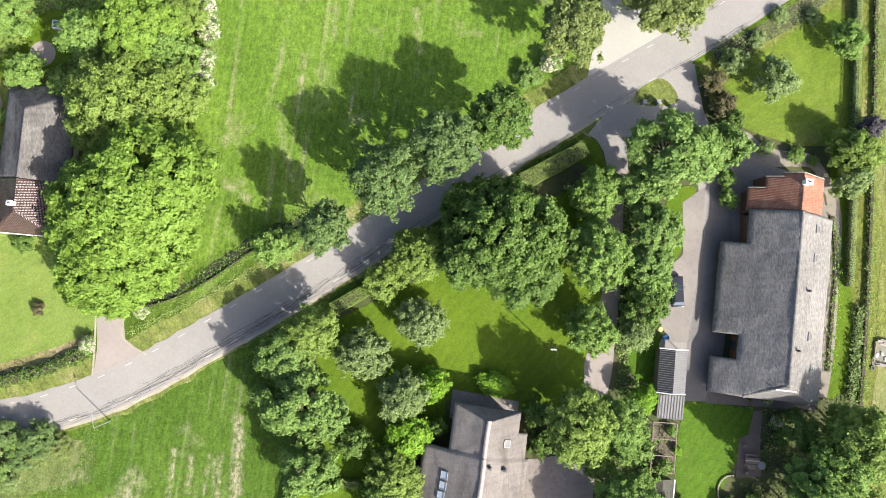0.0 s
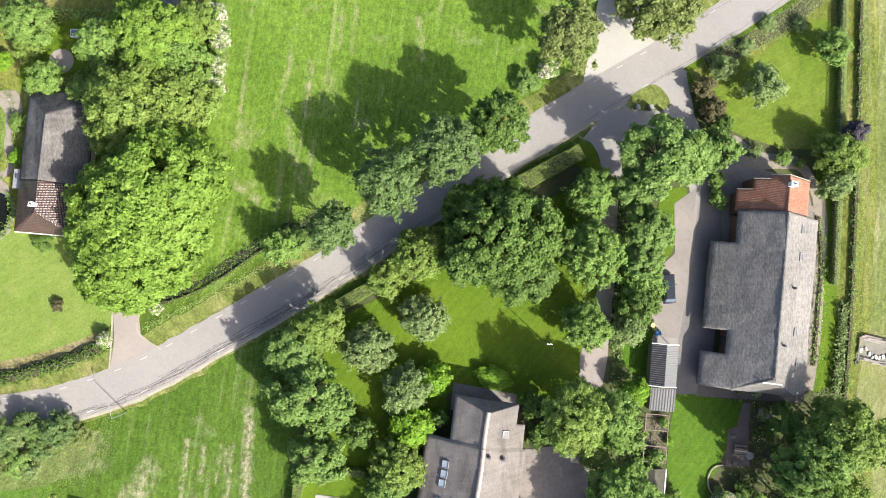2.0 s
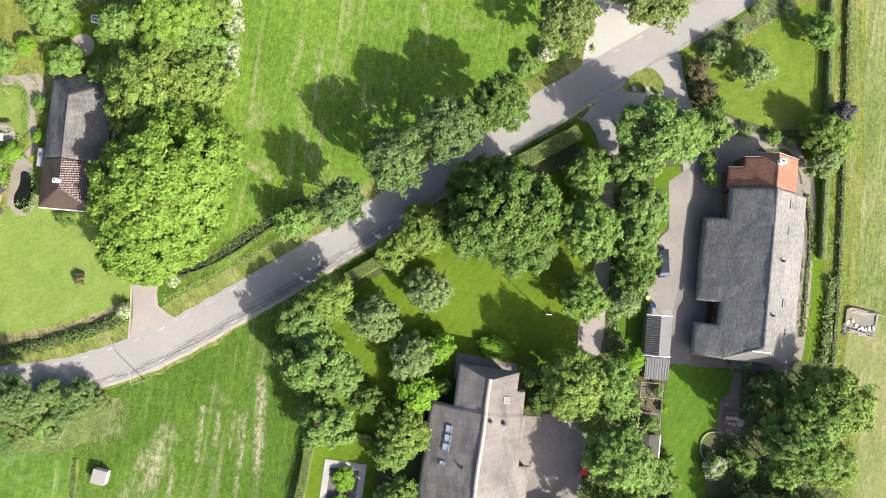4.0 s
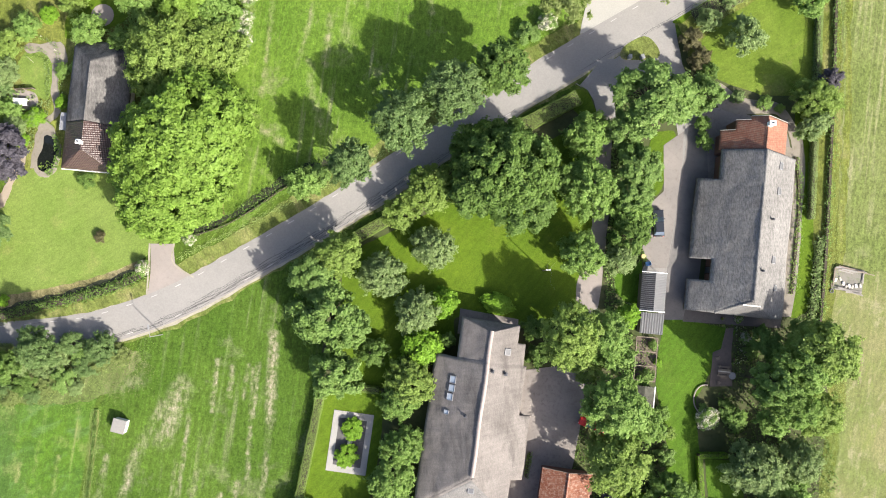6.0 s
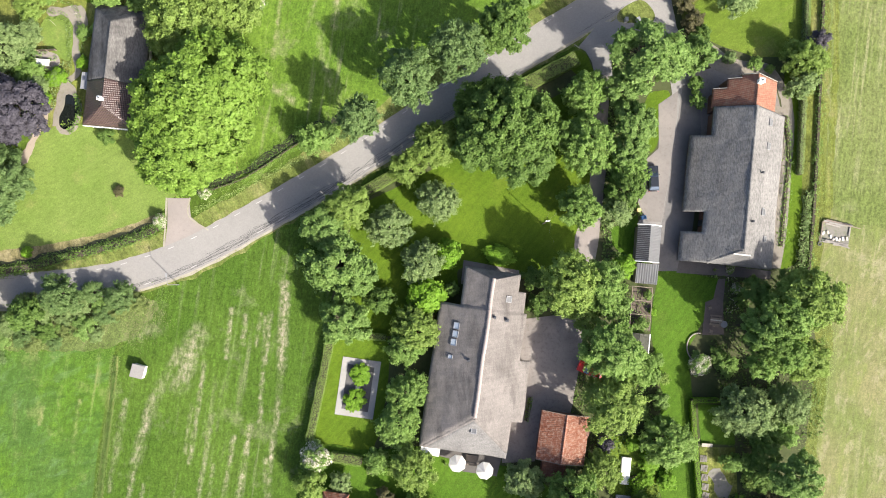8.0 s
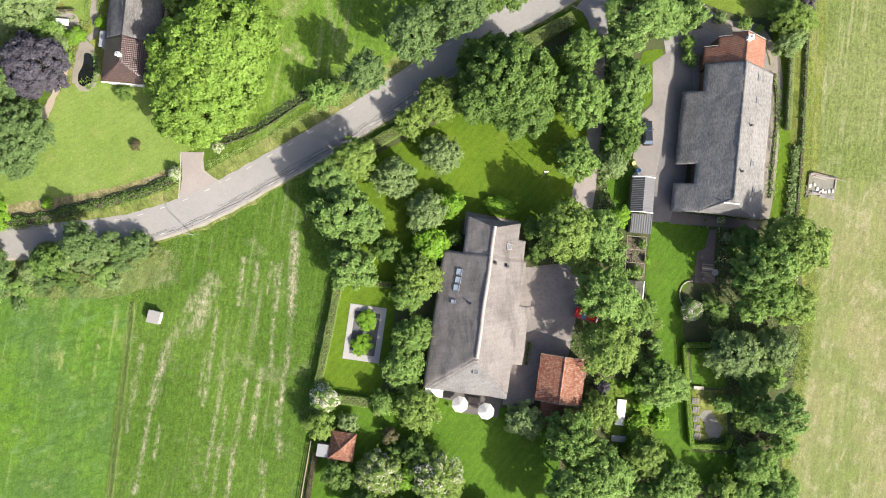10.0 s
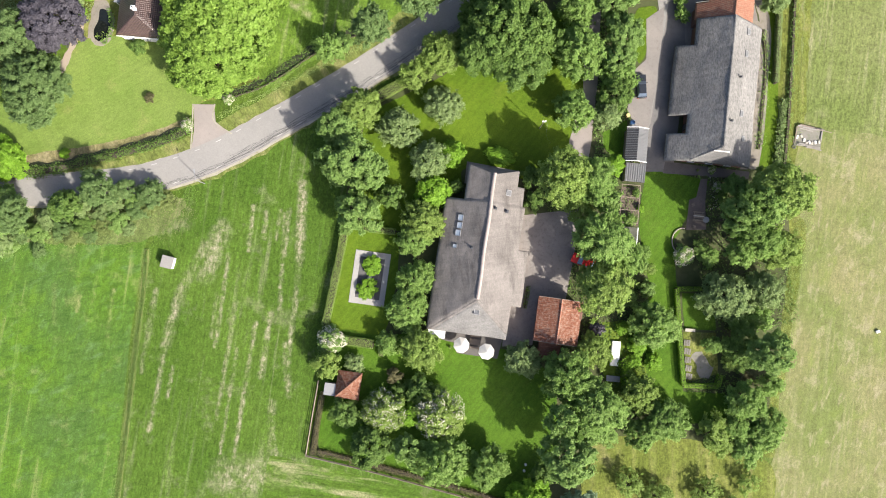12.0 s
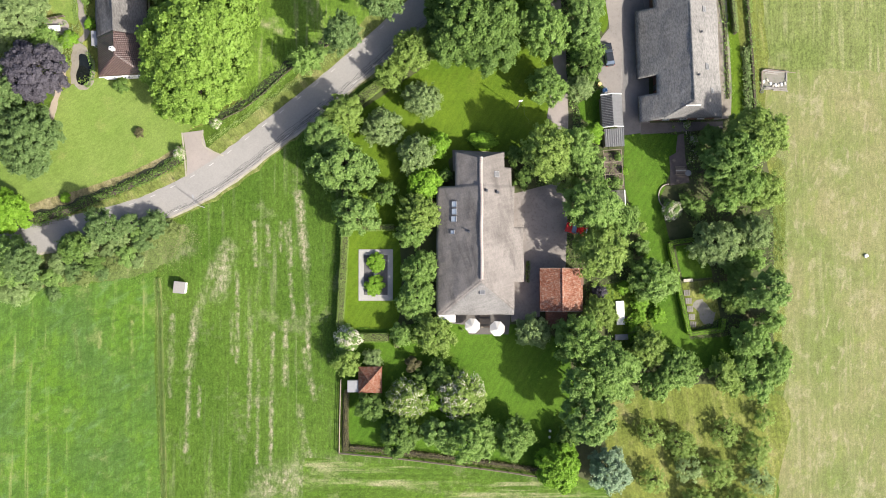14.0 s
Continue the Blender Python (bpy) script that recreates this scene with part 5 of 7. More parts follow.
tree("ash", 53.2, 17.0, 0.8, 1.2, "beside the gravel path")
tree("grey", 48.9, 37.6, 1.2, 1.4, "at the garden edge")
tree("grey", 53.7, 37.3, 1.1, 1.3, "at the garden edge")
tree("grey", 45.6, 34.0, 1.2, 1.4, "at the garden edge")
# trees: between the houses
tree("gold", 19.2, -17.9, 4.5, 11.5, "beside the farmhouse yard")
tree("ash", 24.2, -18.3, 3.7, 9.5, "beside the farmhouse yard")
tree("oak", 26.6, -21.2, 2.6, 6.5, "beside the shed")
tree("gold", 21.6, -22.6, 2.6, 6.0, "beside the farmhouse yard")
tree("lime", 28.4, -15.4, 1.8, 4.2, "beside the shed")
tree("dark", 14.2, -17.3, 1.9, 3.6, "along the farmhouse wall")
tree("dark", 14.9, -21.4, 1.9, 3.4, "along the farmhouse wall")
tree("ash", 25.6, -28.5, 4.7, 10.5, "beside the yard")
tree("ash", 31.0, -31.9, 2.6, 6.0, "beside the kitchen garden")
tree("gold", 25.7, -36.7, 4.5, 10.5, "beside the red barn")
tree("gold", 23.6, -34.8, 1.9, 6.0, "beside the yard")
tree("ash", 35.0, -43.0, 4.0, 6.0, "beside the long lawn")
tree("dark", 31.2, -38.6, 1.6, 2.4, "beside the long lawn")
tree("purple", 25.7, -43.8, 1.2, 2.0, "beside the red barn")
tree("gold", 24.8, -47.3, 3.0, 5.0, "beside the red barn")
tree("lime", 32.6, -46.4, 1.8, 2.2, "beside the long lawn")
tree("lime", 35.4, -49.3, 1.5, 2.2, "beside the long lawn")
tree("ash", 32.9, -19.9, 0.8, 1.2, "beside the long lawn")
tree("lime", 33.6, -22.6, 0.7, 1.1, "beside the long lawn")
tree("ash", 33.9, -30.3, 1.2, 2.0, "beside the long lawn")
tree("gold", 34.5, -33.2, 1.3, 2.2, "beside the long lawn")
tree("oak", 34.3, -36.6, 1.5, 2.6, "beside the long lawn")
tree("ash", 31.4, -24.8, 1.4, 2.0, "over the fruit cage")
# trees: east garden
tree("dark", 48.8, -19.6, 2.2, 6.5, "beside the long farmhouse")
tree("gold", 55.0, -20.6, 4.9, 12.5, "at the hay field edge")
tree("ash", 51.8, -22.6, 3.7, 12.0, "at the hay field edge")
tree("gold", 54.6, -18.6, 2.9, 6.5, "at the hay field edge")
tree("oak", 47.4, -24.8, 3.0, 13.5, "in the east garden")
tree("dark", 49.2, -26.6, 2.9, 12.0, "in the east garden")
tree("gold", 56.0, -29.8, 4.0, 6.5, "at the hay field edge")
tree("ash", 52.4, -28.6, 2.9, 10.0, "in the east garden")
tree("ash", 45.1, -31.3, 1.8, 2.4, "in the east garden")
tree("ash", 49.0, -30.4, 2.6, 8.0, "in the east garden")
tree("white", 40.8, -31.0, 1.8, 2.4, "beside the terrace")
tree("dark", 43.6, -29.6, 1.4, 2.0, "beside the terrace")
tree("grey", 46.8, -38.0, 4.1, 7.5, "in the east garden")
tree("grey", 53.6, -36.9, 3.3, 6.5, "in the east garden")
tree("ash", 53.4, -41.6, 2.4, 4.2, "at the hay field edge")
tree("oak", 53.2, -47.4, 3.7, 10.5, "at the hay field edge")
tree("ash", 45.6, -46.4, 1.7, 2.6, "beside the kitchen garden")
tree("ash", 50.4, -55.7, 3.6, 6.5, "at the hay field edge")
tree("ash", 55.0, -53.0, 2.3, 4.5, "at the hay field edge")
tree("bronze", 51.4, -52.2, 1.2, 2.0, "in the east garden")
tree("ash", 54.0, -60.6, 3.2, 5.5, "at the hay field edge")
tree("ash", 50.9, -64.2, 2.7, 4.2, "at the hay field edge")
tree("gold", 46.8, -63.4, 2.0, 3.4, "at the orchard edge")
tree("gold", 44.9, -60.9, 2.8, 5.0, "at the orchard edge")
tree("ash", 49.1, -60.3, 2.5, 4.6, "at the orchard edge")
tree("dark", 50.4, -44.6, 2.5, 5.0, "in the east garden")
tree("oak", 49.6, -41.9, 1.9, 3.6, "in the east garden")
tree("dark", 49.4, -47.6, 2.0, 3.6, "in the east garden")
tree("gold", 48.6, -49.6, 1.4, 2.0, "in the east garden")
tree("ash", 47.4, -46.4, 1.5, 2.6, "in the east garden")
tree("dark", 50.6, -49.6, 1.6, 2.6, "in the east garden")
tree("lime", 30.2, -43.6, 1.2, 1.6, "beside the plunge pool")
tree("lime", 32.2, -49.2, 1.2, 1.7, "beside the plunge pool")
tree("gold", 31.0, -51.6, 1.0, 1.5, "beside the plunge pool")
# trees: south
tree("white", -20.2, -45.5, 2.3, 4.0, "beside the garden house")
tree("gold", -21.0, -49.5, 2.4, 5.0, "beside the garden house")
tree("grey", -16.4, -49.6, 1.8, 2.6, "beside the garden house")
tree("dark", -17.8, -57.9, 2.6, 4.0, "behind the garden house")
tree("cream", -11.0, -57.3, 3.7, 6.0, "on the south lawn")
tree("cream", -1.8, -57.8, 4.2, 6.5, "on the south lawn")
tree("lime", -7.0, -58.3, 2.1, 4.0, "on the south lawn")
tree("dark", -5.0, -53.9, 2.6, 4.0, "on the south lawn")
tree("bronze", -9.4, -51.6, 1.4, 2.6, "on the south lawn")
tree("dark", -8.6, -54.3, 1.6, 2.6, "on the south lawn")
tree("gold", -4.8, -46.9, 3.5, 6.0, "beside the terrace")
tree("ash", -10.5, -46.2, 1.9, 4.0, "beside the garden hedge")
tree("dark", -13.3, -63.4, 3.5, 5.5, "at the garden fence")
tree("oak", -6.5, -63.6, 2.6, 6.0, "at the garden fence")
tree("ash", -1.2, -65.7, 4.4, 8.0, "at the garden fence")
tree("ash", 6.4, -66.7, 3.6, 7.0, "at the garden fence")
tree("grey", 12.6, -48.8, 3.0, 5.0, "beside the red barn")
tree("ash", 20.0, -51.6, 4.4, 9.6, "beside the south lawn")
tree("ash", 24.0, -57.0, 4.7, 11.0, "beside the south lawn")
tree("oak", 18.3, -58.2, 2.8, 12.0, "beside the south lawn")
tree("oak", 19.4, -64.0, 4.3, 12.0, "beside the south lawn")
tree("dark", 16.0, -68.2, 2.2, 4.0, "beside the garden fence")
tree("lime", 13.5, -73.0, 3.9, 6.0, "beside the garden fence")
tree("silver", 22.2, -74.8, 3.9, 6.5, "at the orchard corner")
tree("gold", 32.6, -54.7, 3.2, 5.2, "at the orchard edge")
tree("ash", 37.0, -59.1, 3.8, 6.0, "at the orchard edge")
tree("ash", 32.9, -61.3, 2.9, 5.5, "at the orchard edge")
tree("dark", 29.0, -57.5, 2.4, 4.5, "at the orchard edge")
tree("gold", 30.7, -70.1, 2.7, 3.2, "in the orchard")
tree("gold", 35.9, -72.4, 3.0, 3.6, "in the orchard")
tree("grey", 36.2, -76.9, 2.8, 3.4, "in the orchard")
tree("gold", 44.2, -71.6, 2.7, 3.2, "in the orchard")
tree("gold", 41.5, -78.2, 3.2, 3.8, "in the orchard")
tree("gold", 48.6, -75.7, 3.0, 3.6, "in the orchard")
tree("grey", 48.8, -80.7, 2.8, 3.6, "in the orchard")
tree("gold", 51.3, -70.1, 2.0, 2.8, "in the orchard")
tree("gold", 29.9, -78.1, 2.6, 3.2, "in the orchard")
tree("gold", 37.3, -83.1, 2.9, 3.4, "in the orchard")
tree("gold", 44.7, -84.7, 2.9, 3.4, "in the orchard")
long_shrub = tree("lime", 8.8, -13.6, 1.55, 1.9, "before the farmhouse gable")
long_shrub.rotation_euler.z, long_shrub.scale.x = radians(-12), long_shrub.scale.x * 1.75
tree("russet", -3.4, -24.4, 1.5, 2.4, "along the farmhouse wall")
# trees: west thicket
tree("ivy", -58.9, -20.0, 2.9, 9.0, "in the roadside thicket")
tree("ivy", -51.6, -20.2, 2.4, 3.6, "in the roadside thicket")
tree("oak", -57.8, -25.2, 1.9, 2.2, "in the roadside thicket")
tree("ivy", -74.2, -24.3, 3.4, 8.0, "in the roadside thicket")
tree("dark", -64.7, -23.1, 2.5, 7.5, "in the roadside thicket")
tree("grey", -78.1, -28.5, 2.6, 3.0, "in the roadside thicket")
tree("grey", -63.7, -22.7, 1.9, 2.6, "in the roadside thicket")
tree("oak", -71.4, -27.2, 1.8, 2.2, "in the roadside thicket")
tree("ivy", -56.2, -19.6, 1.9, 3.0, "in the roadside thicket")
tree("dark", -78.1, -22.4, 2.8, 6.0, "in the roadside thicket")
tree("ivy", -71.3, -30.1, 1.4, 1.6, "in the roadside thicket")
tree("oak", -76.4, -29.7, 1.6, 1.8, "in the roadside thicket")
tree("dark", -63.4, -25.8, 1.8, 2.0, "in the roadside thicket")
tree("ivy", -67.2, -26.8, 1.8, 2.0, "in the roadside thicket")
tree("grey", -60.4, -24.0, 1.7, 1.8, "in the roadside thicket")
tree("olive", -49.4, -21.4, 1.7, 1.9, "in the roadside thicket")
tree("ivy", -54.2, -23.2, 1.8, 1.8, "in the roadside thicket")
tree("olive", -59.6, -25.6, 1.8, 1.7, "in the roadside thicket")
tree("ivy", -62.2, -20.4, 2.2, 3.0, "in the roadside thicket")
tree("olive", -66.8, -21.6, 2.2, 2.6, "in the roadside thicket")
tree("grey", -69.4, -24.6, 2.0, 2.2, "in the roadside thicket")
tree("olive", -65.6, -28.0, 1.7, 1.6, "in the roadside thicket")
tree("ivy", -62.4, -27.6, 1.4, 1.4, "in the roadside thicket")
tree("grey", -55.8, -26.4, 1.2, 1.2, "in the roadside thicket")
tree("olive", -52.2, -22.8, 1.5, 1.5, "in the roadside thicket")
tree("oak", -55.0, -21.7, 1.6, 1.6, "in the roadside thicket")
tree("ivy", -74.2, -27.4, 1.8, 1.8, "in the roadside thicket")
tree("grey", -58.5, -21.8, 1.8, 2.2, "in the roadside thicket")
tree("oak", -79.0, -26.1, 2.2, 2.4, "in the roadside thicket")
tree("oak", -76.1, -23.4, 4.2, 7.5, "in the roadside thicket")
tree("dark", -81.2, -23.7, 4.3, 8.0, "in the roadside thicket")
# trees: cottage garden shrubs
tree("grey", -74.6, 16.2, 1.6, 2.2, "in the cottage garden")
tree("ivy", -68.5, 19.5, 1.8, 2.5, "in the cottage garden")
tree("lime", -65.1, 11.9, 1.2, 1.5, "beside the pond path")
tree("gold", -72.6, 17.9, 2.2, 2.8, "in the cottage garden")
tree("gold", -67.3, 26.6, 2.3, 3.0, "in the cottage garden")
tree("ash", -64.3, 29.4, 2.1, 3.0, "in the cottage garden")
tree("lime", -61.2, 31.4, 1.4, 2.0, "in the cottage garden")
tree("grey", -67.2, 22.2, 2.1, 3.0, "in the cottage garden")
tree("grey", -66.3, 13.8, 1.9, 2.4, "in the cottage garden")
tree("lime", -63.0, 15.2, 1.6, 2.0, "beside the pond path")
tree("ash", -58.9, 22.5, 1.2, 1.6, "along the cottage wall")
tree("ash", -56.3, 23.1, 1.4, 2.0, "along the cottage wall")
tree("ash", -49.3, 26.7, 1.8, 4.0, "beside the cottage")
tree("white", 47.2, -18.9, 0.9, 1.4, "beside the shaded terrace")
tree("white", 46.2, -15.8, 0.7, 1.2, "beside the shaded terrace")
tree("dark", 47.8, -20.8, 1.2, 1.6, "beside the shaded terrace")
tree("oak", 49.3, -18.0, 1.3, 2.0, "beside the shaded terrace")
tree("oak", 24.8, -60.8, 2.4, 3.6, "at the orchard edge")
tree("ash", 27.2, -62.1, 1.8, 2.6, "at the orchard edge")


# ---- hedges and rough growth ----
def sprays(name, p, n, size, jitter=0.5):
    return spray_mesh(name, p, n + RNG.normal(size=n.shape) * jitter, size)


def hedge(pts, width, height, leaf, label, loose=0.12, leafsize=0.17, density=48, group="", sharp=False):
    """A hedge along a line: a woody core under a skin of leaf sprays."""
    line = spline(pts, 0.6) if not sharp else [q for a, b in zip(pts, pts[1:]) for q in spline([a, b], 0.6)[:-1]] + [pts[-1]]
    ob = thing("hedge", line[0][0], line[0][1], 0, 0, label, "hedge", group)
    o = np.array(line[0])
    ln = np.array(line) - o
    core = ribbon(bmesh.new(), [tuple(q) for q in ln], width / 2 - 0.2, width / 2 - 0.2, -0.05, height - 0.28)
    part("core", core, BARK, ob, "woody core")
    if loose < 0.1:
        leafsize, density = leafsize * 0.75, density * 2.2
    seg = np.diff(ln, axis=0)
    length = np.linalg.norm(seg, axis=1)
    total = length.sum()
    count = int(total * (width + 1.4 * height) * density)
    at = RNG.choice(len(seg), count, p=length / total)
    f = RNG.random(count)
    base = ln[at] + seg[at] * f[:, None]
    d = seg[at] / length[at][:, None]
    side = np.stack([-d[:, 1], d[:, 0]], 1)
    s = RNG.uniform(-1, 1, count) * (width + 1.4 * height) / 2
    bulge = np.array([1 + loose * 2 * noise.noise((x * 0.5 + o[0], y * 0.5 + o[1], 2)) for x, y in base])
    tall = np.array([1 + loose * 2.5 * noise.noise((x * 0.7 + o[0], y * 0.7 + o[1], 8)) for x, y in base])
    on_top = np.abs(s) < width / 2
    across = np.where(on_top, s, np.sign(s) * width / 2) * bulge
    drop = np.where(on_top, 0, (np.abs(s) - width / 2) / 0.7)
    p = np.concatenate([base + side * across[:, None], (np.maximum(height - drop, 0.03) * tall)[:, None]], 1)
    p += RNG.normal(size=p.shape) * loose * 0.5
    p[:, 2] = np.maximum(p[:, 2], 0.05)
    n = np.where(on_top[:, None], np.array([[0, 0, 1.0]]), np.concatenate([side * np.sign(s)[:, None], np.full((count, 1), 0.3)], 1))
    meshed("foliage", sprays("foliage", p, n, leafsize, 0.13 if loose < 0.1 else 0.5), LEAF[leaf], ob)
    return ob


hedge(pairs(12.71, 13.90, 17.38, 16.40, 21.52, 18.60), 2.3, 1.5, "clipped", "clipped pale green hedge beside the road", 0.06)
hedge(pairs(-13.11, -3.47, -8.41, -0.73, -2.70, 2.86, 3.05, 7.47), 1.7, 1.4, "clipped", "clipped hedge between lawn and road", 0.08)
hedge(pairs(-37.90, -3.00, -33.68, -1.58, -29.30, 0.92, -24.92, 3.95, -20.52, 6.46, -16.10, 8.08), 0.5, 0.7, "dark", "dark ragged hedge over the roadside ditch", 0.75, 0.20, 16)
hedge(pairs(-45.75, -8.84, -49.84, -10.87, -55.51, -12.64, -61.62, -14.14, -68.58, -15.90, -81.64, -17.49), 1.4, 0.8, "dark", "ragged green hedge along the cottage lawn", 0.45, 0.22)
hedge(pairs(-18.03, -25.96, -19.47, -33.44, -21.42, -43.16), 1.2, 1.7, "clipped", "tall clipped hedge beside the mown field", 0.07)
hedge(pairs(-15.12, -26.26, -9.35, -26.87), 1.0, 1.4, "clipped", "clipped hedge closing the garden court", 0.07)
hedge(pairs(-18.02, -45.70, -13.12, -46.41), 1.6, 1.4, "clipped", "square-clipped box hedge on the lawn", 0.04)
hedge(pairs(-11.72, -45.81, -11.79, -48.45), 1.0, 1.2, "clipped", "short clipped hedge on the lawn", 0.06)
hedge(pairs(43.9, -36.75, 39.64, -36.75, 39.96, -44.00, 40.62, -53.44, 46.6, -53.6, 47.1, -51.6), 0.75, 1.35, "lime", "bright clipped hedge round the kitchen garden", 0.02, 0.12, 95, "", True)
hedge(pairs(60.19, 43.57, 59.24, 25.36, 58.39, 10.97, 57.61, -0.42), 0.75, 1.5, "grey", "long clipped boundary hedge beside the hay field", 0.04)
hedge(pairs(63.04, 44.03, 62.29, 27.49, 61.16, 9.36, 60.12, -4.96, 58.97, -16.47), 0.8, 0.9, "oak", "loose green hedge row at the hay field edge", 0.4, 0.22, 22)
hedge(pairs(59.32, -3.17, 58.47, -9.40, 57.61, -16.03), 0.9, 0.7, "grey", "loose grey-green border planting", 0.35, 0.3)
hedge(pairs(40.07, 31.66, 44.91, 34.02, 49.94, 36.89, 55.01, 40.44, 59.28, 44.50), 3.0, 0.4, "straw", "loose pale grey-green border of the east garden", 0.3, 0.12, 80)
hedge(pairs(13.84, -36.35, 13.17, -40.17), 0.6, 0.8, "dark", "low dark hedge along the farmhouse wall", 0.1)
hedge(pairs(-21.77, -54.60, -22.73, -60.04, -23.46, -65.30), 0.8, 0.9, "bronze", "brown beech hedge inside the garden fence", 0.08)
hedge(pairs(-22.6, -64.9, -14.2, -66.9, -4.6, -69.5, 3.0, -71.6, 10.6, -73.9), 0.9, 0.8, "bronze", "brown beech hedge behind the south garden", 0.12)
hedge(pairs(55.74, 9.37, 56.24, 3.08, 55.45, -4.96, 54.68, -12.06), 0.8, 0.6, "ash", "flower border behind the long farmhouse", 0.5, 0.24, 20)
hedge(pairs(30.32, -48.82, 31.72, -55.18), 1.6, 0.9, "lime", "bright green leafy border", 0.4, 0.3)
hedge(pairs(-34.22, 26.09, -33.85, 22.18, -34.26, 19.07), 0.9, 1.2, "dark", "dark hedge at the pasture edge", 0.2, 0.3)


def covered(q):
    """Which of the points lie on a paved, mown or wet patch."""
    hit = np.zeros(len(q), bool)
    for poly in OPEN_GROUND:
        a = np.array(poly)
        b = np.roll(a, -1, axis=0)
        odd = np.zeros(len(q), bool)
        for (x0, y0), (x1, y1) in zip(a, b):
            cross = (y0 > q[:, 1]) != (y1 > q[:, 1])
            odd ^= cross & (q[:, 0] < (x1 - x0) * (q[:, 1] - y0) / ((y1 - y0) or 1e-9) + x0)
        hit |= odd
    return hit


def tufts(name, pts, width, count, size, leaf, label, high=0.3, spread=1.0):
    """Loose tufts of tall grass and weeds along a line, uncounted."""
    line = np.array(spline(pts, 1.0))
    seg = np.diff(line, axis=0)
    length = np.linalg.norm(seg, axis=1)
    at = RNG.choice(len(seg), count, p=length / length.sum())
    d = seg[at] / length[at][:, None]
    side = np.stack([-d[:, 1], d[:, 0]], 1)
    q = line[at] + seg[at] * RNG.random(count)[:, None] + side * ((RNG.normal(size=count) * 0.28 if name == "tall_grass" else RNG.uniform(-0.5, 0.5, count)) * width * spread)[:, None]
    if name == "undergrowth":
        q = q[~covered(q)]
        count = len(q)
    p = np.concatenate([q, RNG.uniform(0.06, high, (count, 1))], 1)
    me = sprays(name, p, np.tile(np.array([[0, 0, 0.8]]), (count, 1)), size, 0.3 if name == "tall_grass" else 0.5)
    return tagged(meshed(name, me, LEAF[leaf]), label, "grass", "", "stuff")


for side in (-1, 1):
    ditch = offset(spline(pairs(-52.88, -29.82, -53.43, -37.72, -54.27, -45.58, -55.26, -55.34, -56.25, -65.05, -57.85, -77.57), 2.0), side * 0.42)
    tufts("tall_grass", ditch, 0.8, 2600, 0.09, "straw", "pale grey-green grass along the field ditch", 0.35)
tufts("weeds", offset(ditch, -0.42), 0.55, 2600, 0.20, "dark", "dark weeds in the bottom of the field ditch", 0.2)
tufts("tall_grass", pairs(-50.01, -23.90, -57.59, -26.95, -66.78, -26.67, -81.14, -27.18, -96.34, -26.54), 5.5, 5000, 0.075, "straw", "rough straw-coloured grass beside the thicket", 0.5)
tufts("tall_grass", pairs(-40.97, -6.68, -33.05, -2.87, -23.93, 1.89, -15.51, 5.99, -8.57, 9.89), 1.2, 1600, 0.14, "straw", "dry grass on the verge", 0.25)
tufts("tall_grass", pairs(-46.2, -21.8, -48.4, -24.6, -51.5, -26.6), 6.5, 2600, 0.06, "tan", "dry tan stalks beside the thicket", 0.4)
tufts("tall_grass", pairs(-44.5, -19.2, -47.5, -22.5, -51.0, -28.0, -58.0, -29.6), 3.5, 2200, 0.10, "meadow", "green grass at the thicket edge", 0.4)
tufts("tall_grass", pairs(61.0, -16.5, 62.2, -27.0, 59.6, -40.0, 57.2, -54.0, 55.4, -64.0), 3.6, 8000, 0.095, "straw", "pale feathery grass at the hay field edge", 0.6)
tufts("tall_grass", pairs(64.4, 44.0, 63.4, 20.0, 62.4, 2.0, 61.4, -12.0), 1.6, 3400, 0.075, "straw", "pale grass at the hay field edge", 0.4)
tufts("bed_plants", pairs(31.78, -19.10, 31.53, -25.57), 2.6, 170, 0.22, "oak", "leafy plants in the fruit cage", 0.4)
tufts("undergrowth", pairs(28.61, -51.73, 50.41, -57.28), 10.0, 2600, 0.28, "dark", "dark green undergrowth beneath the trees", 0.4)
tufts("undergrowth", pairs(48.83, -13.84, 53.57, -43.67), 16.0, 3000, 0.30, "dark", "dark green undergrowth beneath the trees", 0.4)
tufts("undergrowth", pairs(22.99, -17.42, 28.04, -45.39), 13.0, 3500, 0.30, "dark", "dark green undergrowth beneath the trees", 0.4)
tufts("undergrowth", pairs(27.79, 21.20, 29.22, -15.64), 7.0, 4000, 0.34, "oak", "green undergrowth beside the drives", 0.5)
tufts("undergrowth", pairs(-50.07, 39.26, -49.80, 28.17, -35.74, 19.59), 12.0, 5000, 0.36, "ash", "green undergrowth in the cottage garden", 0.5)
tufts("undergrowth", pairs(-82.27, 15.10, -69.59, 17.54, -65.39, 9.58), 12.0, 6000, 0.26, "grey", "mixed garden planting beside the pond", 0.5)
tufts("undergrowth", pairs(-19.38, -56.06, -8.29, -64.81, 8.54, -69.29), 6.0, 4000, 0.34, "dark", "dark planting beneath the garden trees", 0.4)

DITCH_LINE = spline(pairs(-39.22, -3.30, -33.92, -1.41, -29.51, 1.10, -25.10, 4.15, -20.66, 6.68, -15.32, 8.58), 1.0)
tufts("weeds", offset(DITCH_LINE, 1.5), 1.3, 1100, 0.14, "meadow", "fresh green weeds on the ditch bank", 0.7)
tufts("weeds", offset(DITCH_LINE, 0.7), 1.2, 420, 0.22, "dark", "dark weeds hanging over the ditch", 0.9)
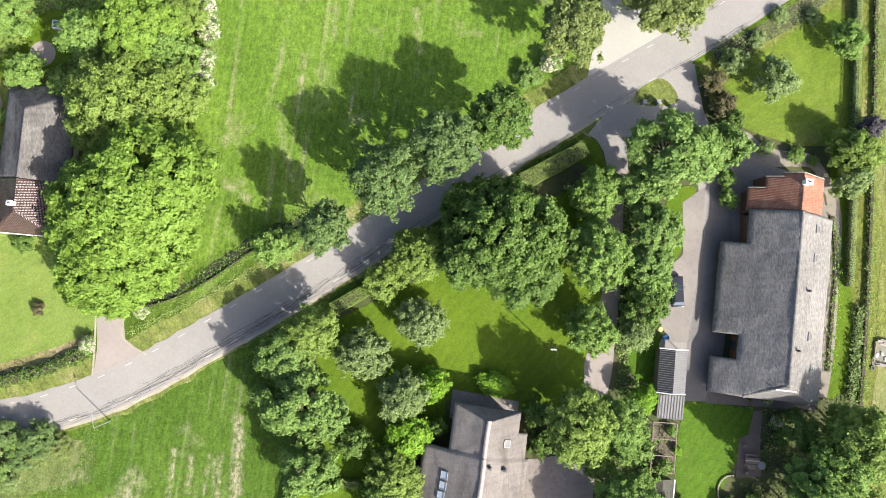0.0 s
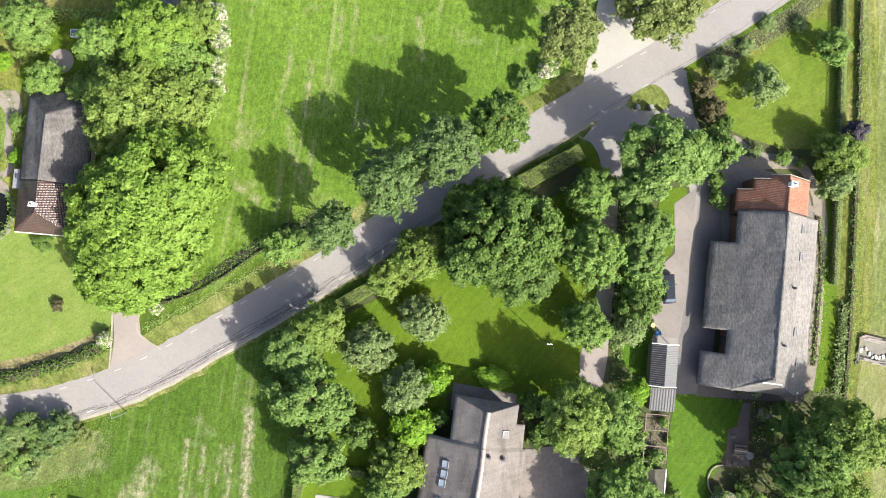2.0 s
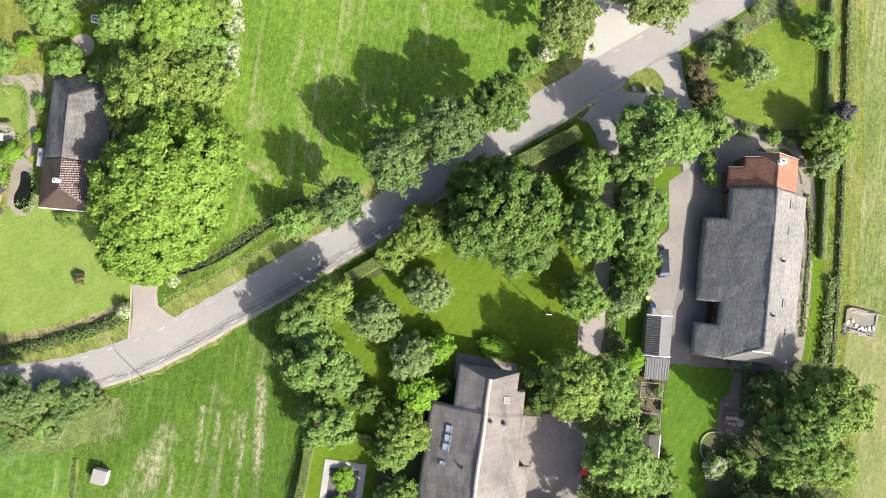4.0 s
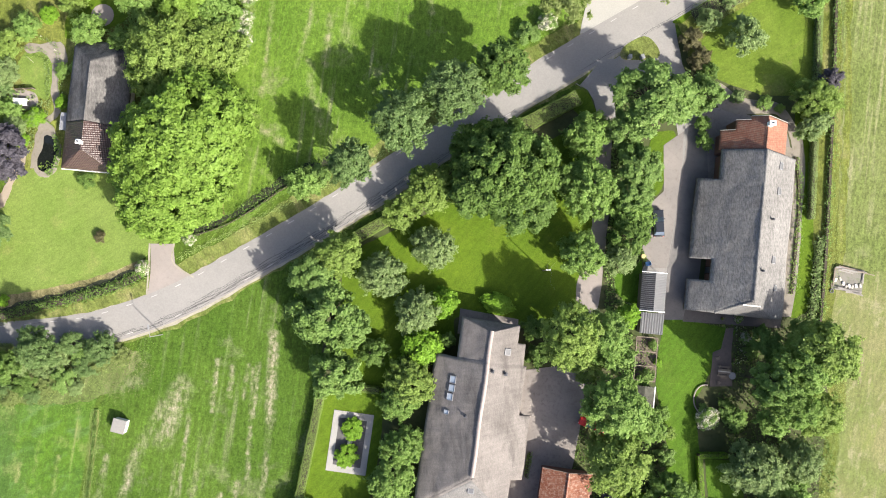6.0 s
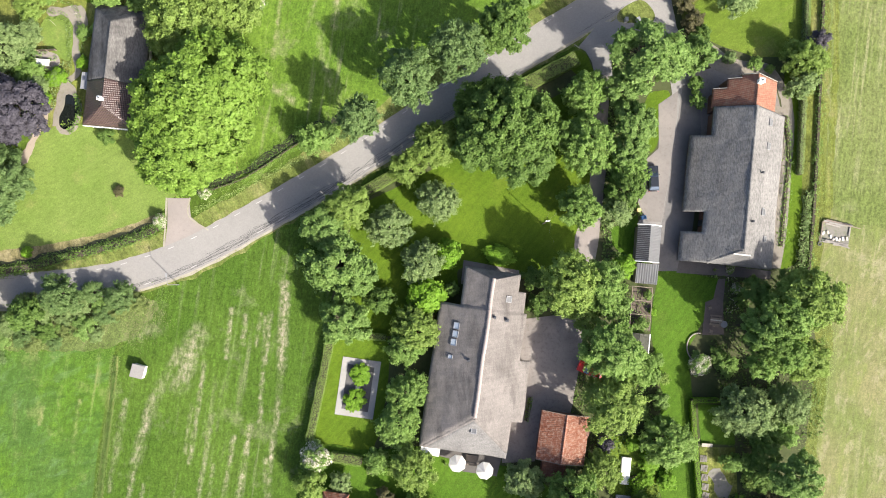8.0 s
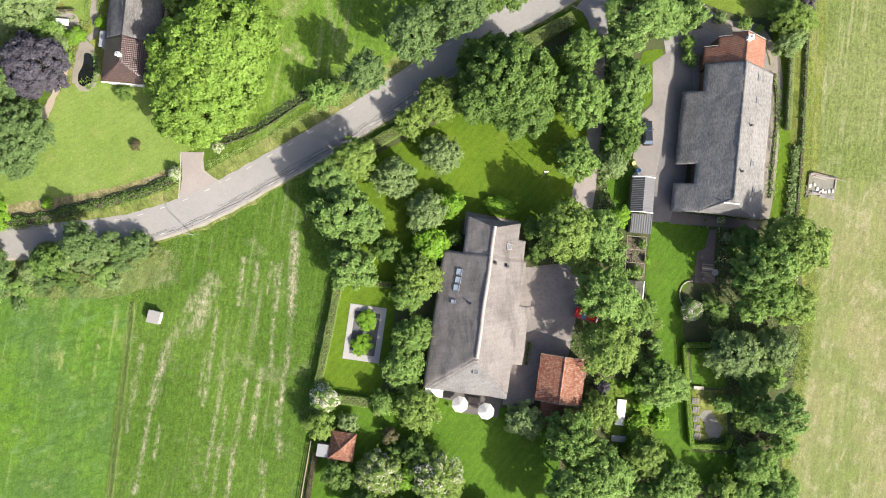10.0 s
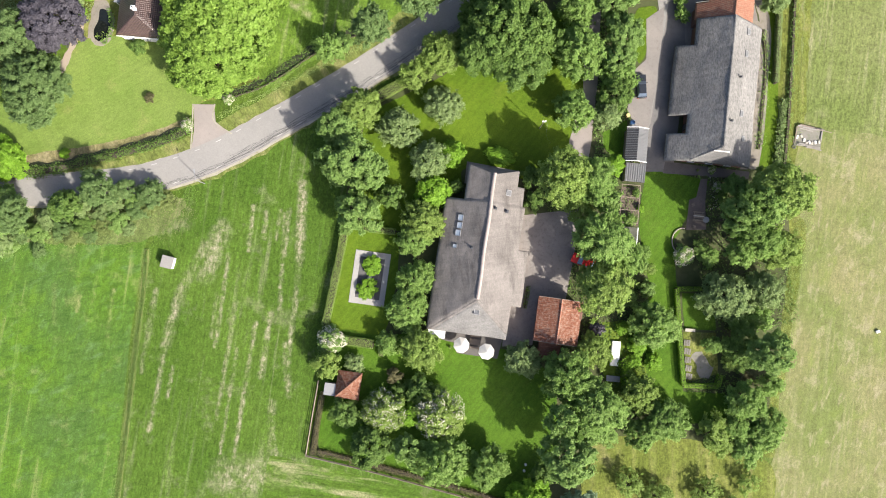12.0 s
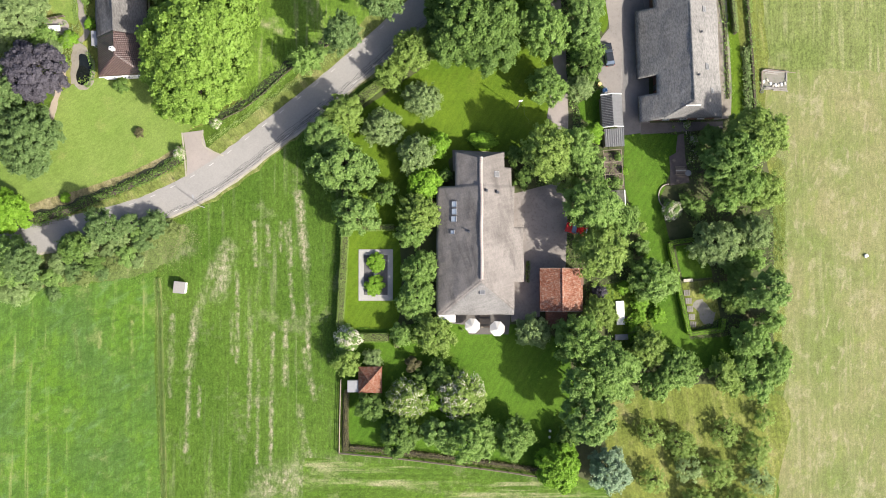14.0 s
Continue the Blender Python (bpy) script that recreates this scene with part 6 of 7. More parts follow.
tufts("weeds", offset(DITCH_LINE, -0.6), 1.0, 700, 0.11, "straw", "pale dry weeds beside the ditch", 0.6)

LEAF["petal"] = PETAL
tufts("flowers", pairs(46.6, -17.0, 46.9, -19.8, 46.4, -23.0), 1.8, 70, 0.17, "petal", "scattered white blooms beside the shaded terrace", 1.2)
tufts("flowers", pairs(56.2, 8.0, 56.0, 0.0, 55.2, -9.0), 1.0, 60, 0.13, "petal", "pale blooms in the border behind the long farmhouse", 0.8)

# ---- road markings and cracks ----
for side in (2.1, -2.15):
    edge = offset(ROAD, side)
    run = 0.0
    for (x0, y0), (x1, y1) in zip(edge, edge[1:]):
        l = math.hypot(x1 - x0, y1 - y0)
        s = -run % 4.0
        while s < l:
            d = ((x1 - x0) / l, (y1 - y0) / l)
            a = (x0 + d[0] * s, y0 + d[1] * s)
            e = 1.05
            w2 = 0.06
            if abs(a[0]) < 90 and random.random() < (0.95 if side > 0 else 0.3):
                dash = bmesh.new()
                prism(dash, [(a[0] - d[1] * w2, a[1] + d[0] * w2), (a[0] + d[1] * w2, a[1] - d[0] * w2), (a[0] + d[0] * e + d[1] * w2, a[1] + d[1] * e - d[0] * w2), (a[0] + d[0] * e - d[1] * w2, a[1] + d[1] * e + d[0] * w2)], 0.08, 0.09)
                part("road_marking", dash, PAINT, road, "white edge dash")
            s += 4.0
        run += l
bm = bmesh.new()
rc = random.Random(4)
for lane, start, stop, runs in ((-2.1, 0.20, 0.56, 8), (-1.6, 0.26, 0.5, 5), (2.3, 0.62, 0.80, 3), (2.2, 0.16, 0.24, 2), (-2.2, 0.56, 0.72, 3)):
    for k in range(runs):
        a = int(len(ROAD) * rc.uniform(start, start + (stop - start) * 0.35))
        b = int(len(ROAD) * rc.uniform(start + (stop - start) * 0.6, stop))
        ln = [ROAD[j] for j in range(a, b)]
        if len(ln) < 4:
            continue
        ln = spline(ln, 0.5)
        lane_k = lane + rc.uniform(-0.35, 0.35)
        c = [offset(ln, lane_k + 0.28 * noise.noise((j * 0.23, k * 7.1, lane)) + 0.12 * noise.noise((j * 0.9, k, lane)))[j] for j in range(0, len(ln))]
        for (x0, y0), (x1, y1) in zip(c, c[1:]):
            if noise.noise((x0 * 0.25, y0 * 0.25, k)) < -0.22:
                continue
            l = math.hypot(x1 - x0, y1 - y0) or 1
            w2 = rc.uniform(0.012, 0.034)
            nx, ny = -(y1 - y0) / l * w2, (x1 - x0) / l * w2
            bm.faces.new([bm.verts.new(v) for v in ((x0 + nx, y0 + ny, 0.0895), (x0 - nx, y0 - ny, 0.0895), (x1 - nx, y1 - ny, 0.0895), (x1 + nx, y1 + ny, 0.0895))])
            if rc.random() < 0.25:
                q = rc.uniform(0.3, 0.8) * rc.choice((-1, 1))
                bm.faces.new([bm.verts.new(v) for v in ((x0 - nx, y0 - ny, 0.0893), (x0 + nx, y0 + ny, 0.0893), (x0 + nx * q * 14 + 0.03, y0 + ny * q * 14, 0.0893), (x0 + nx * q * 14 - 0.03, y0 + ny * q * 14, 0.0893))])
for f in bm.faces:
    if f.normal.z < 0:
        f.normal_flip()
cracks = part("crack", bm, CRACK, road, "dark bitumen-sealed cracks")
cracks["kind"] = "stuff"


# ---- outbuildings ----
def gable(parent, w, l, eave, ridge, west, east, overhang=0.25, thick=0.1, corr=0):
    """Two roof slopes with the ridge along y; ribbed if corr."""
    for side, mat, name in ((-1, west, "roof_slope"), (1, east, "roof_slope")):
        bm = bmesh.new()
        half = w / 2 + overhang
        drop = (ridge - eave) / (w / 2)
        rows = []
        n = max(2, int(half / 0.25))
        m = max(8, int((l + 2 * overhang) / 0.12)) if corr else 8
        for i in range(n + 1):
            u = half * i / n
            rows.append([bm.verts.new((side * u, -l / 2 - overhang + (l + 2 * overhang) * j / m, ridge - drop * u + (corr * (j % 2)))) for j in range(m + 1)])
        for p, q in zip(rows, rows[1:]):
            for j in range(m):
                f = (p[j], p[j + 1], q[j + 1], q[j])
                bm.faces.new(f if side < 0 else f[::-1])
        bmesh.ops.solidify(bm, geom=bm.faces[:], thickness=thick)
        part(name, bm, mat, parent)


def block(parent, w, l, eave, ridge, mat, label=""):
    bm = bmesh.new()
    v = [bm.verts.new(p) for p in ((-w / 2, -l / 2, 0), (w / 2, -l / 2, 0), (w / 2, -l / 2, eave), (0, -l / 2, ridge), (-w / 2, -l / 2, eave), (-w / 2, l / 2, 0), (w / 2, l / 2, 0), (w / 2, l / 2, eave), (0, l / 2, ridge), (-w / 2, l / 2, eave))]
    for f in ((0, 1, 2, 3, 4), (9, 8, 7, 6, 5), (0, 4, 9, 5), (1, 6, 7, 2), (2, 7, 8, 3), (3, 8, 9, 4)):
        bm.faces.new([v[k] for k in f])
    return part("wall", bm, mat, parent, label)


# red-tiled barn with a lower lean-to
barn = thing("barn", 18.56, -42.23, 0, -8.1, "small barn with weathered orange-red pantile roof", "barn")
block(barn, 6.9, 6.9, 3.05, 4.3, BRICK)
gable(barn, 7.0, 7.0, 3.2, 4.5, TILE_BARN, TILE_BARN, 0.3, 0.12)
part("ridge", tube(bmesh.new(), (0, -3.8, 4.55), (0, 3.8, 4.55), 0.13, 0.13), TILE_BARN, barn)
for y in (-3.82, 3.82):
    for s in (-1, 1):
        bm = bmesh.new()
        tube(bm, (s * 3.8, y, 3.1), (0, y, 4.55), 0.06, 0.06, 4)
        part("verge_board", bm, WOOD, barn)
bm = bmesh.new()
v = [bm.verts.new(p) for p in ((-2.7, -3.3, 3.1), (-2.5, -6.6, 2.2), (0.9, -6.6, 2.2), (1.2, -3.3, 3.1))]
bm.faces.new(v)
bmesh.ops.solidify(bm, geom=bm.faces[:], thickness=0.12)
part("lean_to_roof", bm, TILE_RED, barn, "darker red lean-to roof")
part("lean_to_wall", box(bmesh.new(), -2.4, 0.8, -6.3, -3.4, 0, 2.1), BRICK, barn)
part("dormer", box(bmesh.new(), 3.2, 3.95, 0.8, 2.0, 2.4, 3.2, 0.03), BRICK, barn)

# pyramid-roofed garden house
garden_house = thing("garden_house", -17.21, -53.23, 0, -8, "garden house with hipped orange tile roof", "shed")
part("wall", box(bmesh.new(), -1.5, 1.5, -1.7, 1.7, 0, 2.3), WOOD, garden_house)
for k, (a, b) in enumerate((((-1.8, -2.0), (1.8, -2.0)), ((1.8, -2.0), (1.8, 2.0)), ((1.8, 2.0), (-1.8, 2.0)), ((-1.8, 2.0), (-1.8, -2.0)))):
    bm = bmesh.new()
    bm.faces.new([bm.verts.new(p) for p in ((*a, 2.2), (*b, 2.2), (0, 0, 3.9))])
    bmesh.ops.solidify(bm, geom=bm.faces[:], thickness=0.1)
    part("roof_slope", bm, TILE_BARN, garden_house)
for s in (-1, 1):
    for q in (-1, 1):
        bm = bmesh.new()
        tube(bm, (s * 1.8, q * 2.0, 2.22), (0, 0, 3.95), 0.07, 0.07, 5)
        part("hip_tile", bm, TILE_RED, garden_house)
garden_house.scale = (1.16, 1.16, 1.05)
lean = part("side_roof", box(bmesh.new(), -3.5, -1.75, -1.9, -0.1, 1.9, 2.05, 0.03), ZINC, garden_house, "flat blue-grey side roof")
part("side_wall", box(bmesh.new(), -3.4, -1.6, -1.8, -0.2, 0, 1.9), WOOD, garden_house)

# carport with ribbed roof, striped lower roof and fruit cage
carport = thing("carport", 32.49, -11.71, 0, -5, "carport with dark ribbed and pale grey roof slopes", "carport")
gable(carport, 3.5, 5.6, 2.4, 3.1, DARK_METAL, ZINC, 0.15, 0.05, 0.03)
for y in (-2.95, 2.95):
    for s in (-1, 1):
        bm = bmesh.new()
        tube(bm, (s * 1.95, y, 2.36), (0, y, 3.17), 0.08, 0.08, 4)
        part("verge_board", bm, WHITE, carport, "white verge board")
for k in range(19):
    y = -2.70 + k * 0.30
    part("roof_rib", tube(bmesh.new(), (-1.88, y, 2.42), (-0.04, y, 3.15), 0.032, 0.032, 4), ZINC, carport, "pale roof rib")
for x in (-1.6, 1.6):
    for y in (-2.6, 0, 2.6):
        part("post", tube(bmesh.new(), (x, y, 0), (x, y, 2.45), 0.07, 0.07, 6), WOOD, carport)
part("back_wall", box(bmesh.new(), -1.7, -1.62, -2.6, 2.6, 0, 2.2), WOOD, carport)
lower = thing("log_store", 32.31, -16.55, 0, -5, "low store with pale striped corrugated roof", "shed")
bm, rows = bmesh.new(), []
for j in range(2):
    rows.append([bm.verts.new((-1.75 + 3.5 * i / 36, -1.6 + 3.2 * j, 1.9 + 0.25 * j + 0.07 * (i // 2 % 2))) for i in range(37)])
for i in range(36):
    bm.faces.new((rows[0][i], rows[0][i + 1], rows[1][i + 1], rows[1][i]))
bmesh.ops.solidify(bm, geom=bm.faces[:], thickness=0.03)
part("roof", bm, ZINC, lower, "corrugated grey sheet roof")
for x in (-1.6, 1.6):
    for y in (-1.45, 1.45):
        part("post", tube(bmesh.new(), (x, y, 0), (x, y, 1.92), 0.06, 0.06, 6), WOOD, lower)
part("side_wall", box(bmesh.new(), -1.7, -1.64, -1.5, 1.5, 0, 1.8), WOOD, lower)
cage = thing("fruit_cage", 31.37, -21.95, 0, -5, "open wooden fruit cage over bare soil", "garden frame")
zone("cage_soil", pairs(30.47, -18.72, 33.72, -18.96, 33.23, -25.81, 29.83, -25.49), 0.07, EARTH, "bare brown soil in the fruit cage", "soil", 0.05, False)
for y in (-3.3, -1.1, 1.1, 3.3):
    part("rail", box(bmesh.new(), -1.6, 1.6, y - 0.05, y + 0.05, 1.7, 1.8, 0.01), WOOD, cage)
    for x in (-1.6, 1.6):
        part("post", tube(bmesh.new(), (x, y, 0), (x, y, 1.72), 0.05, 0.05, 6), WOOD, cage)
for x in (-1.6, 1.6):
    part("side_rail", box(bmesh.new(), x - 0.05, x + 0.05, -3.35, 3.35, 1.8, 1.88, 0.01), WOOD, cage)
shed = thing("garden_shed", 30.83, -27.86, 0, -6, "small shed with dull grey-green roof and white edges", "shed")
block(shed, 3.0, 3.4, 1.9, 2.4, WOOD)
FELT = stone("roof_felt_mossy", (0.125, 0.130, 0.105), (0.165, 0.165, 0.140), 1.5, 0.95, (0.08, 0.10, 0.05), 0.6)
gable(shed, 3.0, 3.4, 1.95, 2.5, FELT, FELT, 0.15, 0.06)
for x in (-1.72, 1.72):
    part("edge_board", box(bmesh.new(), x - 0.07, x + 0.07, -1.9, 1.9, 1.82, 1.98, 0.01), WHITE, shed, "white edge board")

# white-topped pump house in the field
hut = thing("pump_house", -48.85, -32.21, 0, -14, "small pale concrete hut standing in the field", "hut")
part("wall", box(bmesh.new(), -0.95, 0.95, -0.95, 0.95, 0, 1.25, 0.03), RENDER, hut)
part("roof", box(bmesh.new(), -1.05, 1.05, -1.05, 1.05, 1.25, 1.38, 0.04), ASPHALT, hut, "grey concrete slab roof")
part("door", box(bmesh.new(), 0.955, 0.99, -0.4, 0.4, 0.05, 1.1), WHITE, hut)

# paved shrub bed
court = thing("planting_bed", -13.87, -34.96, 0, -8, "dark shrub bed framed with pale paving", "garden bed")
for x0, x1, y0, y1 in ((-3.1, 3.1, -4.65, -3.6), (-3.1, 3.1, 3.6, 4.65), (-3.1, -2.15, -3.6, 3.6), (2.15, 3.1, -3.6, 3.6)):
    n = max(1, round(max(x1 - x0, y1 - y0) / 0.7))
    for k in range(n):
        if x1 - x0 > y1 - y0:
            part("paving_slab", box(bmesh.new(), x0 + (x1 - x0) * k / n + 0.004, x0 + (x1 - x0) * (k + 1) / n - 0.004, y0, y1, 0.0, 0.13, 0.012), SLAB, court)
        else:
            part("paving_slab", box(bmesh.new(), x0, x1, y0 + (y1 - y0) * k / n + 0.004, y0 + (y1 - y0) * (k + 1) / n - 0.004, 0.0, 0.13, 0.012), SLAB, court)
part("bed_soil", box(bmesh.new(), -2.15, 2.15, -3.6, 3.6, 0, 0.10), CRACK, court, "dark slate chippings")
part("edging", box(bmesh.new(), -0.35, 0.35, -0.3, 0.3, 0.1, 0.5, 0.05), ZINC, court, "grey stone block")
tree("lime", -13.35, -32.68, 1.65, 1.4, "in the paved bed")
tree("lime", -14.32, -36.74, 1.75, 1.4, "in the paved bed")


# ---- garden things ----
def parasol(x, y):
    ob = thing("parasol", x, y, 0.09, 12, "open white canvas parasol on the terrace", "parasol", "parasols on the terrace")
    n, r = 8, 1.4
    bm = bmesh.new()
    top = bm.verts.new((0, 0, 3.05))
    ring = [bm.verts.new((r * math.cos(k * math.tau / n), r * math.sin(k * math.tau / n), 2.35)) for k in range(n)]
    hem = [bm.verts.new((v.co.x, v.co.y, 2.15)) for v in ring]
    for k in range(n):
        j = (k + 1) % n
        bm.faces.new((top, ring[k], ring[j]))
        bm.faces.new((ring[k], hem[k], hem[j], ring[j]))
    bmesh.ops.solidify(bm, geom=bm.faces[:], thickness=0.02)
    part("canopy", bm, CANVAS, ob)
    part("pole", tube(bmesh.new(), (0, 0, 0), (0, 0, 3.12), 0.03, 0.03), WOOD, ob)
    part("base", tube(bmesh.new(), (0, 0, 0), (0, 0, 0.1), 0.35, 0.33, 12), DARK_METAL, ob)
    for k in range(n):
        part("rib", tube(bmesh.new(), (0, 0, 2.97), (0.97 * r * math.cos(k * math.tau / n), 0.97 * r * math.sin(k * math.tau / n), 2.31), 0.012, 0.012, 4), WOOD, ob)
    return ob


parasol(2.07, -46.37)
parasol(6.37, -47.49)
table = thing("garden_table", 4.47, -46.01, 0.09, -8, "grey wooden garden table between two parasols", "table")
for k in range(6):
    part("slat", box(bmesh.new(), -0.95, 0.95, -0.5 + k * 0.17, -0.35 + k * 0.17, 0.7, 0.74, 0.008), WOOD, table)
for x in (-0.8, 0.8):
    for y in (-0.4, 0.4):
        part("leg", box(bmesh.new(), x - 0.04, x + 0.04, y - 0.04, y + 0.04, 0, 0.7, 0.008), WOOD, table)
for dx, dy in ((0.0, -1.0), (0.1, 1.0)):
    bench = thing("garden_bench", table.location.x + dx, table.location.y + dy, 0.09, -8, "grey wooden garden bench beside the table", "bench", "benches at the table")
    part("seat", box(bmesh.new(), -0.85, 0.85, -0.18, 0.18, 0.42, 0.47, 0.01), WOOD, bench)
    for x in (-0.7, 0.7):
        part("leg", box(bmesh.new(), x - 0.04, x + 0.04, -0.15, 0.15, 0, 0.42, 0.01), WOOD, bench)
awning = thing("lean_to", -2.21, -44.34, 0, -8, "white-roofed lean-to at the farmhouse corner", "lean-to")
part("roof", box(bmesh.new(), -1.5, 1.5, -0.75, 0.9, 2.35, 2.5, 0.03), WHITE, awning)
for x in (-1.35, 1.35):
    part("post", box(bmesh.new(), x - 0.06, x + 0.06, -0.65, -0.53, 0, 2.35, 0.01), WHITE, awning)
part("glazing", box(bmesh.new(), -1.29, 1.29, -0.62, -0.58, 0.1, 2.3), GLASS, awning)


def car(x, y, turn, paint, label):
    ob = thing("car", x, y, 0.08, turn, label, "car")
    bm = bmesh.new()
    box(bm, -0.86, 0.86, -2.1, 2.1, 0.32, 0.88, 0.12)
    part("body", bm, paint, ob, "", True)
    bm = bmesh.new()
    v = [bm.verts.new(p) for p in ((-0.8, -1.85, 0.86), (0.8, -1.85, 0.86), (0.8, 0.95, 0.86), (-0.8, 0.95, 0.86), (-0.62, -1.45, 1.45), (0.62, -1.45, 1.45), (0.62, 0.25, 1.45), (-0.62, 0.25, 1.45))]
    for f in ((4, 5, 6, 7), (0, 1, 5, 4), (1, 2, 6, 5), (2, 3, 7, 6), (3, 0, 4, 7)):
        bm.faces.new([v[k] for k in f])
    bmesh.ops.bevel(bm, geom=bm.edges[:], offset=0.06, segments=2, affect="EDGES")
    part("cabin", bm, GLASS, ob, "dark glazed cabin")
    part("roof", box(bmesh.new(), -0.6, 0.6, -1.42, 0.2, 1.44, 1.5, 0.03), paint, ob)
    for sx in (-1, 1):
        for y0 in (-1.3, 1.3):
            wheel = part("tyre", tube(bmesh.new(), (sx * 0.68, y0, 0.31), (sx * 0.88, y0, 0.31), 0.31, 0.31, 14), CRACK, ob)
            part("rim", tube(bmesh.new(), (sx * 0.86, y0, 0.31), (sx * 0.895, y0, 0.31), 0.19, 0.17, 10), ZINC, wheel)
        part("headlight", box(bmesh.new(), sx * 0.66 - 0.13, sx * 0.66 + 0.13, 2.04, 2.115, 0.62, 0.76, 0.02), WHITE, ob)
        part("tail_light", box(bmesh.new(), sx * 0.68 - 0.1, sx * 0.68 + 0.1, -2.115, -2.04, 0.62, 0.8, 0.02), RED, ob)
        part("mirror", box(bmesh.new(), sx * 0.95 - 0.09, sx * 0.95 + 0.09, 0.55, 0.68, 0.9, 1.02, 0.02), paint, ob)
    return ob


RED = plain("red_paint", (0.55, 0.03, 0.025), 0.35)
DARK_PAINT = plain("dark_car_paint", (0.03, 0.034, 0.042), 0.2, 0.3, 0.6, 0.0)
car(33.86, -1.10, 2, DARK_PAINT, "dark grey car parked beside the farm drive")
car(23.4, -32.0, 66, RED, "red car half hidden under a tree")


def lamp_post(x, y, turn, label):
    ob = thing("street_lamp", x, y, 0.04, turn, label, "street lamp")
    part("pole", tube(bmesh.new(), (0, 0, 0), (0, 0, 4.9), 0.075, 0.05, 10), ZINC, ob)
    part("arm", tube(bmesh.new(), (0, 0, 4.85), (0, 1.35, 5.0), 0.035, 0.03, 6), ZINC, ob)
    part("lamp_head", box(bmesh.new(), -0.13, 0.13, 1.2, 1.85, 4.93, 5.07, 0.04), ZINC, ob)
    return ob


lamp_post(-42.92, -18.42, 8, "grey street lamp at the road edge")
POLE = (15.93, -8.47)
mast = thing("garden_mast", POLE[0], POLE[1], 0, 0, "slim white wooden mast with crossbars on the lawn", "pole")
part("pole", tube(bmesh.new(), (0, 0, 0), (0, 0, 6.3), 0.08, 0.05, 8), WOOD, mast)
for k, (x1, y1, z1) in enumerate(((1.6, -3.2, 0.6), (1.9, 1.6, 2.4), (0.5, 1.8, 3.0))):
    bm, prev = bmesh.new(), Vector((0, 0, 6.2))
    for j in range(1, 11):
        f = j / 10
        q = Vector((x1 * f + 0.25 * math.sin(9 * f + k), y1 * f + 0.2 * math.sin(7 * f + 2 * k), 6.2 + (z1 - 6.2) * f ** 1.4))
        tube(bm, prev, q, 0.006, 0.006, 4)
        prev = q
    part("cable", bm, ZINC, mast, "loose pale cable")
for z, w in ((5.5, 0.3), (6.1, 0.35)):
    part("crossbar", box(bmesh.new(), -w, w, -0.05, 0.05, z, z + 0.09, 0.01), WHITE, mast)

# compost bay with sacks at the hay field edge
bay = thing("storage_bay", 63.59, -9.99, 0, -10, "low board-walled storage bay beside the hay field", "storage bay")
part("floor_slab", box(bmesh.new(), -2.4, 2.4, -1.7, 1.7, 0, 0.12, 0.02), GRAVEL_GREY, bay, "bare trodden floor")
rs = random.Random(2)
OLD_BOARD = stone("board_bleached", (0.30, 0.285, 0.265), (0.22, 0.205, 0.185), 2.5, 0.9, (0.14, 0.125, 0.11), 0.5)


def loose_board(x, y, z, length, turn, wide=0.2, mat=OLD_BOARD):
    """A sawn board lying loose, a little warped."""
    bm = box(bmesh.new(), -length / 2, length / 2, -wide / 2, wide / 2, 0, 0.05, 0.008)
    bm.transform(pose(x, y, z, rs.uniform(-3, 3), rs.uniform(-2, 2), turn))
    part("board", bm, mat, bay)


for k in range(9):
    loose_board(rs.uniform(-1.3, 1.3), 1.62 + rs.uniform(-0.35, 0.25), 0.14 + k * 0.055, rs.uniform(2.0, 3.2), rs.uniform(-6, 6), rs.uniform(0.12, 0.26), OLD_BOARD if k % 3 else WOOD)
for k in range(8):
    loose_board(rs.uniform(-0.9, 1.2), -1.6 + rs.uniform(-0.22, 0.3), 0.14 + k * 0.055, rs.uniform(1.8, 3.0), rs.uniform(-7, 7), rs.uniform(0.14, 0.3))
for k in range(4):
    loose_board(-2.35 + rs.uniform(-0.1, 0.12), rs.uniform(-0.3, 0.3), 0.14 + k * 0.055, rs.uniform(2.2, 3.0), 90 + rs.uniform(-5, 5), 0.16, WOOD)
for k in range(3):
    loose_board(2.3 + rs.uniform(-0.15, 0.1), 0.9 + rs.uniform(-0.3, 0.3), 0.14 + k * 0.055, 1.5, 90 + rs.uniform(-12, 12), 0.2)
loose_board(2.3, 1.55, 0.66, 2.8, -4, 0.14, WOOD)
for k in range(8):
    sx, sy = -1.9 + k * 0.55 + rs.uniform(-0.2, 0.2), rs.uniform(-1.0, 0.7)
    q = pose(0, 0, 0, 0, 0, -10) @ Vector((sx, sy, 0))
    sack = bmesh.new()
    box(sack, -0.30, 0.30, -0.17, 0.17, 0.0, 0.2, 0.08)
    for v in sack.verts:
        v.co += noise.noise_vector(v.co * 4 + Vector((k, 0, 0))) * 0.06
    s = part("sack", sack, PALE_WOOD if k % 2 else CANVAS, None, "", True)
    s.matrix_world = pose(bay.location.x + q.x, bay.location.y + q.y, 0.12, 0, 0, 90 + rs.uniform(-40, 40))
    tagged(s, "pale filled sack lying in the storage bay" if k % 2 else "white filled sack lying in the storage bay", "sack", "sacks in the storage bay")
tyre = thing("tyre", 61.0, -11.6, 0.0, 0, "old black tyre lying beside the storage bay", "tyre")
bm = bmesh.new()
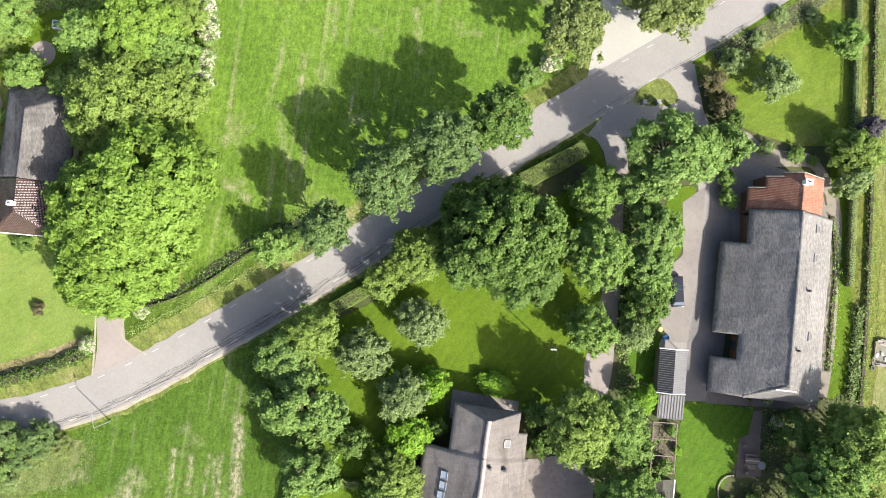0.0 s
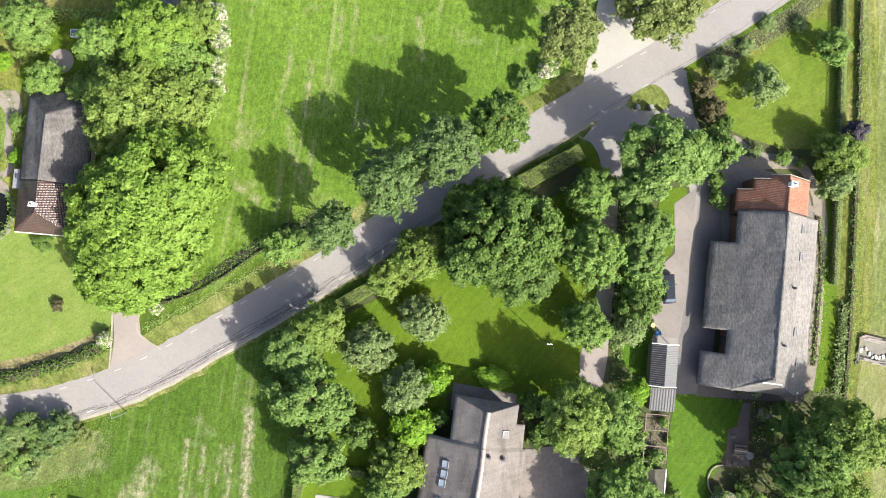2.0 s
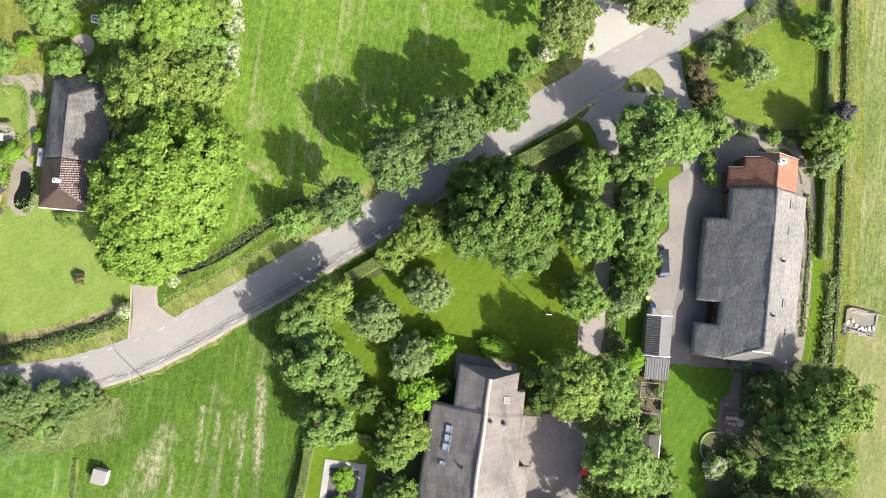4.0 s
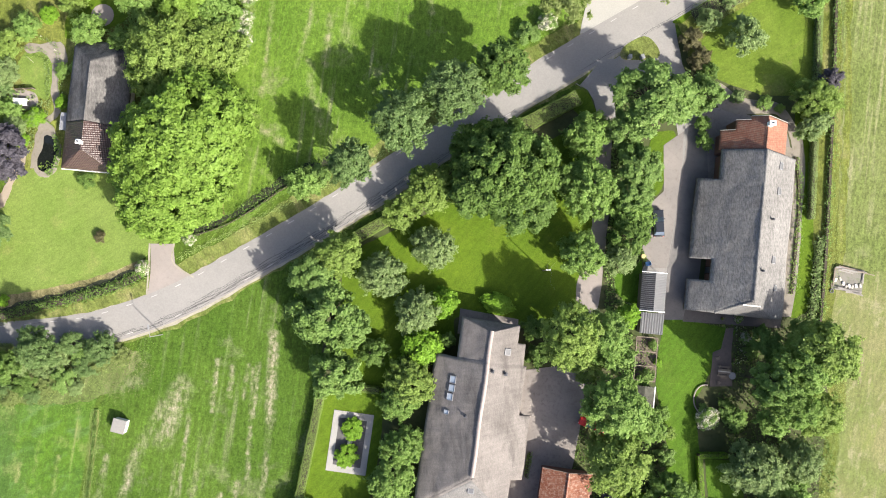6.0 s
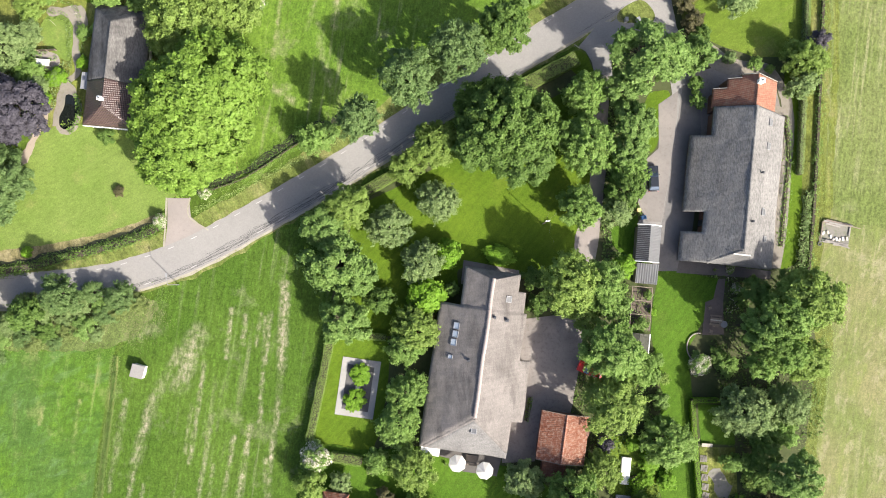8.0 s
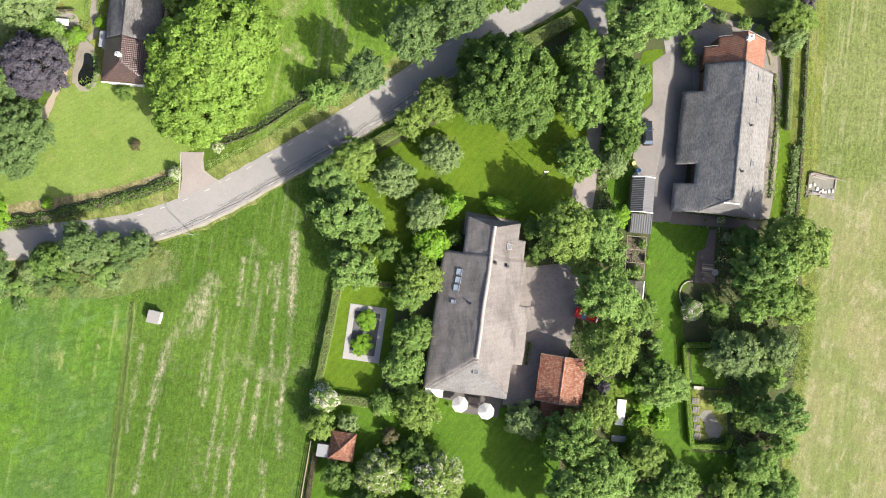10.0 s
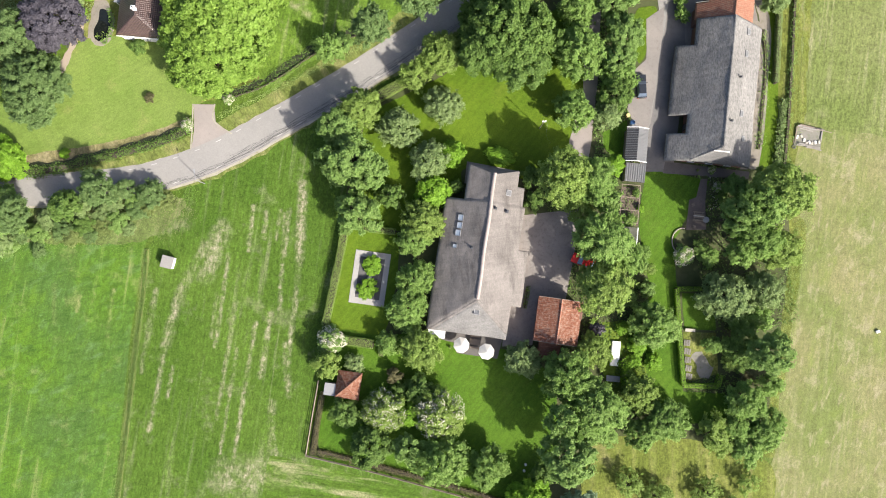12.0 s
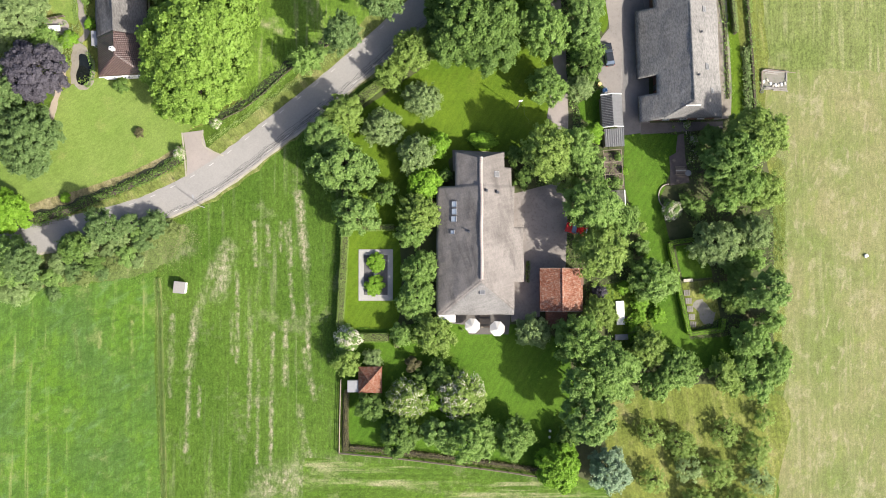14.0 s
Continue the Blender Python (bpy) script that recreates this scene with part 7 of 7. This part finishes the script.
for k in range(14):
    a0, a1 = k * math.tau / 14, (k + 1) * math.tau / 14
    tube(bm, (0.27 * math.cos(a0), 0.27 * math.sin(a0), 0.11), (0.27 * math.cos(a1), 0.27 * math.sin(a1), 0.11), 0.11, 0.11, 6)
part("tread", bm, CRACK, tyre)


# ---- fence round the south garden ----
def fence(pts, label, high=1.0, gap=2.2):
    line = spline(pts, 0.5)
    ob = thing("fence", line[0][0], line[0][1], 0, 0, label, "fence")
    run, posts = 0.0, [line[0]]
    for a, b in zip(line, line[1:]):
        run += math.hypot(b[0] - a[0], b[1] - a[1])
        if run >= gap:
            posts.append(b)
            run = 0.0
    o = Vector((*line[0], 0))
    for x, y in posts:
        part("post", box(bmesh.new(), x - o.x - 0.07, x - o.x + 0.07, y - o.y - 0.07, y - o.y + 0.07, -0.1, high, 0.015), WOOD, ob)
    for a, b in zip(posts, posts[1:]):
        for z in (0.3, 0.62, 0.92):
            part("rail", tube(bmesh.new(), Vector((*a, z)) - o, Vector((*b, z)) - o, 0.07, 0.07, 4), WOOD, ob)
    return ob


fence(pairs(-22.62, -52.73, -23.76, -59.51, -24.70, -65.58), "weathered wooden garden fence beside the field")
fence(pairs(-24.70, -65.58, -14.89, -67.92, -5.01, -70.57, 2.89, -72.74, 11.26, -75.28), "weathered wooden fence behind the south garden")

# pond, patio and small things of the cottage garden
pond_mat, pt, pb = material("pond_water", 0.05, 0.5)
pb.inputs[0].default_value = (0.008, 0.010, 0.009, 1)
zone("pond_rim", pairs(-62.08, 12.90, -60.63, 12.91, -59.41, 11.05, -59.62, 7.71, -61.07, 6.03, -63.05, 6.73, -63.28, 9.07, -62.44, 10.85), 0.12, GRAVEL, "pale stone rim of the garden pond", "pond rim", 0.35)
water = zone("water", pairs(-61.93, 12.46, -60.90, 12.42, -59.86, 10.80, -60.28, 8.23, -61.39, 6.81, -62.58, 7.18, -62.89, 8.91, -62.06, 10.58), 0.13, pond_mat, "still black water of the garden pond", "pond", 0.1)
tufts("pond_plants", pairs(-60.2, 12.6, -59.6, 10.6, -59.9, 8.0, -61.2, 6.4), 0.9, 260, 0.26, "ash", "green marginal plants round the pond", 0.6)
for off, leaf, count, label in ((1.0, "ash", 420, "fresh green plants beside the gravel path"), (-1.0, "grey", 420, "grey-green plants beside the gravel path"), (0.95, "petal", 40, "small pale blooms beside the gravel path")):
    tufts("bed_plants", offset(spline(pairs(-65.6, 27.4, -61.8, 26.6, -60.7, 23.4, -60.5, 19.5, -60.2, 16.8), 0.8), off), 0.8, count, 0.15, leaf, label, 0.45)
tufts("bed_plants", pairs(-65.2, 25.2, -62.8, 25.0, -60.9, 23.6), 0.6, 160, 0.15, "gold", "yellow-green plants at the gravel edge", 0.4)
tufts("pond_plants", pairs(-62.6, 8.0, -61.6, 7.3, -61.0, 8.4), 0.8, 50, 0.22, "gold", "yellow-green water plants in the pond", 0.3)
PATIO = (-53.28, 31.70)
zone("patio", [(PATIO[0] + 1.8 * math.cos(k * math.tau / 14), PATIO[1] + 1.8 * math.sin(k * math.tau / 14)) for k in range(14)], 0.08, BRICKPAVE, "round brown paved patio", "patio", 0.03)
white_table = thing("garden_table", -65.67, 17.70, 0.07, -4, "long white garden table beside the pond path", "table")
part("tabletop", box(bmesh.new(), -1.3, 1.3, -0.55, 0.55, 0.68, 0.75, 0.02), WHITE, white_table)
for x in (-1.1, 1.1):
    for y in (-0.4, 0.4):
        part("leg", box(bmesh.new(), x - 0.04, x + 0.04, y - 0.04, y + 0.04, 0, 0.68, 0.01), WHITE, white_table)
zone("patio_small", pairs(-67.27, 19.54, -63.58, 19.24, -63.48, 16.69, -67.35, 17.23), 0.072, BRICKPAVE, "small brick patio under the white table", "patio", 0.08)
coldframe = thing("cold_frame", -50.75, 35.53, 0.06, -5, "white-framed glass cold frame on the back lawn", "cold frame")
part("glass", box(bmesh.new(), -0.95, 0.95, -0.5, 0.5, 0.6, 0.64), GLASS, coldframe)
for x0, x1, y0, y1 in ((-1, 1, -0.56, -0.48), (-1, 1, 0.48, 0.56), (-1.02, -0.94, -0.5, 0.5), (0.94, 1.02, -0.5, 0.5)):
    part("side", box(bmesh.new(), x0, x1, y0, y1, 0, 0.68, 0.01), WHITE, coldframe)
for u in (-2.6, -0.2, 2.2):
    wnd = new("window")
    wnd.parent = cottage
    wnd.matrix_local = pose(u, -2.33, 1.45)
    bm = bmesh.new()
    for x0, x1, z0, z1 in ((-0.65, 0.65, -0.6, -0.5), (-0.65, 0.65, 0.5, 0.6), (-0.65, -0.55, -0.5, 0.5), (0.55, 0.65, -0.5, 0.5), (-0.04, 0.04, -0.5, 0.5)):
        box(bm, x0, x1, -0.06, 0.04, z0, z1, 0.008)
    part("frame", bm, WHITE, wnd)
    part("pane", box(bmesh.new(), -0.55, 0.55, -0.02, 0.02, -0.5, 0.5), GLASS, wnd)
part("porch_roof", box(bmesh.new(), -5.75, -4.15, 3.2, 5.9, 2.1, 2.22, 0.02), ZINC, cottage, "grey flat porch roof")
for y in (3.4, 5.7):
    part("porch_post", box(bmesh.new(), -5.62, -5.52, y - 0.05, y + 0.05, 0, 2.1, 0.01), WHITE, cottage)
part("gutter", tube(bmesh.new(), (-4.3, -2.85, 2.85), (4.5, -2.85, 2.85), 0.07, 0.07, 6), WHITE, cottage, "white gutter")
part("gutter", tube(bmesh.new(), (-4.35, -2.8, 2.7), (-4.4, 6, 2.7), 0.04, 0.04, 6), ZINC, cottage, "zinc gutter")

# kitchen garden
zone("kitchen_gravel", pairs(43.1, -48.0, 44.3, -47.9, 45.6, -49.3, 46.6, -51.0, 45.2, -52.2, 43.4, -51.8, 42.6, -50.4), 0.08, GRAVEL_GREY, "grey worn gravel patch in the kitchen garden", "gravel", 0.9)
bench = thing("garden_bench", 42.1, -43.95, 0.06, -4, "pale weathered wooden bench in the kitchen garden", "bench")
for k in range(4):
    part("seat_board", box(bmesh.new(), -0.85, 0.85, -0.26 + k * 0.135, -0.14 + k * 0.135, 0.40, 0.44, 0.006), PALE_WOOD, bench)
for x in (-0.7, 0.7):
    part("leg", box(bmesh.new(), x - 0.05, x + 0.05, -0.24, 0.26, 0, 0.40, 0.008), PALE_WOOD, bench)


def pallet(x, y, turn):
    ob = thing("pallet", x, y, 0.05, turn, "pale wooden pallet lying in the kitchen garden", "pallet", "pallets in the kitchen garden")
    for k in range(6):
        part("slat", box(bmesh.new(), -0.55, 0.55, -0.5 + k * 0.18, -0.4 + k * 0.18, 0.1, 0.13, 0.005), OLD_BOARD, ob)
    for x0 in (-0.5, 0, 0.42):
        part("runner", box(bmesh.new(), x0, x0 + 0.09, -0.5, 0.5, 0, 0.1, 0.005), OLD_BOARD, ob)
    return ob


pallet(41.62, -46.16, -5)
pallet(41.68, -47.66, -8)
pallet(41.74, -49.14, -10)
pallet(41.80, -50.62, -9)
pallet(41.86, -52.00, -12)
tub = thing("pool_cover", 28.99, -48.01, 0, -6, "small white-covered plunge pool among shrubs", "pool")
part("rim", box(bmesh.new(), -0.75, 0.75, -2.15, 2.15, 0, 0.5, 0.05), WHITE, tub)
part("cover", box(bmesh.new(), -0.65, 0.65, -2.05, 2.05, 0.5, 0.56, 0.02), CANVAS, tub)
step = thing("garden_bench", 28.56, -52.38, 0, -6, "grey stone bench beside the plunge pool", "bench")
part("seat", box(bmesh.new(), -1.2, 1.2, -0.5, 0.5, 0.3, 0.42, 0.02), ZINC, step)
for x in (-1.0, 1.0):
    part("leg", box(bmesh.new(), x - 0.1, x + 0.1, -0.4, 0.4, 0, 0.3, 0.01), ZINC, step)

# terrace of the long farmhouse
round_table = thing("round_table", 44.98, -24.64, 0.08, 0, "round pale garden table on the shaded terrace", "table")
part("tabletop", tube(bmesh.new(), (0, 0, 0.7), (0, 0, 0.75), 0.55, 0.55, 20), ZINC, round_table)
part("stem", tube(bmesh.new(), (0, 0, 0), (0, 0, 0.7), 0.06, 0.05, 8), DARK_METAL, round_table)
ring = thing("bed_ring", 41.05, -28.38, 0.05, 0, "pale curved edging of a round flower bed", "bed edging")
bm = bmesh.new()
for k in range(16):
    a0, a1 = radians(80 + k * 11), radians(80 + (k + 1) * 11)
    tube(bm, (1.9 * math.cos(a0), 2.3 * math.sin(a0), 0.2), (1.9 * math.cos(a1), 2.3 * math.sin(a1), 0.2), 0.1, 0.1, 5)
part("edging", bm, RIDGE, ring)
picnic = thing("picnic_table", 43.75, -24.0, 0.085, -6, "grey weathered wooden picnic table on the shaded terrace", "table")
for k in range(5):
    part("table_board", box(bmesh.new(), -0.95, 0.95, -0.38 + k * 0.155, -0.24 + k * 0.155, 0.71, 0.75, 0.006), PALE_WOOD if k == 2 else WOOD, picnic)
for y in (-0.82, 0.58):
    for k in range(2):
        part("seat_board", box(bmesh.new(), -0.95, 0.95, y + k * 0.125, y + 0.115 + k * 0.125, 0.42, 0.46, 0.006), WOOD, picnic)
for x in (-0.7, 0.7):
    part("cross_rail", box(bmesh.new(), x - 0.04, x + 0.04, -0.8, 0.8, 0.34, 0.42, 0.006), WOOD, picnic)
    part("top_rail", box(bmesh.new(), x - 0.04, x + 0.04, -0.36, 0.36, 0.64, 0.71, 0.006), WOOD, picnic)
    for side in (-1, 1):
        part("leg", tube(bmesh.new(), (x, side * 0.68, 0), (x, side * 0.26, 0.7), 0.05, 0.05, 4), WOOD, picnic)
for x, y, turn in ((42.9, -22.0, 20), (43.0, -25.8, 160)):
    chair = thing("garden_chair", x, y, 0.085, turn, "dark slatted garden chair on the terrace", "chair", "chairs on the terrace")
    for k in range(5):
        part("slat", box(bmesh.new(), -0.25, 0.25, -0.24 + k * 0.1, -0.16 + k * 0.1, 0.42, 0.45, 0.005), WOOD, chair)
    part("backrest", box(bmesh.new(), -0.25, 0.25, 0.24, 0.28, 0.45, 0.9, 0.01), WOOD, chair)
    for lx in (-0.22, 0.22):
        for ly in (-0.2, 0.24):
            part("leg", box(bmesh.new(), lx - 0.02, lx + 0.02, ly - 0.02, ly + 0.02, 0, 0.42), WOOD, chair)
bucket = thing("water_butt", 31.47, -6.23, 0.05, 0, "pale yellow barrel beside the drive", "barrel")
part("barrel", tube(bmesh.new(), (0, 0, 0), (0, 0, 0.85), 0.3, 0.34, 14), YELLOW := plain("yellow_plastic", (0.50, 0.40, 0.18), 0.5), bucket)
part("lid", tube(bmesh.new(), (0, 0, 0.85), (0, 0, 0.9), 0.35, 0.33, 14), YELLOW, bucket)
bluebin = thing("crate", 32.37, -7.40, 0.05, 10, "light blue crate beside the carport", "crate")
BLUE = plain("blue_plastic", (0.25, 0.45, 0.70), 0.5)
for x0, x1, y0, y1, z0, z1 in ((-0.4, 0.4, -0.3, 0.3, 0, 0.05), (-0.4, 0.4, -0.3, -0.26, 0.05, 0.5), (-0.4, 0.4, 0.26, 0.3, 0.05, 0.5), (-0.4, -0.36, -0.26, 0.26, 0.05, 0.5), (0.36, 0.4, -0.26, 0.26, 0.05, 0.5)):
    part("panel", box(bmesh.new(), x0, x1, y0, y1, z0, z1), BLUE, bluebin)
lone = thing("sack", 75.12, -44.16, 0.04, 20, "white sack lying in the cut hay field", "sack")
part("bag", box(bmesh.new(), -0.36, 0.36, -0.27, 0.27, 0, 0.35, 0.13), CANVAS, lone, "", True)
tool_shed = thing("tool_shed", -38.06, 38.64, 0, -8, "grey-roofed shed behind the cottage trees", "shed")
block(tool_shed, 3.4, 5.0, 2.2, 3.0, WOOD)
gable(tool_shed, 3.4, 5.0, 2.25, 3.1, ZINC, ZINC, 0.2, 0.06)
for k, (bx, by, mat, words) in enumerate(((29.74, 25.06, ZINC, "grey-blue wheelie bin at the drive mouth"), (31.71, 25.07, ZINC, "grey wheelie bin at the drive mouth"), (33.67, 24.44, DARK_METAL, "dark wheelie bin at the drive mouth"))):
    wheelie = thing("wheelie_bin", bx, by, 0.1, 20 * k, words, "bin", "bins at the drive mouth")
    part("body", box(bmesh.new(), -0.26, 0.26, -0.32, 0.32, 0.04, 0.95, 0.04), mat, wheelie)
    part("lid", box(bmesh.new(), -0.28, 0.28, -0.34, 0.36, 0.95, 1.03, 0.03), mat, wheelie)
    for sx in (-0.24, 0.24):
        part("wheel", tube(bmesh.new(), (sx - 0.03, 0.3, 0.1), (sx + 0.03, 0.3, 0.1), 0.1, 0.1, 10), CRACK, wheelie)


# ---- small things about the gardens ----
kerb = part("kerb", ribbon(bmesh.new(), spline(pairs(38.76, 11.96, 37.97, 6.71, 36.51, -2.45, 35.55, -7.64), 0.8), 0.06, 0.06, -0.2, 0.095), SAND)
tagged(kerb, "pale concrete kerb dividing the farm drive", "kerb", "", "structure")

for edge_line, words in (((-45.2, -4.3, -45.3, -8.8, -45.5, -12.4), "pale brick edging of the cottage drive"), ((-41.4, -4.3, -41.5, -7.3, -38.3, -9.6), "pale brick edging at the drive bend")):
    edging = part("edging", ribbon(bmesh.new(), spline(pairs(*edge_line), 0.6), 0.11, 0.11, -0.2, 0.1), SHOULDER)
    tagged(edging, words, "edging", "", "structure")

sign_post = thing("name_board", 21.64, 20.49, 0.05, -32, "small grey board on two posts at the hedge end", "sign")
for x in (-0.45, 0.45):
    part("post", tube(bmesh.new(), (x, 0, 0), (x, 0, 1.15), 0.04, 0.04, 8), WOOD, sign_post)
part("board", box(bmesh.new(), -0.55, 0.55, -0.02, 0.02, 0.75, 1.1, 0.01), PALE_WOOD, sign_post)


def ornament(x, y, high):
    """A small turned garden ornament: foot, bulb and cap."""
    ob = thing("garden_ornament", x, y, 0.05, 0, "small white stone ornament at the lawn edge", "ornament", "ornaments at the lawn edge")
    bm = bmesh.new()
    for z0, z1, r0, r1 in ((0, 0.12, 0.22, 0.18), (0.12, 0.4, 0.10, 0.22), (0.4, 0.7, 0.22, 0.08)):
        tube(bm, (0, 0, z0 * high), (0, 0, z1 * high), r0, r1, 12)
    part("body", bm, RENDER, ob)


ornament(13.30, -67.19, 1.0)
ornament(13.04, -68.25, 0.8)


def cane(x, y, turn, length):
    ob = thing("cane", x, y, 0.075, turn, "thin pale cane lying on the grass", "cane", "canes in the cottage garden")
    part("stick", tube(bmesh.new(), (-length / 2, 0, 0.03), (length / 2, 0, 0.03), 0.03, 0.02, 6), PALE_WOOD, ob)


cane(-62.27, 30.60, -30, 1.4)
cane(-64.44, 24.57, -42, 1.6)

screen = thing("timber_screen", -64.96, 19.74, 0.04, 3, "low dark timber screen behind the garden table", "screen")
for x in (-1.4, 0, 1.4):
    part("post", box(bmesh.new(), x - 0.05, x + 0.05, -0.05, 0.05, 0, 0.95), WOOD, screen)
for z in (0.1, 0.38, 0.66):
    part("board", box(bmesh.new(), -1.5, 1.5, 0.05, 0.08, z, z + 0.24, 0.008), BARK, screen)


def plant_pot(x, y, r):
    ob = thing("plant_pot", x, y, 0.06, 0, "round clay pot with a small green plant", "plant pot", "pots about the farmhouse")
    part("pot", tube(bmesh.new(), (0, 0, 0), (0, 0, r * 1.6), r * 0.75, r, 14), BRICK, ob)
    a = RNG.normal(size=(60, 3)) * np.array([r * 0.6, r * 0.6, r * 0.35]) + np.array([0, 0, r * 2.0])
    foliage = meshed("plant", sprays("plant", a, RNG.normal(size=(60, 3)) + np.array([0, 0, 1.5]), 0.14), LEAF["ash"], ob, "small green plant")
    foliage["kind"] = "stuff"


for px, py, pr in ((43.75, -15.88, 0.22), (43.90, -16.94, 0.18), (45.65, -22.25, 0.25), (11.07, -48.66, 0.22), (0.24, -46.99, 0.22), (12.06, -32.75, 0.25)):
    plant_pot(px, py, pr)
